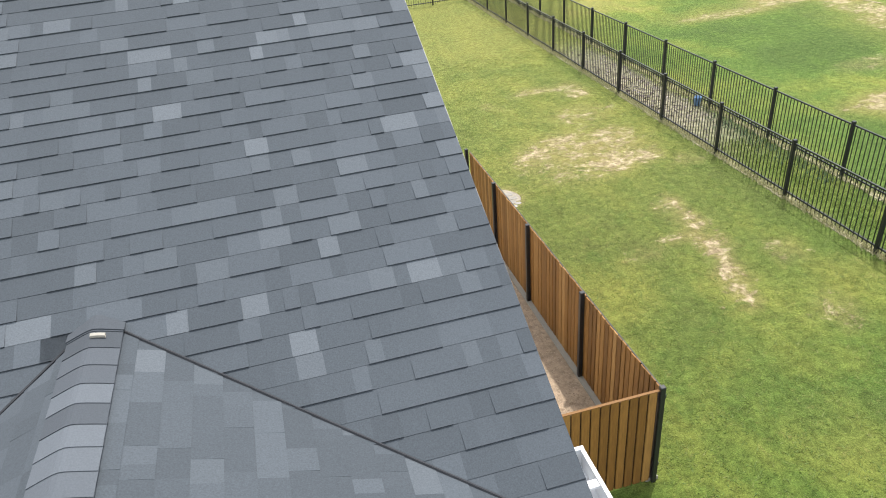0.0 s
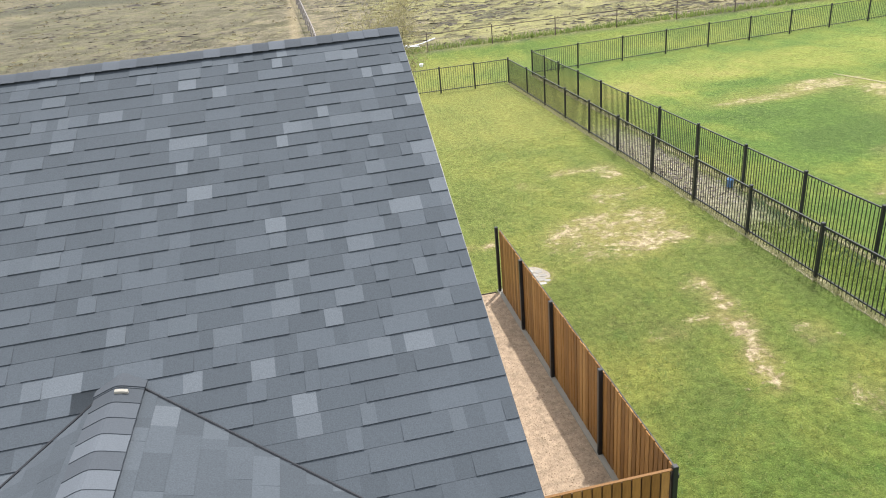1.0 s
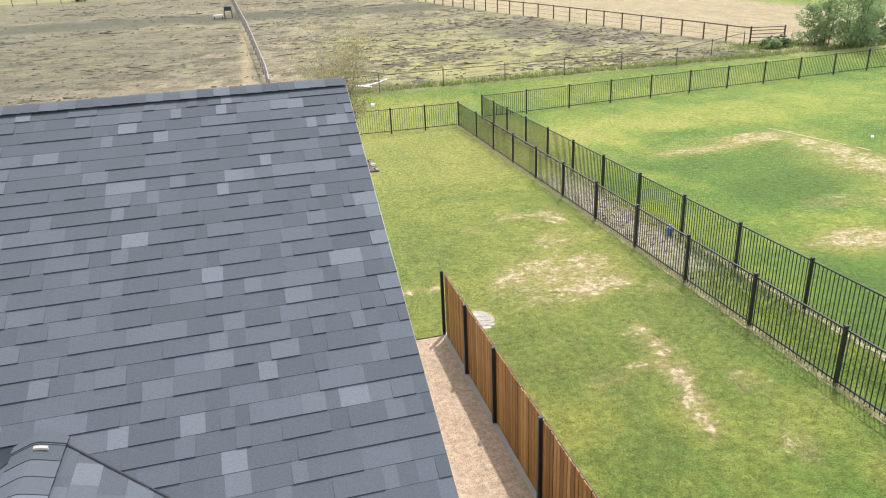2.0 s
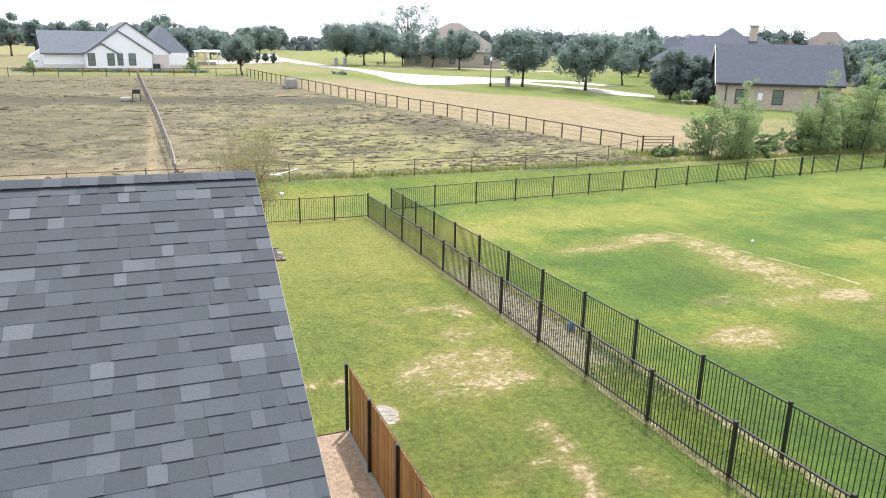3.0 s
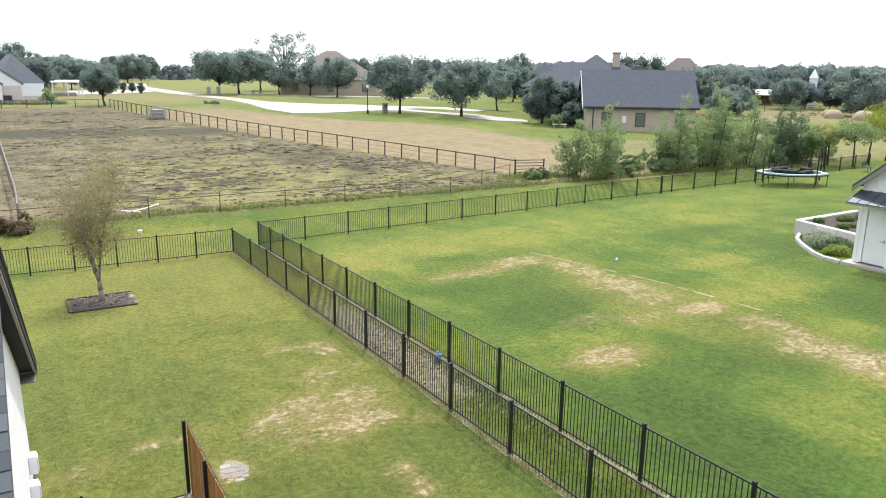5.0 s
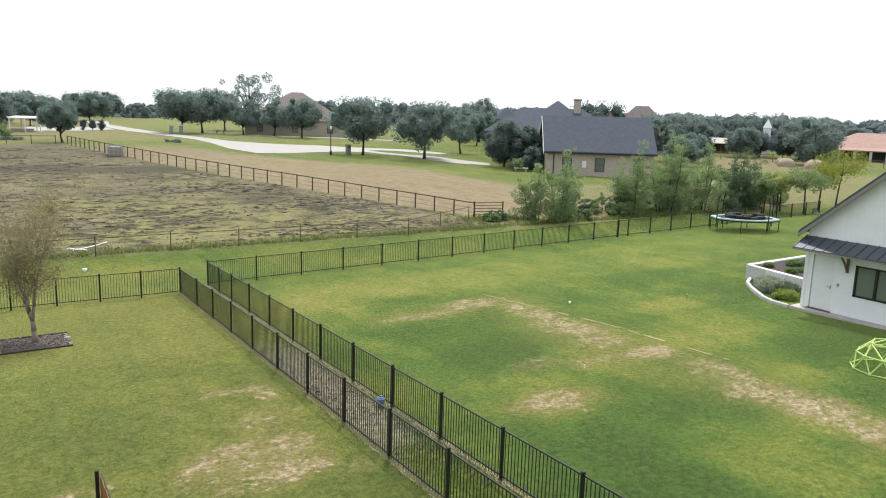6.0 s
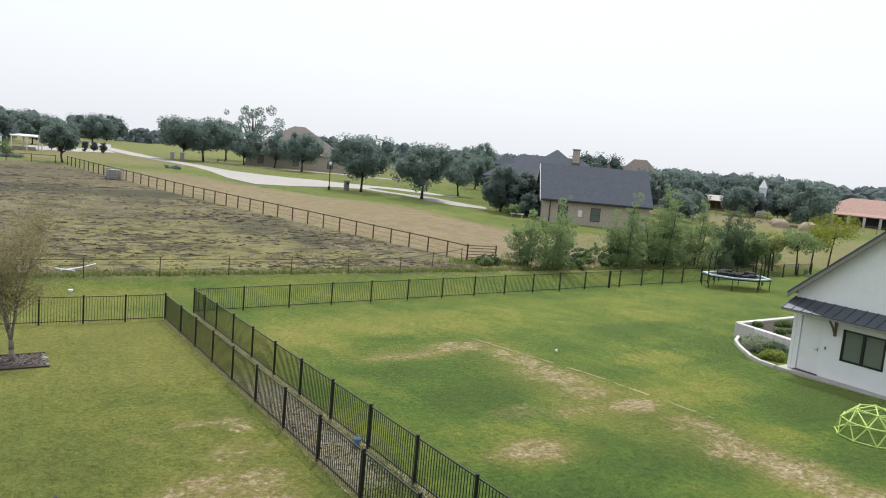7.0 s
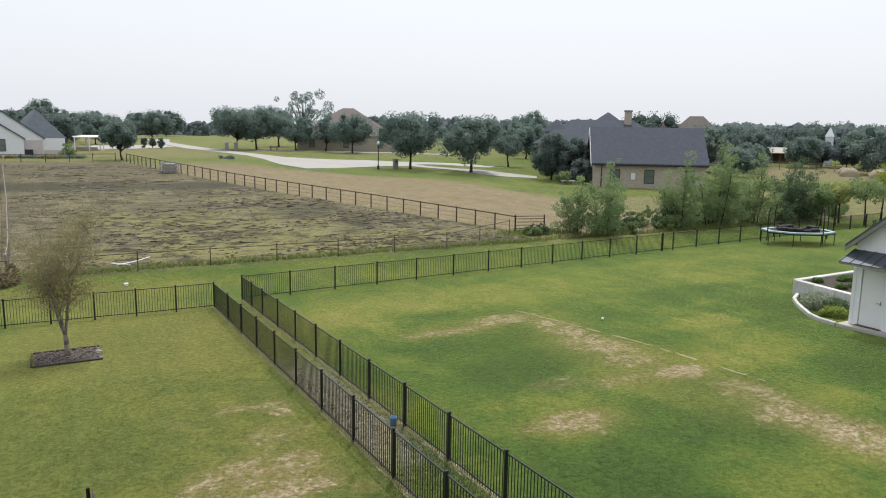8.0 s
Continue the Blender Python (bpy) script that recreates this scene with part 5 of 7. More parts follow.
# ---- the next yard: white outbuilding, planter, climbing dome, trampoline ----
def build_outbuilding():
    x0, yl, zb = 31.52, 16.87, -0.03
    span = 9.4
    yr, zt, pitch = yl - span, 3.28, 0.86
    s = thing("outbuilding", "white gabled outbuilding with a dark metal awning", "building", pose(0, 0, 0))
    apex_y, apex_z = (yl + yr) / 2, zt + pitch * span / 2
    prof = [(yl, zb), (yr, zb), (yr, zt), (apex_y, apex_z), (yl, zt)]
    # front wall with openings for door and window
    door, win = (16.54, 15.60, 0.0, 2.29), (14.76, 13.10, 0.84, 2.12)
    w = Mesh()
    for a, c, lo, hi in ((yl, door[0], zb, zt), (door[0], door[1], door[3], zt), (door[1], win[0], zb, zt), (win[0], win[1], zb, win[2]), (win[0], win[1], win[3], zt), (win[1], yr, zb, zt)):
        part("front_wall", Mesh().box((x0, c, lo), (x0 + 0.2, a, hi)), SIDING, s, "white board siding")
    w.add([(x, y, z) for x in (x0, x0 + 0.2) for y, z in ((yl, zt), (yr, zt), (apex_y, apex_z))], [(0, 2, 1), (3, 4, 5), (0, 1, 4, 3), (1, 2, 5, 4), (2, 0, 3, 5)])
    part("gable_wall", w, SIDING, s, "white board-and-batten gable")
    for y in (yl - 0.2, yr):
        part("side_wall", Mesh().box((x0 + 0.2, y, zb), (x0 + 11, y + 0.2, zt)), SIDING, s)
    part("rear_wall", Mesh().add([(x, y, z) for x in (x0 + 10.8, x0 + 11) for y, z in prof], [(0, 1, 2, 3, 4), (9, 8, 7, 6, 5)] + [(i, i + 5, (i + 1) % 5 + 5, (i + 1) % 5) for i in range(5)]), SIDING, s)
    y = yl - 0.15
    while y > yr + 0.1:
        top = min(zt + pitch * (yl - y), zt + pitch * (y - yr)) - 0.12
        lo = 3.05
        if top > lo:
            part("batten", Mesh().box((x0 - 0.009, y - 0.02, lo), (x0, y + 0.02, top)), SIDING, s)
        y -= 0.41
    for ya, za, yb, zb2 in ((yl + 0.22, zt - pitch * 0.22, apex_y, apex_z), (apex_y, apex_z, yr - 0.22, zt - pitch * 0.22)):
        part("roof", Mesh().slab([(x0 - 0.45, ya, za + 0.14), (x0 - 0.45, yb, zb2 + 0.14), (x0 + 11.4, yb, zb2 + 0.14), (x0 + 11.4, ya, za + 0.14)], 0.10), DARKROOF, s)
        part("barge_board", Mesh().add([(x, y, z + d) for y, z in ((ya, za), (yb, zb2)) for x, d in ((x0 - 0.45, -0.14), (x0 - 0.41, -0.14), (x0 - 0.41, 0.035), (x0 - 0.45, 0.035))], [(0, 1, 2, 3), (7, 6, 5, 4), (0, 4, 5, 1), (1, 5, 6, 2), (2, 6, 7, 3), (3, 7, 4, 0)]), FASCIA, s)
        part("eave_soffit", Mesh().slab([(x0 - 0.40, ya, za + 0.03), (x0 - 0.40, yb, zb2 + 0.03), (x0, yb, zb2 + 0.03), (x0, ya, za + 0.03)], 0.02), FASCIA, s)
    # awning
    az, ad, drop = 3.02, 0.95, 0.42
    aw = part("awning", Mesh().slab([(x0, yl + 0.08, az), (x0 - ad, yl + 0.08, az - drop), (x0 - ad, yr - 0.08, az - drop), (x0, yr - 0.08, az)], 0.05), SEAM, s, "dark standing-seam metal awning")
    y = yl + 0.06
    while y > yr - 0.07:
        part("seam", Mesh().add([(x, yy, z) for x, z in ((x0, az), (x0 - ad, az - drop)) for yy in (y - 0.014, y + 0.014)] + [(x, yy, z + 0.03) for x, z in ((x0, az), (x0 - ad, az - drop)) for yy in (y - 0.014, y + 0.014)], [(4, 5, 7, 6), (0, 4, 6, 2), (1, 3, 7, 5), (2, 6, 7, 3), (0, 1, 5, 4)]), SEAM, aw)
        y -= 0.42
    part("awning_trim", Mesh().box((x0 - ad - 0.03, yr - 0.08, az - drop - 0.10), (x0 - ad + 0.01, yl + 0.08, az - drop - 0.045)), FASCIA, s)
    for y in (15.08, 12.3, 10.0, 8.2):
        part("bracket", Mesh().box((x0 - 0.07, y - 0.05, 1.75), (x0, y + 0.05, 2.55)).box((x0 - 0.75, y - 0.05, 2.46), (x0 - 0.07, y + 0.05, 2.55)).path([(x0 - 0.06, y, 1.82), (x0 - 0.26, y, 2.12), (x0 - 0.62, y, 2.48)], [0.045] * 3, 6), TIMBER, s, "timber awning bracket")
    d = part("door", Mesh().cbox((x0 + 0.05, door[1] + 0.02, door[2]), (x0 + 0.10, door[0] - 0.02, door[3] - 0.02), 0.004), WHITE, s, "plain white flush door")
    part("door_handle", Mesh().tube((x0 + 0.05, door[1] + 0.12, 1.02), (x0 - 0.02, door[1] + 0.12, 1.02), 0.014).tube((x0 - 0.02, door[1] + 0.12, 1.02), (x0 - 0.02, door[1] + 0.25, 1.02), 0.012).box((x0 + 0.04, door[1] + 0.10, 0.94), (x0 + 0.05, door[1] + 0.14, 1.10)), GALV, d)
    part("door_sill", Mesh().box((x0 - 0.12, door[1] - 0.05, zb), (x0 + 0.1, door[0] + 0.05, door[2] - 0.004)), RUST, s)
    part("corner_trim", Mesh().box((x0 - 0.02, yl - 0.12, zb), (x0, yl + 0.02, 2.6)), WHITE, s)
    part("wall_light", Mesh().cbox((x0 - 0.06, 15.36, 1.12), (x0 - 0.001, 15.42, 1.24), 0.01), GALV, s)
    # window
    wf = Mesh()
    for a, c, lo, hi in ((win[0], win[0] - 0.07, win[2], win[3]), (win[1] + 0.07, win[1], win[2], win[3]), (win[0], win[1], win[2], win[2] + 0.07), (win[0], win[1], win[3] - 0.07, win[3]), ((win[0] + win[1]) / 2 + 0.05, (win[0] + win[1]) / 2 - 0.05, win[2] + 0.072, win[3] - 0.072)):
        wf.box((x0 - 0.03, min(a, c), lo), (x0 + 0.08, max(a, c), hi))
    window = part("window", wf, BLACK, s, "black-framed sliding window")
    mid = (win[0] + win[1]) / 2
    for a, c in ((win[0] - 0.072, mid + 0.052), (mid - 0.052, win[1] + 0.072)):
        part("pane", Mesh().box((x0 + 0.03, c, win[2] + 0.072), (x0 + 0.045, a, win[3] - 0.072)), GLASS, window)
    part("window_backing", Mesh().box((x0 + 0.15, win[1], win[2]), (x0 + 0.16, win[0], win[3])), GREYROOF, window)
    part("slab", Mesh().cbox((x0 - 0.45, yr - 0.3, -0.45), (x0 + 11.2, yl + 0.25, zb), 0.02), CONCRETE, s, "pale concrete slab")


build_outbuilding()


def build_planter():
    """The raised stone bed behind the outbuilding's corner, and the low kerb in front of it."""
    p = thing("planter", "raised bed with a white stone wall", "planter", pose(0, 0, 0))
    z = gz(36, 20) - 0.1
    tops = [(35.25, 22.0), (40.8, 22.2), (40.6, 18.4), (34.6, 18.4)]
    for k, (a, c) in enumerate(zip(tops, tops[1:] + tops[:1])):
        d = Vector((c[0] - a[0], c[1] - a[1], 0))
        m = Matrix.Translation((a[0], a[1], z)) @ Matrix.Rotation(math.atan2(d.y, d.x), 4, "Z")
        n = max(2, round(d.length / 1.1))
        for j in range(n):
            part("block", Mesh().cbox((j * d.length / n + 0.005, -0.15, 0), ((j + 1) * d.length / n - 0.005, 0.15, 0.80), 0.02, m), PALE_STONE, p)
    part("soil", Mesh().slab([(x, y, z + 0.70) for x, y in tops], 0.5), plain("bed_soil", (0.05, 0.042, 0.034), 0.95, vary=0.4, scale=4.0, bump=0.6), p)
    kerb = thing("bed_kerb", "curved white stone kerb round a flower bed", "kerb", pose(0, 0, 0))
    line = [(35.05, 21.7), (33.95, 21.1), (33.1, 20.3), (32.35, 19.45), (31.7, 18.7), (31.3, 17.95), (31.2, 17.2)]
    for a, c in zip(line, line[1:]):
        d = Vector((c[0] - a[0], c[1] - a[1], 0))
        m = Matrix.Translation((a[0], a[1], gz(*a) - 0.08)) @ Matrix.Rotation(math.atan2(d.y, d.x), 4, "Z")
        part("stone", Mesh().cbox((0.006, -0.08, 0), (d.length - 0.006, 0.08, 0.25), 0.025, m), PALE_STONE, kerb)
    rng = random.Random(17)
    for k in range(20):
        u = rng.random()
        x, y = 32.4 + 2.0 * u + rng.uniform(-0.2, 0.2), 17.5 + rng.uniform(0.0, 1.2) + 2.2 * u
        if x > 34.2:
            x -= 0.9
        r = rng.uniform(0.35, 0.6)
        leaf, label = (LEAF_GREY, "low grey-leaved shrub in the flower bed") if y > 19.0 else (LEAF_MID, "low dark green shrub in the flower bed") if x > 33.3 else (LEAF_SPRING, "low yellow-green plant in the flower bed")
        r *= 0.75 if leaf is LEAF_SPRING else 1.0
        sh = thing("bed_plant", label, "plant", pose(x, y, gz(x, y) - 0.03), group="bed plants")
        stem = Mesh()
        for q in range(6):
            stem.tube((0, 0, 0), (r * 0.6 * math.cos(q), r * 0.6 * math.sin(q), r * 0.8), 0.012, 0.004, 5)
        part("stalk", stem, BARK, sh)
        b = Mesh()
        leaf_cloud(b, [(r * 0.5 * math.cos(q), r * 0.5 * math.sin(q), r * 0.5, r * 0.55) for q in range(6)] + [(0, 0, r * 0.7, r * 0.5)], 1000, 0.06, 40 + k)
        part("leaves", b, leaf, sh)
    for k in range(14):
        x, y, r = 35.7 + k * 0.36, 20.3 + rng.uniform(-1.4, 1.2), rng.uniform(0.18, 0.36)
        sh = thing("raised_bed_plant", "low dark green plant in the raised bed", "plant", pose(x, y, z + 0.68), group="raised bed plants")
        b = Mesh()
        leaf_cloud(b, [(r * 0.5 * math.cos(q), r * 0.5 * math.sin(q), r * 0.4, r * 0.5) for q in range(6)], 700, 0.06, 60 + k)
        part("leaves", b, LEAF_BED, sh)


build_planter()


def build_dome():
    """A geodesic climbing dome of straight tubes joined at hubs."""
    x, y, r = 26.1, 10.68, 1.02
    d = thing("climbing_dome", "lime-yellow geodesic climbing dome on the lawn", "climbing frame", pose(x, y, gz(x, y)))
    rows = [(0.0, 10, 1.0), (0.48, 10, 0.88), (0.83, 5, 0.56)]
    rings = []
    for k, (h, n, w) in enumerate(rows):
        off = math.pi / 10 * (k % 2)
        rings.append([Vector((r * w * math.cos(2 * math.pi * i / n + off), r * w * math.sin(2 * math.pi * i / n + off), 0.02 + r * h)) for i in range(n)])
    top = Vector((0, 0, r * 1.0 + 0.02))
    bars = []
    for ring in rings:
        bars += [(ring[i], ring[(i + 1) % len(ring)]) for i in range(len(ring))]
    for i in range(10):
        bars += [(rings[0][i], rings[1][i]), (rings[0][(i + 1) % 10], rings[1][i])]
    for i in range(5):
        bars += [(rings[2][i], top), (rings[2][i], rings[1][(2 * i) % 10]), (rings[2][i], rings[1][(2 * i + 9) % 10]), (rings[2][i], rings[1][(2 * i + 1) % 10])]
    for a, c in bars:
        part("tube", Mesh().tube(a, c, 0.022, n=7), LIME, d)
    for p in rings[0] + rings[1] + rings[2] + [top]:
        part("hub", Mesh().tube(p - Vector((0, 0, 0.02)), p + Vector((0, 0, 0.025)), 0.04, n=8), LIME, d)


build_dome()


def build_trampoline():
    x, y = 51.4, 33.5
    t = thing("trampoline", "round trampoline with a pale blue pad and black poles", "trampoline", pose(x, y, gz(x, y), 0, 0, -31))
    a, c, h, n = 2.6, 1.8, 0.98, 8
    ring = [Vector((a * math.cos(2 * math.pi * (i + 0.5) / n), c * math.sin(2 * math.pi * (i + 0.5) / n), h)) for i in range(n)]
    inner = [Vector((p.x * 0.87, p.y * 0.87, h + 0.02)) for p in ring]
    pad = Mesh().add([p + Vector((0, 0, 0.05)) for p in ring] + [p + Vector((0, 0, 0.03)) for p in inner] + [p - Vector((0, 0, 0.03)) for p in ring], [(i, (i + 1) % n, n + (i + 1) % n, n + i) for i in range(n)] + [(i, 2 * n + i, 2 * n + (i + 1) % n, (i + 1) % n) for i in range(n)])
    part("pad", pad, TEAL, t, "pale blue edge pad")
    part("mat", Mesh().slab(inner, 0.02), NET, t, "black jumping mat")
    rim = Mesh()
    for i in range(n):
        rim.tube(ring[i] - Vector((0, 0, 0.09)), ring[(i + 1) % n] - Vector((0, 0, 0.09)), 0.05)
    part("rim", rim, BLACK, t)
    for i in range(n):
        p = ring[i] * 0.98
        part("leg", Mesh().tube((p.x, p.y, -0.03), (p.x, p.y, h), 0.03), BLACK, t)
    for i in range(0, n, 2):
        p = ring[i] * 1.03
        part("pole", Mesh().path([(p.x, p.y, 0.3), (p.x, p.y, 2.2), (p.x * 0.95, p.y * 0.95, 2.75)], [0.045, 0.045, 0.04]), BLACK, t, "black padded net pole")
    net = Mesh()
    rng = random.Random(2)
    for i in range(14):
        q = 2 * math.pi * i / 14
        net.cbox((1.2 * math.cos(q) - 0.25, 0.9 * math.sin(q) - 0.22, h + 0.03), (1.2 * math.cos(q) + 0.25, 0.9 * math.sin(q) + 0.22, h + rng.uniform(0.15, 0.36)), 0.05)
    part("net", net, NET, t, "black net fallen in a heap")


build_trampoline()


def small_things():
    for x, y, r, skin, label in ((23.6, 22.7, 0.065, WHITE, "small white ball lying on the grass"), (29.3, 21.0, 0.045, CONCRETE, "small dull tan ball lying on the grass")):
        single("ball", Mesh().lathe([(0.02, 0), (r * 0.7, r * 0.3), (r, r), (r * 0.7, r * 1.7), (0.02, r * 2)], 14), skin, label, "ball", smooth=True, at=pose(x, y, gz(x, y)))
    x, y = 6.38, 40.0
    b = thing("valve_box", "small white capped pipe standing in the swale", "pipe", pose(x, y, gz(x, y)))
    part("pipe", Mesh().tube((0, 0, -0.1), (0, 0, 0.07), 0.10, n=14), WHITE, b)
    part("cap", Mesh().lathe([(0.115, 0.07), (0.125, 0.09), (0.115, 0.13), (0.02, 0.15)], 14), WHITE, b)
    p = Mesh().path([(6.2, 43.4, gz(6.2, 43.4) + 0.07), (7.2, 44.0, gz(7.2, 44.0) + 0.06), (8.1, 44.6, gz(8.1, 44.6) + 0.14)], [0.032] * 3, 9)
    single("plastic_pipe", p, WHITE, "white plastic pipe lying in the pasture", "pipe")
    single("plastic_pipe", Mesh().path([(6.0, 43.9, gz(6, 43.9) + 0.06), (6.9, 43.3, gz(6.9, 43.3) + 0.07)], [0.05] * 2, 9), WHITE, "short white plastic pipe lying in the pasture", "pipe")
    b = Mesh()
    rng = random.Random(6)
    y = 26.1
    while y > 14.2:
        step = rng.uniform(0.2, 0.7)
        if rng.random() < (0.9 if y > 19 else 0.62):
            x0, x1 = (float(np.interp(q, [14.0, 19.4, 26.2], [22.7, 22.5, 21.4])) for q in (y, y - step))
            e0, e1 = rng.uniform(0.012, 0.08), rng.uniform(0.012, 0.08)
            b.slab([(x0 - e0, y, gz(x0, y) + 0.012), (x1 - e1, y - step, gz(x1, y - step) + 0.012), (x1 + e0, y - step, gz(x1, y - step) + 0.012), (x0 + e1, y, gz(x0, y) + 0.012)], 0.03)
        y -= step
    single("dry_trench", b, plain("dry_straw", (0.245, 0.215, 0.118), 0.95, vary=0.35, scale=3.0), "narrow line of dry straw across the lawn", "trench", kind="structure")


small_things()


def build_bench(x, y):
    """A low slatted bench, far down the yard."""
    b = thing("garden_bench", "low dark green garden bench on the lawn", "bench", pose(x, y, gz(x, y), 0, 0, 20))
    for k in range(4):
        part("slat", Mesh().cbox((-0.7, -0.22 + 0.115 * k, 0.40), (0.7, -0.125 + 0.115 * k, 0.44), 0.006), PATINA, b)
    for k in range(3):
        part("back_slat", Mesh().cbox((-0.7, 0.24, 0.52 + 0.13 * k), (0.7, 0.27, 0.62 + 0.13 * k), 0.006), PATINA, b)
    for x0 in (-0.6, 0.6):
        for y0, h in ((-0.2, 0.4), (0.26, 0.9)):
            part("leg", Mesh().cbox((x0 - 0.025, y0 - 0.025, -0.02), (x0 + 0.025, y0 + 0.025 - (0.05 if h > 0.5 else 0), h), 0.004), PATINA, b)


build_bench(64.07, 35.11)
stone_seat = thing("stone_bench", "pale stone bench in front of the evergreens", "bench", pose(60.3, 71.9, gz(60.3, 71.9), 0, 0, -35))
part("slab", Mesh().cbox((-0.9, -0.25, 0.38), (0.9, 0.25, 0.5), 0.02), PALE_STONE, stone_seat)
for px_ in (-0.65, 0.65):
    part("support", Mesh().cbox((px_ - 0.1, -0.2, -0.05), (px_ + 0.1, 0.2, 0.385), 0.01), STONE, stone_seat)


# ---- pasture fences, gate, feeder ----
def along(line, step):
    """Points at even steps along a plan line."""
    out, left = [line[0]], step
    for (x0, y0), (x1, y1) in zip(line, line[1:]):
        length, at = math.hypot(x1 - x0, y1 - y0), left
        while at <= length:
            out.append((x0 + (x1 - x0) * at / length, y0 + (y1 - y0) * at / length))
            at += step
        left = at - length
    return out


def pipe_fence(line, step, height, rails, label, mat=RUST, radius=0.05):
    f = thing("pipe_fence", label, "fence", pose(*line[0], 0), group="pasture fences")
    o = Vector((*line[0], 0))
    pts = along(line, step)
    post = Mesh().tube((0, 0, -0.2), (0, 0, height), radius, n=8).data("post", mat)
    for x, y in pts:
        part("post", post, mat, f, at=Matrix.Translation(Vector((x, y, gz(x, y))) - o))
    for h in rails:
        for (x0, y0), (x1, y1) in zip(pts, pts[1:]):
            part("rail", Mesh().tube(Vector((x0, y0, gz(x0, y0) + h)) - o, Vector((x1, y1, gz(x1, y1) + h)) - o, radius * (0.8 if h > height - 0.2 else 0.16), n=6), mat, f)
    return f


pipe_fence(PIPE_LINE, 1.9, 1.24, (1.17, 0.75, 0.4), "rusty pipe fence between pasture and mown strip", RUST, 0.06)
pipe_fence([(0.95, 42.6), (0.95, 46.0), (0.2, 64.0), (-0.9, 86.0), (-2.0, 113.0)], 2.4, 1.22, (1.17, 0.85, 0.5), "weathered grey pipe fence dividing the pasture", GREYRAIL, 0.055)
pipe_fence([(-60.0, 112.0), (-20.0, 113.5), (13.0, 116.0)], 3.0, 1.2, (1.1, 0.6), "rusty pipe fence at the far side of the pasture")
pipe_fence([(-24.0 + 3.9 * k, 42.2) for k in range(14)] + [(34.5, 45.6)], 3.9, 1.12, (1.0, 0.7, 0.4), "thin wire fence on steel posts beside the swale", RUST, 0.03)
pipe_fence([(62.0, 44.0), (75.0, 47.0), (95.0, 66.0), (130.0, 90.0)], 2.8, 1.25, (1.15, 0.7), "timber rail fence beyond the shrubs", TIMBER, 0.06)


def build_gate():
    g = thing("field_gate", "rusty five-bar pipe gate at the pasture corner", "gate", pose(34.85, 46.0, gz(35.5, 45.8)))
    end = Vector((2.3, -0.65, 0))
    for p in (Vector((0, 0, 0)), end):
        part("post", Mesh().tube(p + Vector((0, 0, -0.3)), p + Vector((0, 0, 1.3)), 0.06), RUST, g)
    for h in (0.25, 0.5, 0.75, 1.0, 1.2):
        part("bar", Mesh().tube(Vector((0.05, -0.015, h)), end + Vector((-0.05, 0.015, h)), 0.028), RUST, g)


build_gate()


def build_feeder():
    f = thing("feeder", "dark cattle feeder box on legs in the pasture", "feeder", pose(-1.6, 80.0, gz(-1.6, 80.0)))
    part("bin", Mesh().cbox((-0.36, -0.32, 0.75), (0.36, 0.32, 1.2), 0.06), RUBBER, f)
    for x in (-0.36, 0.36):
        for y in (-0.3, 0.3):
            part("leg", Mesh().tube((x, y, -0.05), (x, y, 0.75), 0.05), RUST, f)
    part("trough", Mesh().cbox((-1.5, -0.3, 0.2), (-0.5, 0.3, 0.42), 0.04), CONCRETE, f)
    for x in (-1.4, -0.6):
        part("trough_leg", Mesh().box((x - 0.04, -0.25, -0.05), (x + 0.04, 0.25, 0.21)), RUST, f)
    b = thing("bale_ring", "grey steel hay ring with a round bale beside the fence", "feeder", pose(16.2, 93.5, gz(16.2, 93.5)))
    part("bale", Mesh().lathe([(0.3, 0), (0.78, 0.02), (0.8, 0.6), (0.78, 1.1), (0.3, 1.15)], 18), plain("old_hay", (0.30, 0.28, 0.24), 0.95, vary=0.3, scale=6.0, bump=0.6), b)
    for h in (0.3, 0.75, 1.25):
        part("hoop", Mesh().ring(1.05, h, 0.035), GALV, b)
    for i in range(8):
        q = 2 * math.pi * i / 8
        part("upright", Mesh().tube((1.05 * math.cos(q), 1.05 * math.sin(q), -0.03), (1.05 * math.cos(q), 1.05 * math.sin(q), 1.25), 0.03), GALV, b)


build_feeder()


def build_lamp_and_mailbox():
    l = thing("street_lamp", "black street lamp with a white globe", "lamp post", pose(44.5, 95.0, gz(44.5, 95.0)))
    part("post", Mesh().lathe([(0.16, -0.1), (0.16, 0.5), (0.07, 0.6), (0.06, 3.4), (0.10, 3.5)], 12), BLACK, l)
    part("globe", Mesh().lathe([(0.08, 3.5), (0.16, 3.6), (0.18, 3.75), (0.12, 3.92), (0.03, 4.0)], 14), WHITE, l)
    m = thing("mailbox", "pale brick mailbox pillar by the road", "mailbox", pose(47.2, 95.0, gz(47.2, 95.0)))
    part("pillar", Mesh().cbox((-0.3, -0.3, -0.1), (0.3, 0.3, 1.35), 0.03).cbox((-0.36, -0.36, 1.35), (0.36, 0.36, 1.48), 0.03), STONE, m)
    part("box", Mesh().cbox((-0.12, -0.36, 0.95), (0.12, -0.28, 1.2), 0.01), BLACK, m)


build_lamp_and_mailbox()


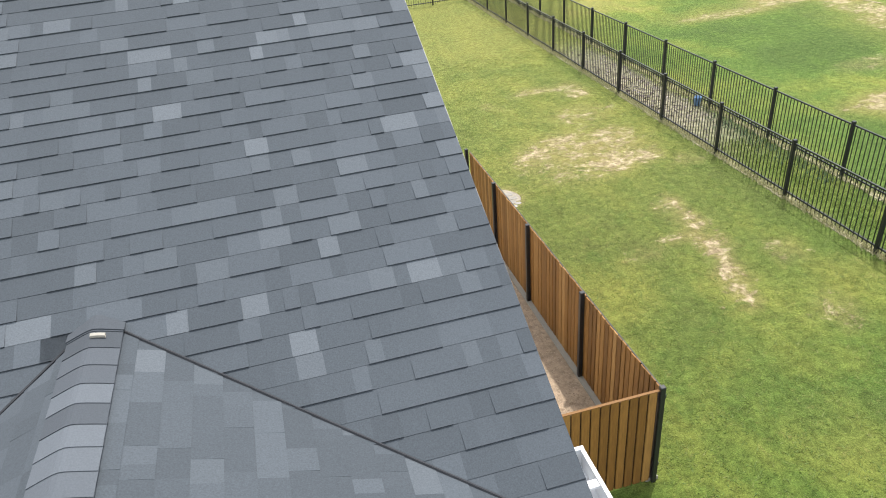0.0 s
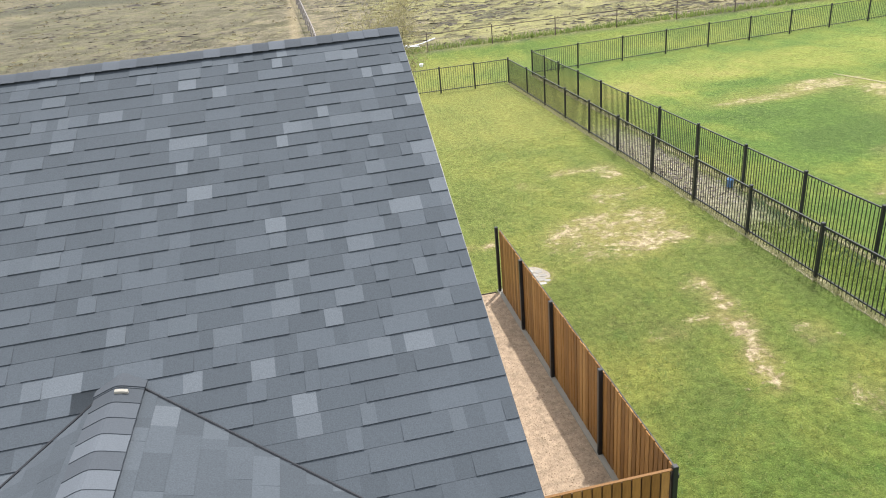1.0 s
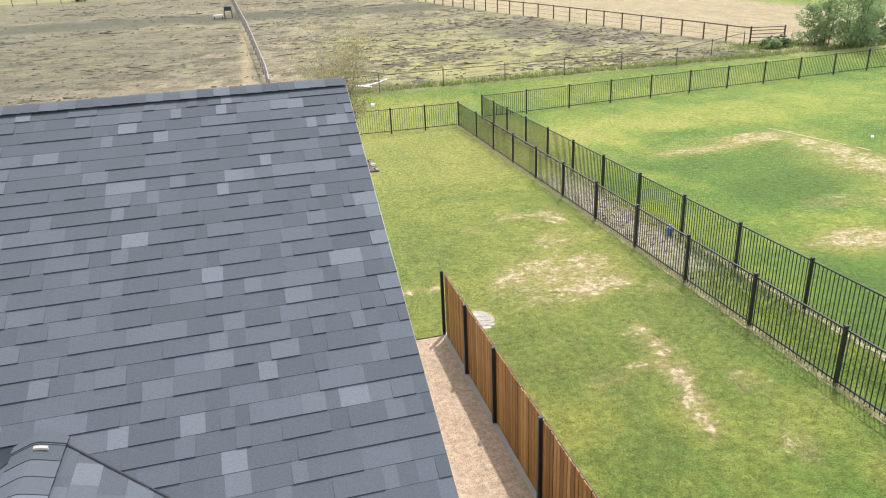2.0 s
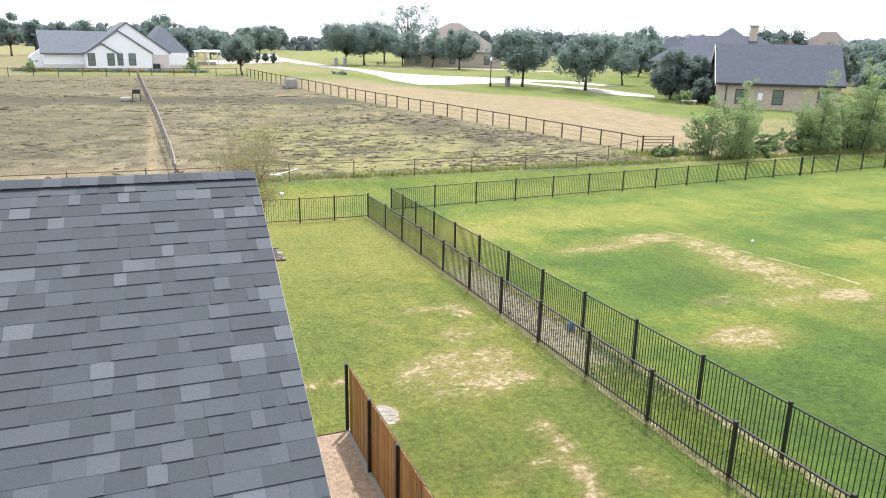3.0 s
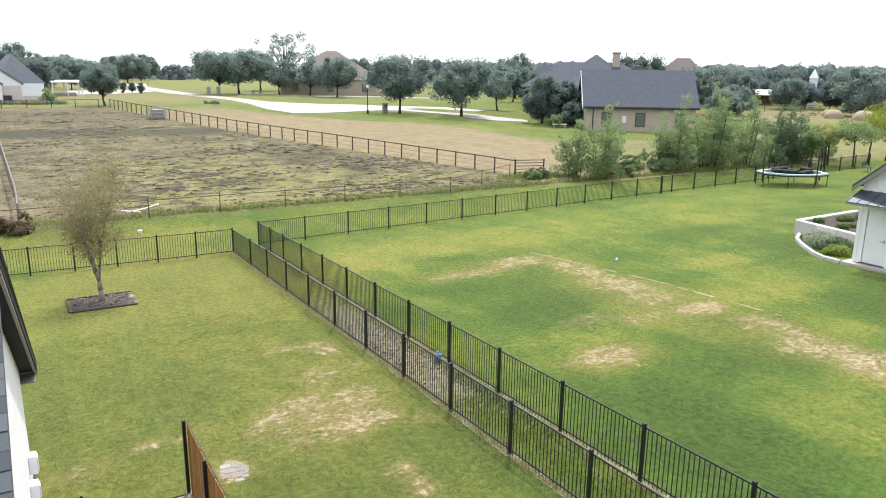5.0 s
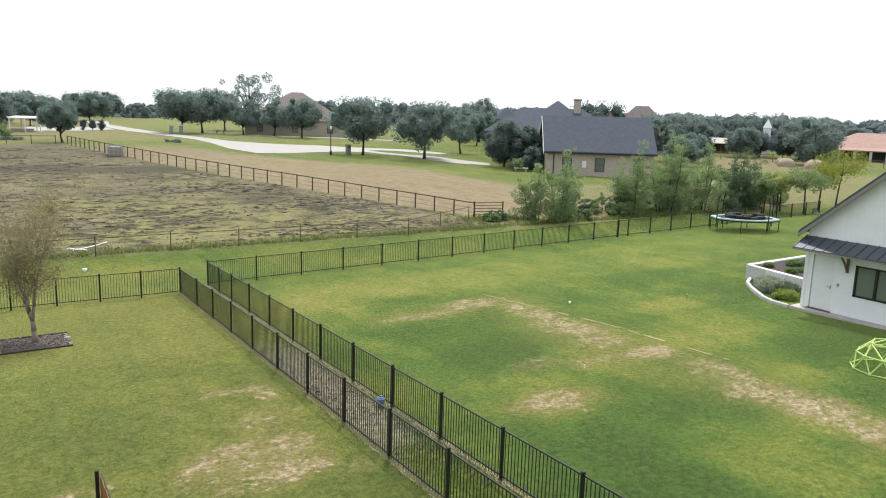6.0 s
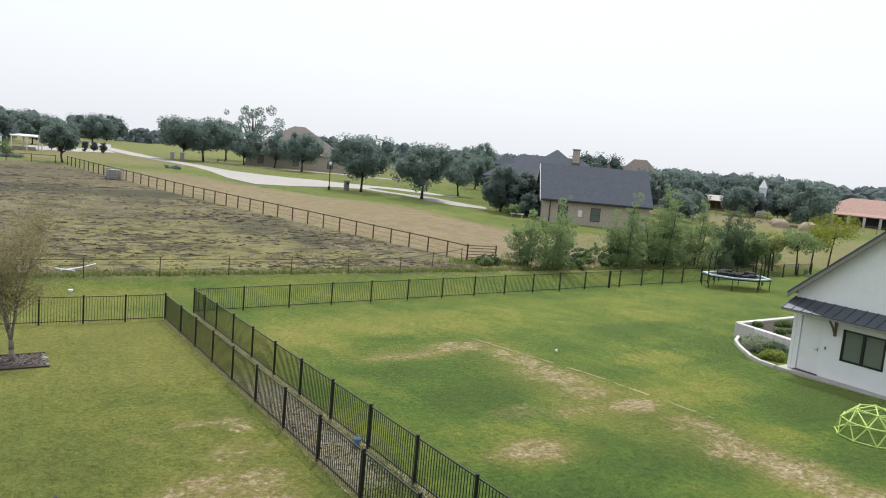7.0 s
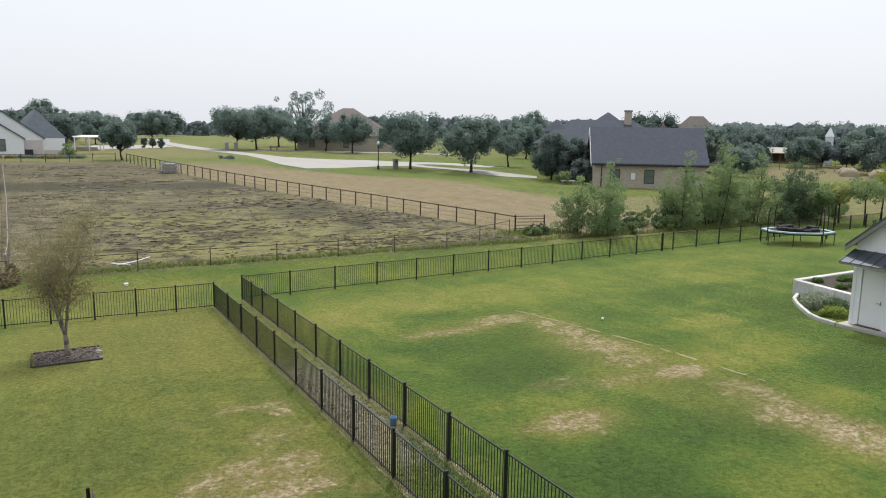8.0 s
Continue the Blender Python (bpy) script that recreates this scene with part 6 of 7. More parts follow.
# ---- houses beyond ----
def hip_roof(b, x0, y0, x1, y1, z, h, over=0.5):
    """A hipped roof over a plan, with its ridge along the longer side."""
    x0, y0, x1, y1 = x0 - over, y0 - over, x1 + over, y1 + over
    if x1 - x0 >= y1 - y0:
        r = (y1 - y0) / 2
        ridge = [(x0 + r, (y0 + y1) / 2, z + h), (x1 - r, (y0 + y1) / 2, z + h)]
        f = [(0, 1, 5, 4), (1, 2, 5), (2, 3, 4, 5), (3, 0, 4)]
    else:
        r = (x1 - x0) / 2
        ridge = [((x0 + x1) / 2, y0 + r, z + h), ((x0 + x1) / 2, y1 - r, z + h)]
        f = [(0, 1, 4), (1, 2, 5, 4), (2, 3, 5), (3, 0, 4, 5)]
    return b.add([(x0, y0, z), (x1, y0, z), (x1, y1, z), (x0, y1, z)] + ridge, f + [(3, 2, 1, 0)])


def gable(b, x0, x1, y0, y1, z, h, over=0.3):
    """A gabled roof with its ridge along y."""
    c = (x0 + x1) / 2
    k = h / (c - x0)
    v = [(x0 - over, y0 - over, z - k * over), (c, y0 - over, z + h), (x1 + over, y0 - over, z - k * over), (x0 - over, y1, z - k * over), (c, y1, z + h), (x1 + over, y1, z - k * over)]
    low = [(x, y, q - 0.22) for x, y, q in v]
    return b.add(v + low, [(0, 1, 4, 3), (1, 2, 5, 4), (6, 9, 10, 7), (7, 10, 11, 8), (0, 6, 7, 1), (1, 7, 8, 2), (0, 3, 9, 6), (2, 8, 11, 5), (3, 4, 10, 9), (4, 5, 11, 10)])


def far_window(parent, x, y, z, w, h, mat=BLACK):
    """A framed window on a wall that faces -y."""
    f = Mesh().box((x - w / 2 - 0.08, y - 0.05, z - 0.08), (x - w / 2, y + 0.02, z + h + 0.08)).box((x + w / 2, y - 0.05, z - 0.08), (x + w / 2 + 0.08, y + 0.02, z + h + 0.08))
    f.box((x - w / 2, y - 0.05, z - 0.08), (x + w / 2, y + 0.02, z)).box((x - w / 2, y - 0.05, z + h), (x + w / 2, y + 0.02, z + h + 0.08)).box((x - w / 2, y - 0.04, z + h / 2 - 0.03), (x + w / 2, y + 0.02, z + h / 2 + 0.03))
    win = part("window", f, mat, parent)
    part("pane", Mesh().box((x - w / 2, y - 0.02, z), (x + w / 2, y - 0.012, z + h)), GLASS, win)


def white_farmhouse():
    x, y = -5.0, 131.0
    h = thing("farmhouse", "white farmhouse with steep front gables and a dark grey roof", "house", pose(x, y, gz(x, y) - 0.15, 0, 0, 10))
    part("wall", Mesh().box((-10.6, 0, -1), (11.0, 11, 2.9)), SIDING, h, "white painted walls")
    part("plinth", Mesh().box((-10.66, -0.06, -1), (11.06, -0.003, 1.0)), PALE_STONE, h, "pale stone plinth")
    part("roof", Mesh().add([(x, y, z) for x in (-11.0, 1.0) for y, z in ((-0.5, 2.7), (5.0, 6.1), (10.5, 2.7), (10.5, 2.5), (5.0, 5.9), (-0.5, 2.5))], [(0, 1, 2, 3, 4, 5)[::-1], (6, 7, 8, 9, 10, 11)] + [(i, (i + 1) % 6, (i + 1) % 6 + 6, i + 6) for i in range(6)]), GREYROOF, h, "dark grey shingled roof")
    part("gable_end", Mesh().add([(x, y, z) for x in (-10.6, -10.4) for y, z in ((0, 2.9), (10, 2.9), (5.0, 5.85))], [(0, 2, 1), (3, 4, 5), (0, 1, 4, 3), (1, 2, 5, 4), (2, 0, 3, 5)]), SIDING, h)
    part("annex", Mesh().add([(x, y, z) for y in (3.0, 7.0) for x, z in ((-12.4, -1), (-10.62, -1), (-10.62, 3.3), (-12.4, 2.0))], [(0, 1, 2, 3), (7, 6, 5, 4), (0, 4, 5, 1), (1, 5, 6, 2), (2, 6, 7, 3), (3, 7, 4, 0)]), SIDING, h, "white lean-to")
    part("roof", hip_roof(Mesh(), 4.6, 0.5, 10.8, 11, 2.9, 4.4), GREYROOF, h)
    for x0, x1, yy, hh, z in ((-4.7, 7.6, -1.6, 4.5, 3.0), (-4.9, 4.7, -2.6, 3.3, 2.95), (-4.95, -0.6, -3.4, 1.4, 2.9)):
        c = (x0 + x1) / 2
        part("gable_wall", Mesh().add([(px, py, pz) for py in (yy, yy + 0.3) for px, pz in ((x0, -1), (x1, -1), (x1, z), (c, z + hh - 0.05), (x0, z))], [(0, 1, 2, 3, 4), (9, 8, 7, 6, 5)] + [(i, i + 5, (i + 1) % 5 + 5, (i + 1) % 5) for i in range(5)]), SIDING, h)
        part("gable_side", Mesh().box((x0, yy + 0.3, -1), (x0 + 0.25, 0, z)).box((x1 - 0.25, yy + 0.3, -1), (x1, 0, z)), SIDING, h)
        part("gable_roof", gable(Mesh(), x0, x1, yy, 6.0, z + 0.1, hh, 0.22), GREYROOF, h, "dark shingled gable roof")
    for wx, wy in ((-4.25, -3.4), (-1.5, -3.4), (-0.15, -2.6), (1.75, -2.6)):
        far_window(h, wx, wy, 1.0, 0.9, 1.7)
    part("brick_panel", Mesh().box((4.8, -1.66, -0.8), (7.5, -1.603, 2.6)), plain("pinkish_painted_brick", (0.58, 0.53, 0.51), 0.9, vary=0.12, scale=1.2), h, "pinkish painted brick panel")
    ac = thing("condenser_unit", "dark air-conditioning unit beside the farmhouse", "air conditioner", Matrix.Translation((-5.0, 131.0, gz(-5.0, 131.0) - 0.15)) @ Matrix.Rotation(radians(10), 4, "Z") @ pose(5.4, -2.3, 0.15))
    part("casing", Mesh().cbox((-0.5, -0.45, -0.2), (0.5, 0.45, 1.05), 0.05), RUBBER, ac)
    part("grille", Mesh().lathe([(0.4, 1.05), (0.4, 1.09), (0.1, 1.1)], 14), GALV, ac)


white_farmhouse()


def farmhouse_garden():
    """What stands about the farmhouse: a low hedge, a white shelter, a gate pillar by the road."""
    for k in range(9):
        x, y = -18.0 + 3.1 * k, 125.6 - 0.28 * k
        h = thing("low_hedge", "low brown-green hedge in front of the farmhouse", "hedge", pose(x, y, gz(x, y)), "farmhouse hedges")
        b = Mesh()
        leaf_cloud(b, [(-1.3 + 0.37 * q, 0.1 * math.sin(3 * q + k), 0.28, 0.36) for q in range(8)], 700, 0.12, 500 + k, 0.8)
        part("foliage", b, LEAF_THIN if k % 2 else LEAF_OAK_HAZY, h)
        part("stalk", Mesh().tube((-1.2, 0, 0.12), (1.2, 0, 0.2), 0.03, 0.02, 5), DARKBARK, h)
    x, y = 9.8, 149.0
    s = thing("garden_shelter", "white open-sided garden shelter beside the farmhouse", "shelter", pose(x, y, gz(x, y), 0, 0, 8))
    part("roof", Mesh().slab([(-2.6, -1.6, 2.5), (2.6, -1.6, 2.5), (2.6, 1.6, 2.75), (-2.6, 1.6, 2.75)], 0.16), WHITE, s)
    for px in (-2.4, 0.0, 2.4):
        for py in (-1.4, 1.4):
            part("post", Mesh().cbox((px - 0.09, py - 0.09, -0.1), (px + 0.09, py + 0.09, 2.36 if py < 0 else 2.58), 0.01), WHITE, s)
    part("bench", Mesh().cbox((-1.8, 0.5, -0.05), (1.8, 1.0, 0.55), 0.03), CONCRETE, s)
    for x, y, h in ((36.2, 146.6, 1.7), (34.9, 149.2, 1.5)):
        g = thing("gate_pillar", "pale pinkish stone pillar beside the road", "pillar", pose(x, y, gz(x, y)), "gate pillars")
        part("shaft", Mesh().cbox((-0.32, -0.32, -0.1), (0.32, 0.32, h), 0.03), STONE, g)
        part("cap", Mesh().cbox((-0.4, -0.4, h), (0.4, 0.4, h + 0.14), 0.03), PALE_STONE, g)


farmhouse_garden()


def brick_house():
    p0, p1 = Vector((62.2, 69.38, 0)), Vector((73.1, 61.75, 0))
    d = p1 - p0
    h = thing("brick_house", "tan brick house with a steep dark slate roof", "house", Matrix.Translation((p0.x, p0.y, 0.35)) @ Matrix.Rotation(math.atan2(d.y, d.x), 4, "Z"))
    w, dep, z, r = d.length, 8.6, 3.8, 3.95
    prof = [(0, -0.6), (dep, -0.6), (dep, z), (dep / 2, z + r - 0.2), (0, z)]
    for x in (0.0, w - 0.3):
        part("gable_wall", Mesh().add([(xx, y, q) for xx in (x, x + 0.3) for y, q in prof], [(0, 1, 2, 3, 4)[::-1], (5, 6, 7, 8, 9)] + [(i, (i + 1) % 5, (i + 1) % 5 + 5, i + 5) for i in range(5)]), TANBRICK, h)
    part("front_wall", Mesh().box((0.3, 0, -0.6), (w - 0.3, 0.3, z)), TANBRICK, h, "tan brick wall")
    part("back_wall", Mesh().box((0.3, dep - 0.3, -0.6), (w - 0.3, dep, z)), TANBRICK, h)
    for y0, y1 in ((-0.5, dep / 2), (dep + 0.5, dep / 2)):
        e = z - r * 0.5 / (dep / 2)
        part("roof", Mesh().slab([(-0.35, y0, e + 0.1), (w + 0.35, y0, e + 0.1), (w + 0.35, y1, z + r + 0.1), (-0.35, y1, z + r + 0.1)], 0.18), DARKROOF, h)
        part("barge_board", Mesh().slab([(-0.42, y0, e - 0.02), (-0.36, y0, e - 0.02), (-0.36, y1, z + r - 0.02), (-0.42, y1, z + r - 0.02)], 0.3), WHITE, h, "cream barge board")
    part("gutter", Mesh().box((-0.3, -0.62, z - 0.62), (w + 0.3, -0.5, z - 0.48)), BLACK, h)
    part("downspout", Mesh().box((0.9, -0.1, -0.5), (1.0, -0.004, z - 0.3)), BLACK, h)
    far_window(h, 6.7, 0, 1.1, 1.05, 1.55, RUST)
    far_window(h, 11.5, 0, 1.1, 1.05, 1.55, RUST)
    far_window(h, 2.6, 0, 1.1, 1.05, 1.55, RUST)
    part("meter_box", Mesh().cbox((4.5, -0.15, 1.5), (5.0, -0.003, 2.3), 0.02), WHITE, h)
    # the wing behind
    wing = Mesh().box((-4, dep, -0.6), (w + 2, dep + 14, z))
    part("wing_wall", wing, TANBRICK, h)
    part("wing_roof", hip_roof(Mesh(), -4, dep, w + 2, dep + 14, z, 3.2), DARKROOF, h)


brick_house()


def hipped_house(x, y, turn, w, d, wall_h, roof_h, wall_mat, roof_mat, label, peaks=()):
    h = thing("hipped_house", label, "house", pose(x, y, gz(x, y) - 0.2, 0, 0, turn))
    part("wall", Mesh().box((-w / 2, 0, -1), (w / 2, d, wall_h)), wall_mat, h)
    part("roof", hip_roof(Mesh(), -w / 2, 0, w / 2, d, wall_h, roof_h), roof_mat, h)
    for px, pw, ph in peaks:
        part("bay", Mesh().box((px - pw / 2, -1.5, -1), (px + pw / 2, 0, wall_h)), wall_mat, h)
        part("bay_roof", hip_roof(Mesh(), px - pw / 2, -1.5, px + pw / 2, d * 0.7, wall_h, ph), roof_mat, h)
    for k in range(3):
        far_window(h, -w * 0.35 + k * w * 0.35, -0.004 if not peaks else -0.004, 0.9, 1.1, 1.6)
    return h


hipped_house(60.2, 148.6, -24, 21.0, 18.6, 3.4, 6.1, TANBRICK, BROWNROOF, "tan brick house with a tall brown hipped roof", ())
def rear_house():
    """The long slate-roofed house behind the brick one: a level ridge, a cross gable and a chimney."""
    h = thing("slate_house", "long brick house with a dark slate roof, cross gable and chimney", "house", pose(84.9, 92.3, gz(84.9, 92.3) - 0.2, 0, 0, -42))
    part("wall", Mesh().box((-12.0, 0, -1), (9.0, 11, 4.0)), TANBRICK, h)
    part("roof", hip_roof(Mesh(), -12.4, 0, 9.0, 11, 4.0, 4.1), DARKROOF, h, "dark slate hipped roof")
    part("cross_roof", hip_roof(Mesh(), -5.4, 2.6, 3.9, 11.6, 6.0, 3.4, 0.2), DARKROOF, h, "slate roof over the middle of the house")
    part("end_roof", hip_roof(Mesh(), -11.4, 2.8, -7.4, 8.0, 6.0, 2.1, 0.2), DARKROOF, h)
    stack = part("chimney", Mesh().cbox((2.0, 4.4, 4.0), (3.2, 5.4, 9.5), 0.04), TANBRICK, h, "tall tan brick chimney")
    part("cap", Mesh().cbox((1.9, 4.3, 9.5), (3.3, 5.5, 9.75), 0.03), STONE, stack)
    for k in range(4):
        far_window(h, -10.0 + k * 2.1, -0.004, 0.9, 1.1, 1.6)


rear_house()
hipped_house(110.4, 98.0, -48, 13.5, 11.0, 3.4, 5.9, TANBRICK, BROWNROOF, "brick house with a steep brown hipped roof", ((-6.0, 7.0, 4.6),))
hipped_house(128.0, 168.0, -36, 16.0, 11.0, 3.0, 4.6, SIDING, GREYROOF, "pale house with a grey hipped roof among trees", ())
villa = hipped_house(160.0, 76.0, -60, 24.0, 12.0, 3.0, 3.0, TANBRICK, TERRACOTTA, "stucco house with a low terracotta roof and a columned porch", ((6.0, 6.0, 2.4),))
part("porch_roof", Mesh().slab([(-9.5, 0, 3.1), (-9.5, -3.2, 2.5), (2.6, -3.2, 2.5), (2.6, 0, 3.1)], 0.2), TERRACOTTA, villa, "terracotta porch roof")
for px_ in (-9.2, -6.3, -3.4, -0.5, 2.3):
    part("column", Mesh().cbox((px_ - 0.25, -3.1, -0.6), (px_ + 0.25, -2.6, 2.45), 0.04), PALE_STONE, villa, "pale porch column")
# flat black panel on the wall that paints the deep shade under the porch
part("porch_shade_panel", Mesh().box((-9.0, -0.06, 0.1), (2.2, -0.003, 2.5)), RUBBER, villa, "black panel behind the columns, painted as the porch's shade")


def white_tower():
    """A slim white tower with a pointed roof, standing among trees across the dry field."""
    t = thing("white_tower", "slim white farm tower with a pointed roof", "tower", pose(140.5, 91.1, gz(140.5, 91.1), 0, 0, -56))
    part("shaft", Mesh().cbox((-0.75, 0, -0.3), (0.75, 1.5, 5.7), 0.03), SIDING, t)
    part("roof", hip_roof(Mesh(), -0.75, 0, 0.75, 1.5, 5.7, 1.9, 0.15), SIDING, t)
    part("louvre", Mesh().cbox((-0.3, -0.05, 3.6), (0.3, -0.004, 4.6), 0.01), GREYROOF, t, "dark louvred opening")


def far_shed(x, y, width, depth, height, label, roof):
    """A low open-sided shed with a sloping metal roof."""
    t = thing("shed", label, "shed", pose(x, y, gz(x, y), 0, 0, -56), group="sheds across the dry field")
    part("back_wall", Mesh().box((-width / 2, depth - 0.15, -0.3), (width / 2, depth, height)), TIMBER, t)
    part("roof", Mesh().slab([(-width / 2 - 0.3, -0.4, height + 0.1), (width / 2 + 0.3, -0.4, height + 0.1), (width / 2 + 0.3, depth + 0.3, height + 1.2), (-width / 2 - 0.3, depth + 0.3, height + 1.2)], 0.1), roof, t, "dull grey sheet roof")
    for k in range(4):
        px = -width / 2 + 0.1 + k * (width - 0.2) / 3
        part("post", Mesh().box((px - 0.09, 0, -0.3), (px + 0.09, 0.18, height + 0.15)), TIMBER, t)


def straw_mound(x, y, width, height, seed):
    """A rounded heap of straw with an uneven skin."""
    rng = random.Random(seed)
    n, rows, v = 22, 7, []
    for j in range(rows + 1):
        u = j / rows * math.pi / 2
        for i in range(n):
            a, w = 2 * math.pi * i / n, rng.uniform(0.93, 1.05)
            v.append((width / 2 * math.cos(u) ** 0.8 * math.cos(a) * w, width * 0.4 * math.cos(u) ** 0.8 * math.sin(a) * w, height * math.sin(u) * w - 0.05))
    f = [(j * n + i, j * n + (i + 1) % n, (j + 1) * n + (i + 1) % n, (j + 1) * n + i) for j in range(rows) for i in range(n)]
    single("straw_mound", Mesh().add(v, f), STRAW, "rounded tan mound of straw on the dry field", "straw mound", group="straw mounds", smooth=True, at=pose(x, y, gz(x, y)))


white_tower()
far_shed(135.1, 98.8, 4.6, 3.0, 2.0, "low open shed with a dull metal roof", CONCRETE)
far_shed(138.6, 93.6, 3.4, 3.0, 2.0, "low open shed with a dull sloping roof", CONCRETE)
build_tree(134.6, 88.4, 5.2, 6.0, "dark tree across the dry field", LEAF_FAR_HAZY, DARKBARK, 361, 0.1, 3000, 0.22, group="trees across the dry field")
build_tree(138.2, 85.6, 4.6, 5.5, "dark tree across the dry field", LEAF_FAR_HAZY, DARKBARK, 362, 0.1, 3000, 0.22, group="trees across the dry field")
straw_mound(118.4, 72.3, 3.4, 1.5, 71)
straw_mound(120.8, 68.6, 4.2, 1.6, 72)
straw_mound(122.8, 76.0, 2.6, 1.2, 73)


def barn():
    b = thing("barn", "small white metal barn far across the pasture", "barn", pose(-53, 250, gz(-53, 250)))
    part("wall", Mesh().box((-6, 0, -1), (6, 9, 3.9)), SIDING, b)
    part("roof", hip_roof(Mesh(), -6, 0, 6, 9, 3.9, 1.9), GALV, b)
    part("lean_to", Mesh().slab([(-6.5, 0, 3.0), (6.5, 0, 3.0), (6.5, -4, 2.3), (-6.5, -4, 2.3)], 0.12), SIDING, b)
    for x in (-6, -2, 2, 6):
        part("post", Mesh().box((x - 0.12, -3.9, -1), (x + 0.12, -3.66, 2.25)), WHITE, b)
    part("opening", Mesh().box((-4, -0.06, -0.2), (4, -0.004, 2.4)), RUST, b, "rust-coloured barn doors")


barn()


def picnic_table():
    t = thing("picnic_table", "dark picnic table under the oaks", "table", pose(45.7, 153.5, gz(45.7, 153.5)))
    part("tabletop", Mesh().cbox((-1, -0.4, 0.72), (1, 0.4, 0.78), 0.02), TIMBER, t)
    for y in (-0.75, 0.75):
        part("bench", Mesh().cbox((-1, y - 0.14, 0.42), (1, y + 0.14, 0.47), 0.02), TIMBER, t)
    for x in (-0.7, 0.7):
        part("leg", Mesh().tube((x, -0.7, -0.03), (x, 0.3, 0.73), 0.05).tube((x, 0.7, -0.03), (x, -0.3, 0.73), 0.05).tube((x, -0.8, 0.4), (x, 0.8, 0.4), 0.04), TIMBER, t)


picnic_table()

pipe_fence([(112.0, 88.0), (122.0, 82.0), (134.0, 74.0), (142.0, 64.0)], 3.2, 1.4, (1.35, 0.95, 0.55), "pale railed paddock fence across the dry field", TIMBER, 0.06)


# ---- trees and shrubs beyond ----
OAK, PLAIN_TREE = "dark green oak with a broad rounded crown", "green shade tree on the roadside lawn"
build_tree(13.0, 119.0, 6.4, 5.8, "small dark green tree at the pasture corner", LEAF_OAK_HAZY, DARKBARK, 1, 0.13, 5200, 0.19)
build_tree(37.5, 152.0, 8.6, 11.0, OAK, LEAF_OAK_HAZY, DARKBARK, 2, 0.2, 8000, 0.23, group="oaks by the road")
build_tree(42.0, 153.5, 8.8, 11.4, OAK, LEAF_OAK_HAZY, DARKBARK, 3, 0.2, 8000, 0.23, group="oaks by the road")
build_tree(60.0, 178.0, 15.0, 14.5, "tall open-crowned tree with gaps between its limbs", LEAF_OAK_HAZY, DARKBARK, 4, 0.22, 4600, 0.23, clumps=34, gap=0.12)
build_tree(52.0, 172.0, 9.5, 8.0, OAK, LEAF_OAK_HAZY, DARKBARK, 44, 0.15, 5000, 0.24, group="oaks by the road")
build_tree(49.0, 148.6, 7.4, 8.0, OAK, LEAF_OAK_HAZY, DARKBARK, 45, 0.14, 3600, 0.22, group="oaks by the road")
build_tree(54.6, 146.0, 7.6, 6.6, OAK, LEAF_OAK_HAZY, DARKBARK, 46, 0.14, 3000, 0.22, group="oaks by the road")
build_tree(57.6, 138.4, 8.0, 9.0, PLAIN_TREE, LEAF_OAK_HAZY, DARKBARK, 5, 0.2, 6500, 0.21, group="roadside trees")
build_tree(49.3, 94.5, 8.0, 9.6, PLAIN_TREE, LEAF_OAK_HAZY, DARKBARK, 6, 0.18, 9500, 0.18, group="roadside trees", clumps=34)
build_tree(55.6, 87.8, 8.8, 8.8, PLAIN_TREE, LEAF_OAK_HAZY, DARKBARK, 7, 0.17, 9500, 0.18, group="roadside trees", clumps=34)
build_tree(68.0, 97.0, 6.4, 5.8, PLAIN_TREE, LEAF_OAK_HAZY, DARKBARK, 8, 0.18, 4800, 0.18, group="roadside trees")
build_tree(96.0, 131.0, 9.8, 9.4, PLAIN_TREE, LEAF_OAK_HAZY, DARKBARK, 9, 0.16, 6000, 0.22, group="roadside trees")
build_tree(61.5, 77.0, 6.3, 5.6, "dense dark evergreen beside the brick house", LEAF_DARK_HAZY, DARKBARK, 10, 0.06, 7000, 0.17, group="evergreens")
build_tree(64.5, 76.5, 6.0, 5.4, "dense dark evergreen beside the brick house", LEAF_DARK_HAZY, DARKBARK, 11, 0.05, 7000, 0.17, group="evergreens")
build_tree(63.2, 72.3, 3.2, 3.6, "rounded dark evergreen bush by the brick wall", LEAF_DARK_HAZY, DARKBARK, 12, 0.05, 1800, 0.2, name="bush", category="bush", group="evergreens")
build_tree(60.3, 72.6, 1.6, 2.4, "rounded green bush by the brick wall", LEAF_SHRUB, DARKBARK, 13, 0.05, 900, 0.14, name="bush", category="bush")
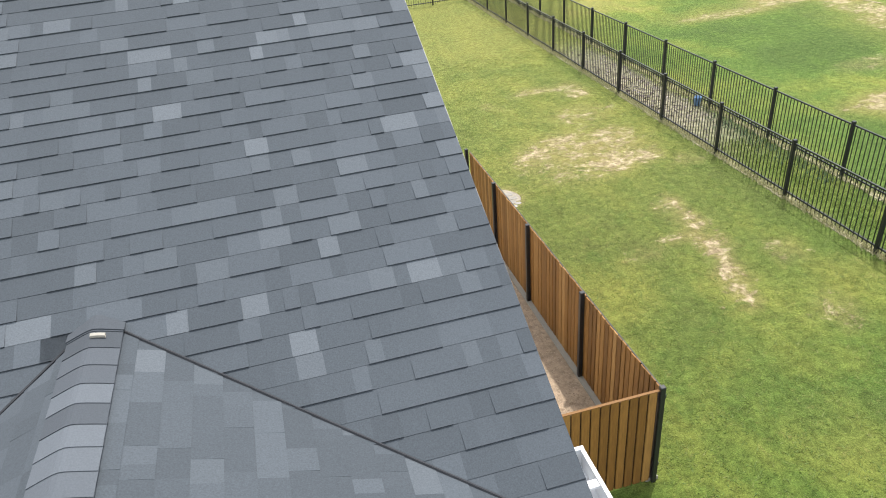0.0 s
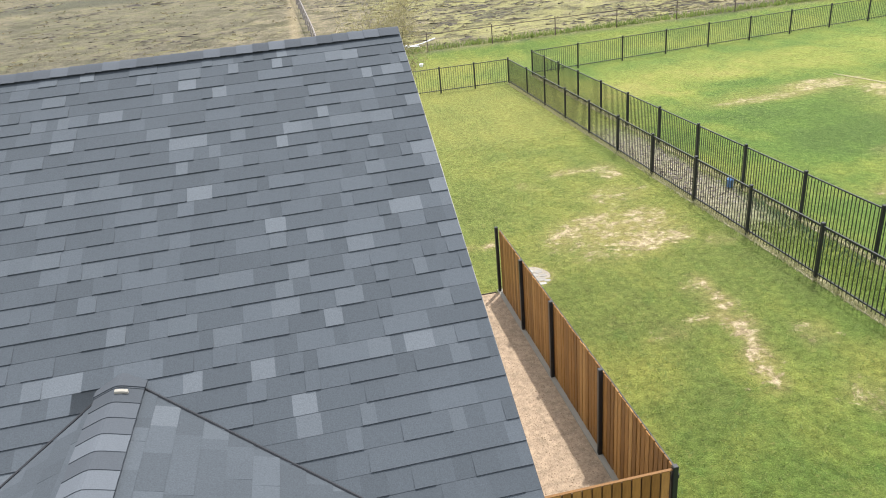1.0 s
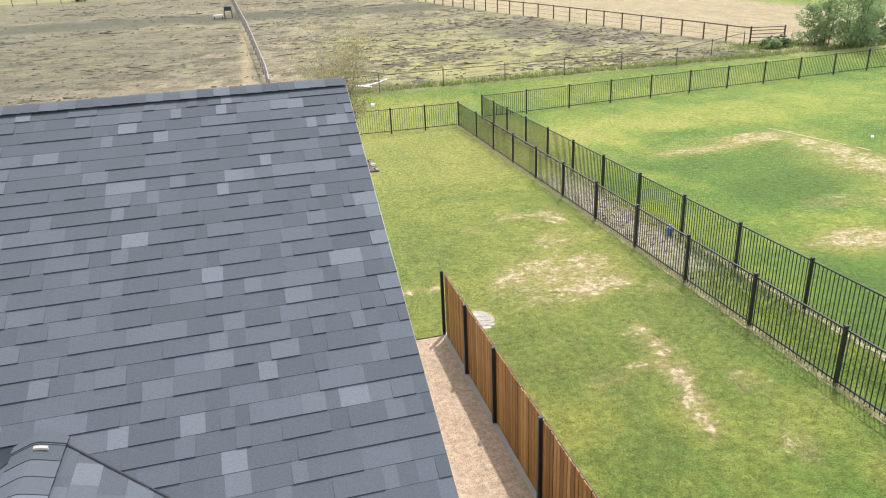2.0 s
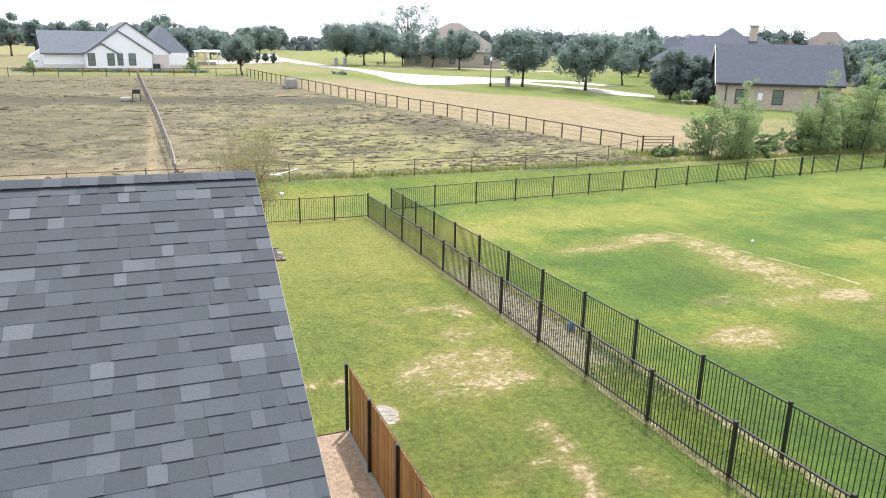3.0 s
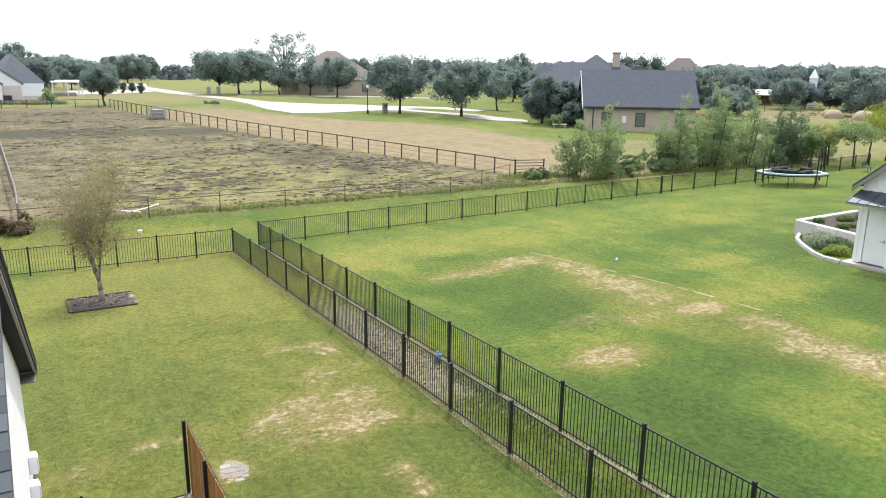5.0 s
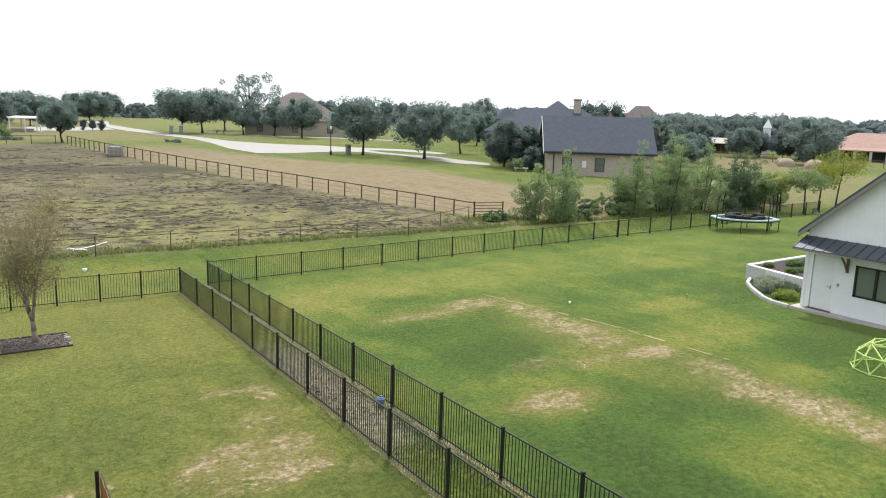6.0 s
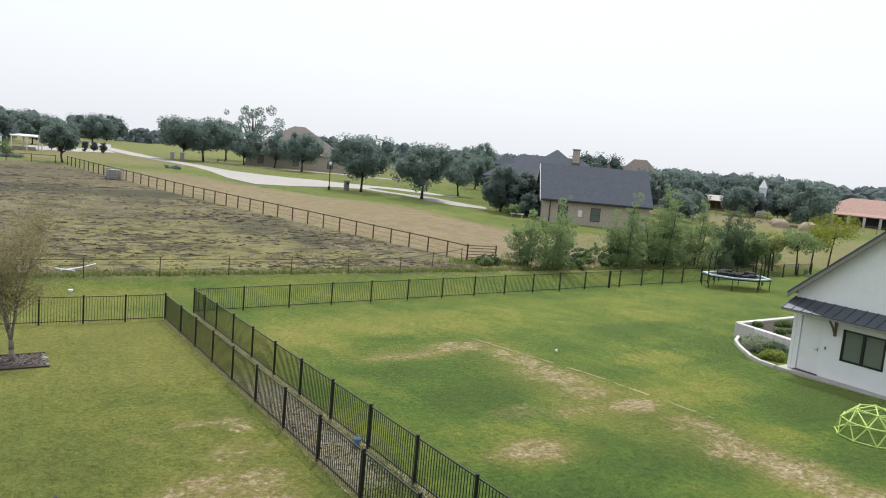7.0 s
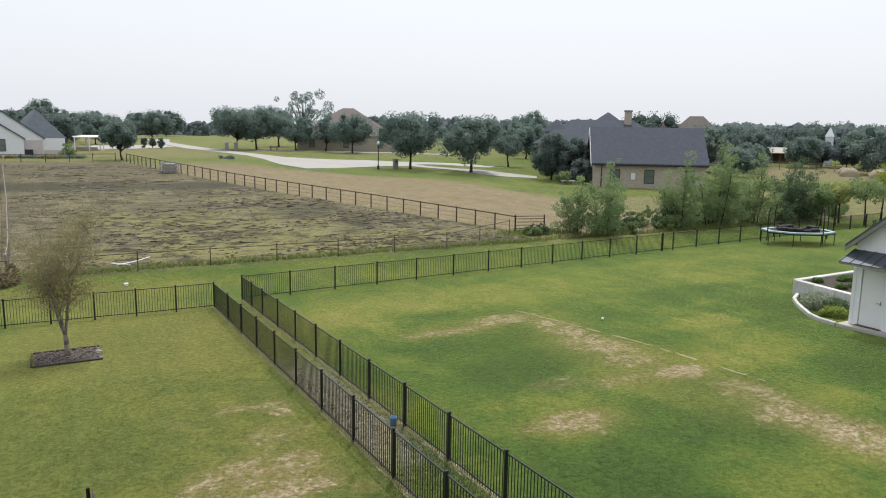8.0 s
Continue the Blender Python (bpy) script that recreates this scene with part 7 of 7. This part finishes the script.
for k, (x, y, h, w) in enumerate(((5.0, 150.0, 6.5, 8.0), (13.0, 185.0, 7.0, 8.0), (-75.0, 235.0, 7.0, 11.0), (44.0, 300.0, 10.0, 14.0), (22.0, 300.0, 8.0, 16.0), (86.0, 118.0, 7.0, 6.0), (80.0, 160.0, 8.5, 8.0), (112.0, 150.0, 8.0, 9.0), (108.0, 100.0, 6.5, 7.0), (118.0, 92.0, 6.5, 8.0), (128.0, 88.0, 6.0, 7.0), (127.0, 73.0, 8.5, 10.5), (138.0, 82.0, 7.5, 9.5), (146.0, 84.0, 8.5, 10.0), (135.0, 120.0, 7.5, 9.0), (150.0, 105.0, 7.5, 9.0), (104.0, 80.0, 5.0, 5.5), (96.0, 76.0, 4.5, 5.0), (106.0, 105.8, 9.6, 11.0), (97.0, 84.0, 7.6, 7.0), (120.0, 96.0, 8.0, 9.0), (66.0, 170.0, 9.0, 9.0), (33.0, 250.0, 9.0, 14.0))):
    build_tree(x, y, h, w, "dark green tree among the distant houses", LEAF_OAK_HAZY if k % 3 else LEAF_DARK_HAZY, DARKBARK, 100 + k, 0.10, 4600, 0.23, group="distant trees", clumps=34)
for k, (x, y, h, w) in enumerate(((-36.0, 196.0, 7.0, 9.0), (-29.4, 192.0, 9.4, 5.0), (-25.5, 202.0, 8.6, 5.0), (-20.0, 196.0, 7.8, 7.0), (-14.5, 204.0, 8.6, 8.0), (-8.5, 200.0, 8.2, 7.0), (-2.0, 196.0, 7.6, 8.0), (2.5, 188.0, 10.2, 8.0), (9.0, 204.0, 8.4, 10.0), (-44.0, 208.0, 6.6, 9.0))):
    build_tree(x, y, h, w, "dark green tree in the row behind the farmhouse", LEAF_OAK_HAZY if k % 3 else LEAF_DARK_HAZY, DARKBARK, 160 + k, 0.12, 4200, 0.24, group="trees behind the farmhouse", clumps=30)
for k in range(12):
    u = k / 11
    build_tree(126.0 + 84.0 * u, 109.0 + 16.0 * u + 4.0 * math.sin(5.1 * k), 6.6 + 1.5 * math.sin(2.3 * k) + 1.2 * u, 10.5 + 2.0 * math.sin(1.7 * k), "dense hedgerow tree beyond the dry field, leaves tinted blue as haze", LEAF_FAR_HAZY if k % 3 else LEAF_OAK_HAZY, DARKBARK, 400 + k, 0.05, 3600, 0.27, group="hedgerow trees", clumps=30)
for k, (x, y, h, w) in enumerate(((6.1, 127.0, 2.8, 2.2), (-16.7, 123.8, 1.9, 1.3), (-22.1, 115.6, 2.4, 1.6), (29.0, 121.5, 0.7, 3.2))):
    build_shrub(x, y, h, w, "small green sapling by the far pasture fence" if h > 1 else "low dark weed patch on the mown strip", LEAF_SHRUB if h > 1 else LEAF_OAK_HAZY, DARKBARK, 360 + k, "far saplings")
for k, (x, y) in enumerate(((20.9, 162.0), (22.4, 160.5), (23.8, 159.0), (17.0, 158.0), (14.5, 156.0))):
    build_tree(x, y, 2.4, 1.3, "small columnar evergreen near the farmhouse", LEAF_DARK_HAZY, DARKBARK, 200 + k, 0.05, 600, 0.16, name="cypress", category="shrub", group="cypresses", gap=0.4)
SHRUBS = (
    (39.0, 43.8, 4.6, 3.2, LEAF_SHRUB), (41.2, 43.4, 5.7, 3.8, LEAF_SHRUB), (43.0, 44.6, 3.6, 3.0, LEAF_SHRUB), (46.9, 45.4, 1.7, 2.6, LEAF_SHRUB), (45.0, 44.6, 1.4, 2.2, LEAF_MID), (50.0, 43.8, 6.3, 4.2, LEAF_SHRUB), (48.9, 44.8, 3.0, 2.6, LEAF_MID),
    (54.6, 43.8, 7.4, 5.2, LEAF_SHRUB), (56.6, 45.2, 6.6, 4.0, LEAF_SHRUB), (59.2, 43.8, 6.2, 4.6, LEAF_SHRUB), (53.0, 44.9, 2.4, 2.6, LEAF_MID), (63.2, 43.2, 5.4, 4.8, LEAF_MID), (65.0, 43.8, 5.8, 4.6, LEAF_MID), (67.0, 43.4, 4.4, 3.6, LEAF_MID), (36.4, 44.9, 0.8, 1.8, LEAF_MID), (35.3, 44.4, 0.7, 1.4, LEAF_SHRUB), (44.0, 43.4, 1.0, 2.0, LEAF_SHRUB), (47.6, 43.4, 1.1, 2.0, LEAF_SHRUB), (71.5, 44.0, 2.6, 3.4, LEAF_SHRUB),
)
for k, (x, y, h, w, leaf) in enumerate(SHRUBS):
    build_shrub(x, y, h, w, "light green wild shrub-tree behind the metal fence" if leaf is LEAF_SHRUB else "dark green wild shrub behind the metal fence", leaf, DARKBARK, 300 + k, "hedgerow shrubs")
for k, (x, y, h, w, leaf, label) in enumerate(((64.6, 40.6, 3.7, 2.4, LEAF_SHRUB, "small light green tree on a bare dark stem"), (66.2, 40.3, 3.9, 2.3, LEAF_PALE, "small pale yellow-green tree on a bare dark stem"), (68.0, 41.1, 4.0, 2.5, LEAF_PALE, "small pale yellow-green tree on a bare dark stem"), (68.3, 38.8, 4.5, 3.8, LEAF_SHRUB, "wide-crowned light green young tree"), (72.6, 39.9, 4.8, 3.6, LEAF_LIME, "yellow-green feathery young tree"), (77.0, 40.6, 6.2, 5.0, LEAF_LIME, "yellow-green feathery young tree"))):
    build_tree(x, y, h, w, label, leaf, DARKBARK, 340 + k, 0.5, 3400, 0.10, clumps=26, gap=0.24, trunk=0.075, group="young yard trees")
build_shrub(0.9, 41.6, 1.1, 1.2, "dead brown brush round the end of the pipe fence", LEAF_BRUSH, BARK, 351)
build_shrub(-0.4, 41.9, 0.6, 1.2, "dead brown brush beside the wire fence", LEAF_BRUSH, BARK, 352)


def far_woods():
    """The wooded skyline: crowns by the hundred, in uneven rows."""
    rng = np.random.default_rng(77)
    b, trunks, cl = Mesh(), Mesh(), []
    for _ in range(1500):
        a, d = math.radians(rng.uniform(-40, 78)), rng.uniform(330, 640)
        x, y = d * math.sin(a), d * math.cos(a)
        if y < 40:
            continue
        h = rng.uniform(6.0, 11.0) * (0.62 if 4 < math.degrees(a) < 21 else 1.0)
        z = gz(x, y)
        cl += [(x + rng.normal(0, 2), y + rng.normal(0, 2), z + h * u, h * 0.40 * (1.1 - 0.5 * u)) for u in (0.0, 0.15, 0.45, 0.75)]
        trunks.tube((x, y, z - 0.5), (x, y, z + h * 0.4), 0.35, 0.2, 5)
    near = len(cl)
    for _ in range(900):
        a, d = math.radians(rng.uniform(34, 76)), rng.uniform(205, 330)
        x, y = d * math.sin(a), d * math.cos(a)
        h, z = rng.uniform(5.0, 8.5), gz(d * math.sin(a), d * math.cos(a))
        cl += [(x + rng.normal(0, 1.5), y + rng.normal(0, 1.5), z + h * u, h * 0.40 * (1.1 - 0.5 * u)) for u in (0.0, 0.2, 0.5, 0.75)]
        trunks.tube((x, y, z - 0.5), (x, y, z + h * 0.4), 0.3, 0.15, 5)
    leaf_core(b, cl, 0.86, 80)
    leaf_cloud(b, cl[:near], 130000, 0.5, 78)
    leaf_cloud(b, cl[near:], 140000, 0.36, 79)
    tagged(new("far_woods", b.data("far_woods", LEAF_FAR_HAZY)), "dark wooded skyline in the distance", "woods", kind="stuff")
    tagged(new("far_trunks", trunks.data("far_trunks", DARKBARK)), "trunks of the distant woods", "woods", kind="stuff")


far_woods()


def pasture_grass():
    """Tufts and hummocks over the rough pasture, thinner with distance."""
    rng = np.random.default_rng(91)
    px, py = [p[0] for p in PIPE_LINE], [p[1] for p in PIPE_LINE]
    n = 3600
    y = 42.8 + 66 * rng.uniform(0, 1, n) ** 1.5
    x = rng.uniform(-34, 36, n)
    keep = (x < np.interp(y, py, px) - 0.4) & (np.sin(x * 0.55 + 2 * np.sin(y * 0.31)) + np.sin(y * 0.9 + x * 0.2) + rng.normal(0, 0.7, n) > -0.2) & (np.abs(y - 80.8) > 2.4)
    x, y = x[keep], y[keep]
    n = len(x)
    z = level(x, y) + 0.03 * np.sin(x * 0.9 + 1.3 * np.sin(y * 0.6)) * np.sin(y * 0.75 + 0.4) * ease(38, 46, y)
    a, h, w = rng.uniform(0, np.pi, n), rng.uniform(0.03, 0.11, n), rng.uniform(0.06, 0.22, n)
    c, s = np.cos(a) * w, np.sin(a) * w
    lx, ly = rng.normal(0, 0.06, n), rng.normal(0, 0.06, n)
    v = np.stack([np.stack([x - c, y - s, z - 0.02], 1), np.stack([x + c, y + s, z - 0.02], 1), np.stack([x + c * 0.7 + lx, y + s * 0.7 + ly, z + h], 1), np.stack([x - c * 0.5 + lx, y - s * 0.5 + ly, z + h * 0.8], 1)], 1).reshape(-1, 3)
    b = Mesh()
    b.v = [tuple(q) for q in v.tolist()]
    b.f = [(4 * i, 4 * i + 1, 4 * i + 2, 4 * i + 3) for i in range(n)]
    tagged(new("pasture_grass", b.data("pasture_grass", TUFT)), "coarse dry tufts over the pasture", "grass", kind="stuff")
    # dark clods and dead stubble heaps, long across the slope
    m = 15000
    y = 43.4 + 64 * rng.uniform(0, 1, m) ** 1.35
    x = rng.uniform(-34, 35, m)
    drift = np.sin(x * 0.33 + 1.8 * np.sin(y * 0.21)) + np.sin(y * 0.62 + 0.9 * np.sin(x * 0.19)) + rng.normal(0, 0.9, m)
    keep = (x < np.interp(y, py, px) - 0.5) & (drift > 0.75 - 1.1 * blob(x, y, 16, 52, 13, 10) + 0.7 * (x < 4.0) + 0.5 * ease(44.5, 43.4, y)) & (np.abs(x - np.interp(y, [42, 64, 113], [0.95, 0.2, -2.0])) > 0.7)
    x, y = x[keep], y[keep]
    m = len(x)
    z = level(x, y) + 0.03 * np.sin(x * 0.9 + 1.3 * np.sin(y * 0.6)) * np.sin(y * 0.75 + 0.4) * ease(38, 46, y)
    grow = 0.7 + 0.012 * (y - 43)
    ring = np.arange(7) * 2 * np.pi / 7
    a, wx, wy, h = rng.normal(0, 0.35, m), rng.gamma(2.2, 0.19, m) * grow + 0.10, rng.uniform(0.06, 0.17, m) * grow, rng.uniform(0.03, 0.09, m)
    jag = rng.uniform(0.55, 1.25, (m, 7))
    rx, ry = wx[:, None] * np.cos(ring) * jag, wy[:, None] * np.sin(ring) * jag
    ca, sa = np.cos(a)[:, None], np.sin(a)[:, None]
    rim = np.stack([x[:, None] + ca * rx - sa * ry, y[:, None] + sa * rx + ca * ry, np.repeat(z[:, None] - 0.02, 7, 1)], 2)
    top = np.stack([x + rng.normal(0, 0.3, m) * wx, y, z + h], 1)
    v = np.concatenate([rim, top[:, None]], 1).reshape(-1, 3)
    b = Mesh()
    b.v = [tuple(q) for q in v.tolist()]
    b.f = [(8 * i + k, 8 * i + (k + 1) % 7, 8 * i + 7) for i in range(m) for k in range(7)]
    tagged(new("pasture_clods", b.data("pasture_clods", CLOD)), "dark clods and dead stubble over the pasture", "clods", kind="stuff")
    # weeds along the wire fence and round the gate
    b = Mesh()
    m = 9000
    x, y = rng.uniform(-24, 62, m), 42.3 + np.abs(rng.normal(0, 0.45, m))
    x, y = np.concatenate([x, rng.normal(36.0, 1.6, 1500)]), np.concatenate([y, rng.normal(45.0, 0.7, 1500)])
    for px_, py_ in zip(x, y):
        z, q, hh = gz(px_, py_), rng.uniform(0, 6.28), rng.uniform(0.1, 0.32)
        b.add([(px_ - 0.03 * math.cos(q), py_ - 0.03 * math.sin(q), z), (px_ + 0.03 * math.cos(q), py_ + 0.03 * math.sin(q), z), (px_ + rng.normal(0, 0.08), py_ + rng.normal(0, 0.08), z + hh)], [(0, 1, 2)])
    tagged(new("swale_weeds", b.data("swale_weeds", BLADE)), "green weeds along the wire fence", "weeds", kind="stuff")


pasture_grass()


# ---- shingles, piece by piece ----
EXPOSURE = 0.1492
SLOPE = math.sqrt(1 + PITCH * PITCH)
WIDTHS = (0.09, 0.12, 0.15, 0.19, 0.24, 0.30)


def shingle_mesh(width, thick, length=EXPOSURE + 0.03):
    """A tapered tab: x across, -y down the slope to its butt at y = 0, with its face up."""
    t1 = 0.003
    g = 0.0
    v = [(0 + g, 0, -0.004), (width - g, 0, -0.004), (width - g, length, -0.004), (0 + g, length, -0.004), (0 + g, 0, thick), (width - g, 0, thick), (width - g, length, t1 * 0.2), (0 + g, length, t1 * 0.2)]
    return Mesh().add(v, [(4, 5, 6, 7), (0, 1, 5, 4), (1, 2, 6, 5), (3, 0, 4, 7)])


SHINGLES = {(w, t): shingle_mesh(w, t) for w in WIDTHS for t in (0.0105, 0.0042, 0.0045, 0.003)}
SHINGLE_DATA = {(*k, mat): m.data("shingle", mat) for k, m in SHINGLES.items() for mat in (SHINGLE, LIGHT_SHINGLE)}


def trimmed(mesh, point, out):
    """The mesh cut off along an upright plane."""
    bm = bmesh.new()
    me = mesh.data("cut", SHINGLE)
    bm.from_mesh(me)
    bmesh.ops.bisect_plane(bm, geom=bm.verts[:] + bm.edges[:] + bm.faces[:], plane_co=point, plane_no=out, clear_outer=True)
    done = Mesh().add([v.co[:] for v in bm.verts], [[v.index for v in f.verts] for f in bm.faces])
    bm.free()
    bpy.data.meshes.remove(me)
    return done


def lay_courses(parent, m_at, courses, span, singly, seed, cut=None, proud=(0.0105, 0.0042)):
    """Courses of tabs; m_at(u, d): the pose of a tab at u across and d down the slope; span(d): its limits; singly(k): whether course k is laid as parts."""
    rng = random.Random(seed)
    rest = {SHINGLE: Mesh(), LIGHT_SHINGLE: Mesh()}
    for k in range(courses):
        d = 0.082 + k * EXPOSURE
        lo, hi = span(d)
        if hi - lo < 0.05:
            continue
        u, high = lo - rng.uniform(0, 0.1), True
        while u < hi:
            w = rng.choice(WIDTHS)
            t = proud[0] if high else proud[1]
            high = rng.random() < 0.55
            mat = LIGHT_SHINGLE if rng.random() < (0.21 if w < 0.2 else 0.035) else SHINGLE
            if d < EXPOSURE:
                w = min(w, hi - u)
                piece, data = shingle_mesh(w, t, d - 0.004), None
            elif u + w > hi - 0.06:
                w_fit = hi - u
                if w_fit < 0.02:
                    break
                piece, data = shingle_mesh(w_fit, t), None
                w = w_fit
            else:
                piece, data = SHINGLES[(w, t)], SHINGLE_DATA[(w, t, mat)]
            m = m_at(u, d)
            if singly(k, u):
                part("shingle", data or piece, mat, parent, at=m)
            else:
                rest[mat].add([m @ Vector(p) for p in piece.v], piece.f)
            u += w
    for mat, tabs in rest.items():
        if tabs.v:
            tagged(part("shingles", trimmed(tabs, *cut) if cut else tabs, mat, parent), kind="stuff")


def front_at(u, d):
    y = RIDGE_Y - d / SLOPE
    m = Matrix.Rotation(math.atan(PITCH), 4, "X")
    return Matrix.Translation((u, y, front_z(y))) @ m


def lay_front():
    total = (RIDGE_Y - EAVE_Y) * SLOPE
    n = int(total / EXPOSURE) + 1

    def span(d):
        y = RIDGE_Y - d / SLOPE
        lo = -5.0 if y >= HIP.y - 0.1 else HIP.x + (HIP.y - y) * PITCH / HIP_R - 0.5
        return (lo, RAKE_X)

    lay_courses(main_roof, front_at, n, span, lambda k, u: 9 <= k <= 24 and u > -1.6, 40)

    def left(d):
        y = RIDGE_Y - d / SLOPE
        return (-5.0, HIP.x - (HIP.y - y) * PITCH / HIP_L + 0.4) if y < HIP.y - 0.1 else (0, 0)

    lay_courses(main_roof, front_at, n, left, lambda k, u: False, 41)


def lay_lower():
    s = math.sqrt(1 + HIP_R * HIP_R)
    turn = Matrix.Rotation(radians(90), 4, "Z") @ Matrix.Rotation(math.atan(HIP_R), 4, "X")

    def right_at(u, d):
        x = HIP.x + d / s
        return Matrix.Translation((x, u, HIP.z - HIP_R * (x - HIP.x))) @ turn

    def right_span(d):
        x = HIP.x + d / s
        return (-8.8, HIP.y - (x - HIP.x) * HIP_R / PITCH + 0.6)

    lay_courses(lower_roof, right_at, int((1.16 - HIP.x) * s / EXPOSURE) + 1, right_span, lambda k, u: False, 42, (HIP, Vector((HIP_R / PITCH, 1, 0))), (0.0045, 0.003))
    s2 = math.sqrt(1 + HIP_L * HIP_L)
    turn2 = Matrix.Rotation(radians(-90), 4, "Z") @ Matrix.Rotation(math.atan(HIP_L), 4, "X")

    def left_at(u, d):
        x = HIP.x - d / s2
        return Matrix.Translation((x, -u, HIP.z - HIP_L * (HIP.x - x))) @ turn2

    def left_span(d):
        x = HIP.x - d / s2
        return (-(HIP.y - (HIP.x - x) * HIP_L / PITCH) - 0.6, 8.8)

    lay_courses(lower_roof, left_at, 20, left_span, lambda k, u: False, 43, (HIP, Vector((-HIP_L / PITCH, 1, 0))), (0.0045, 0.003))


def cap_mesh(half, fall_a, fall_b, length):
    """A bent cap: the bend runs along y, soft at its crown; its near butt at y = 0 stands proud."""
    v, soft = [], 0.025
    across = [-1.0, -0.6, -0.35, -0.17, 0.0, 0.17, 0.35, 0.6, 1.0]
    for y, lift in ((0, 0.010), (length, 0.003)):
        for u in across:
            x = u * half
            v.append((x, y, lift - (math.sqrt(x * x + soft * soft) - soft) * (fall_a if x > 0 else fall_b) + 0.004))
    v += [(x, 0, z - 0.009) for x, _, z in v[:9]]
    return Mesh().add(v, [(i, i + 1, i + 10, i + 9) for i in range(8)] + [(18 + i, 19 + i, i + 1, i) for i in range(8)])


def lay_caps():
    cap = cap_mesh(0.15, HIP_R, HIP_L, 0.20).data("ridge_cap", CAP)
    y = HIP.y - 0.14
    while y > -8.7:
        part("ridge_cap", cap, CAP, lower_roof, at=pose(HIP.x, y, HIP.z + 0.013))
        y -= 0.147
    # the first cap is lifted off the slope where the two roofs meet
    part("ridge_cap", cap_mesh(0.155, HIP_R, HIP_L, 0.11).data("ridge_cap", CAP), CAP, lower_roof, at=pose(HIP.x, HIP.y - 0.13, HIP.z + 0.020))
    strip, bend = Mesh(), [(0.0, 0.0), (0.02, -0.002), (0.045, -0.007), (0.075, -0.016)]
    for (xa, za), (xb, zb) in zip(bend, bend[1:]):
        strip.add([(HIP.x + x, HIP.y + y, HIP.z + 0.044 + z + dz) for x, z in ((xa, za), (xb, zb)) for y, dz in ((-0.183, 0.0), (-0.205, -0.003), (-0.208, -0.016), (-0.186, -0.013))], [(0, 1, 5, 4), (1, 2, 6, 5), (2, 3, 7, 6), (3, 0, 4, 7)])
    part("flashing", strip, FASCIA, lower_roof, "bent dull grey flashing at the ridge end")
    top = cap_mesh(0.13, PITCH, BACK_PITCH, 0.19).data("ridge_cap", CAP)
    x = RAKE_X
    while x > -5.0:
        part("ridge_cap", top, CAP, main_roof, at=pose(x - 0.19, RIDGE_Y, RIDGE_Z + 0.007, 0, 0, -90))
        x -= 0.147
    # dark cut edge of the valley shingles
    for sx, sl in ((1, HIP_R), (-1, HIP_L)):
        pts = []
        for k in range(12):
            x = HIP.x + sx * k * 0.19
            pts.append((x, HIP.y - abs(x - HIP.x) * sl / PITCH, HIP.z - sl * abs(x - HIP.x) + 0.006))
        part("valley_edge", Mesh().path(pts, [0.009] * len(pts), 5), UNDERLAY, lower_roof)


lay_front()
lay_lower()
lay_caps()
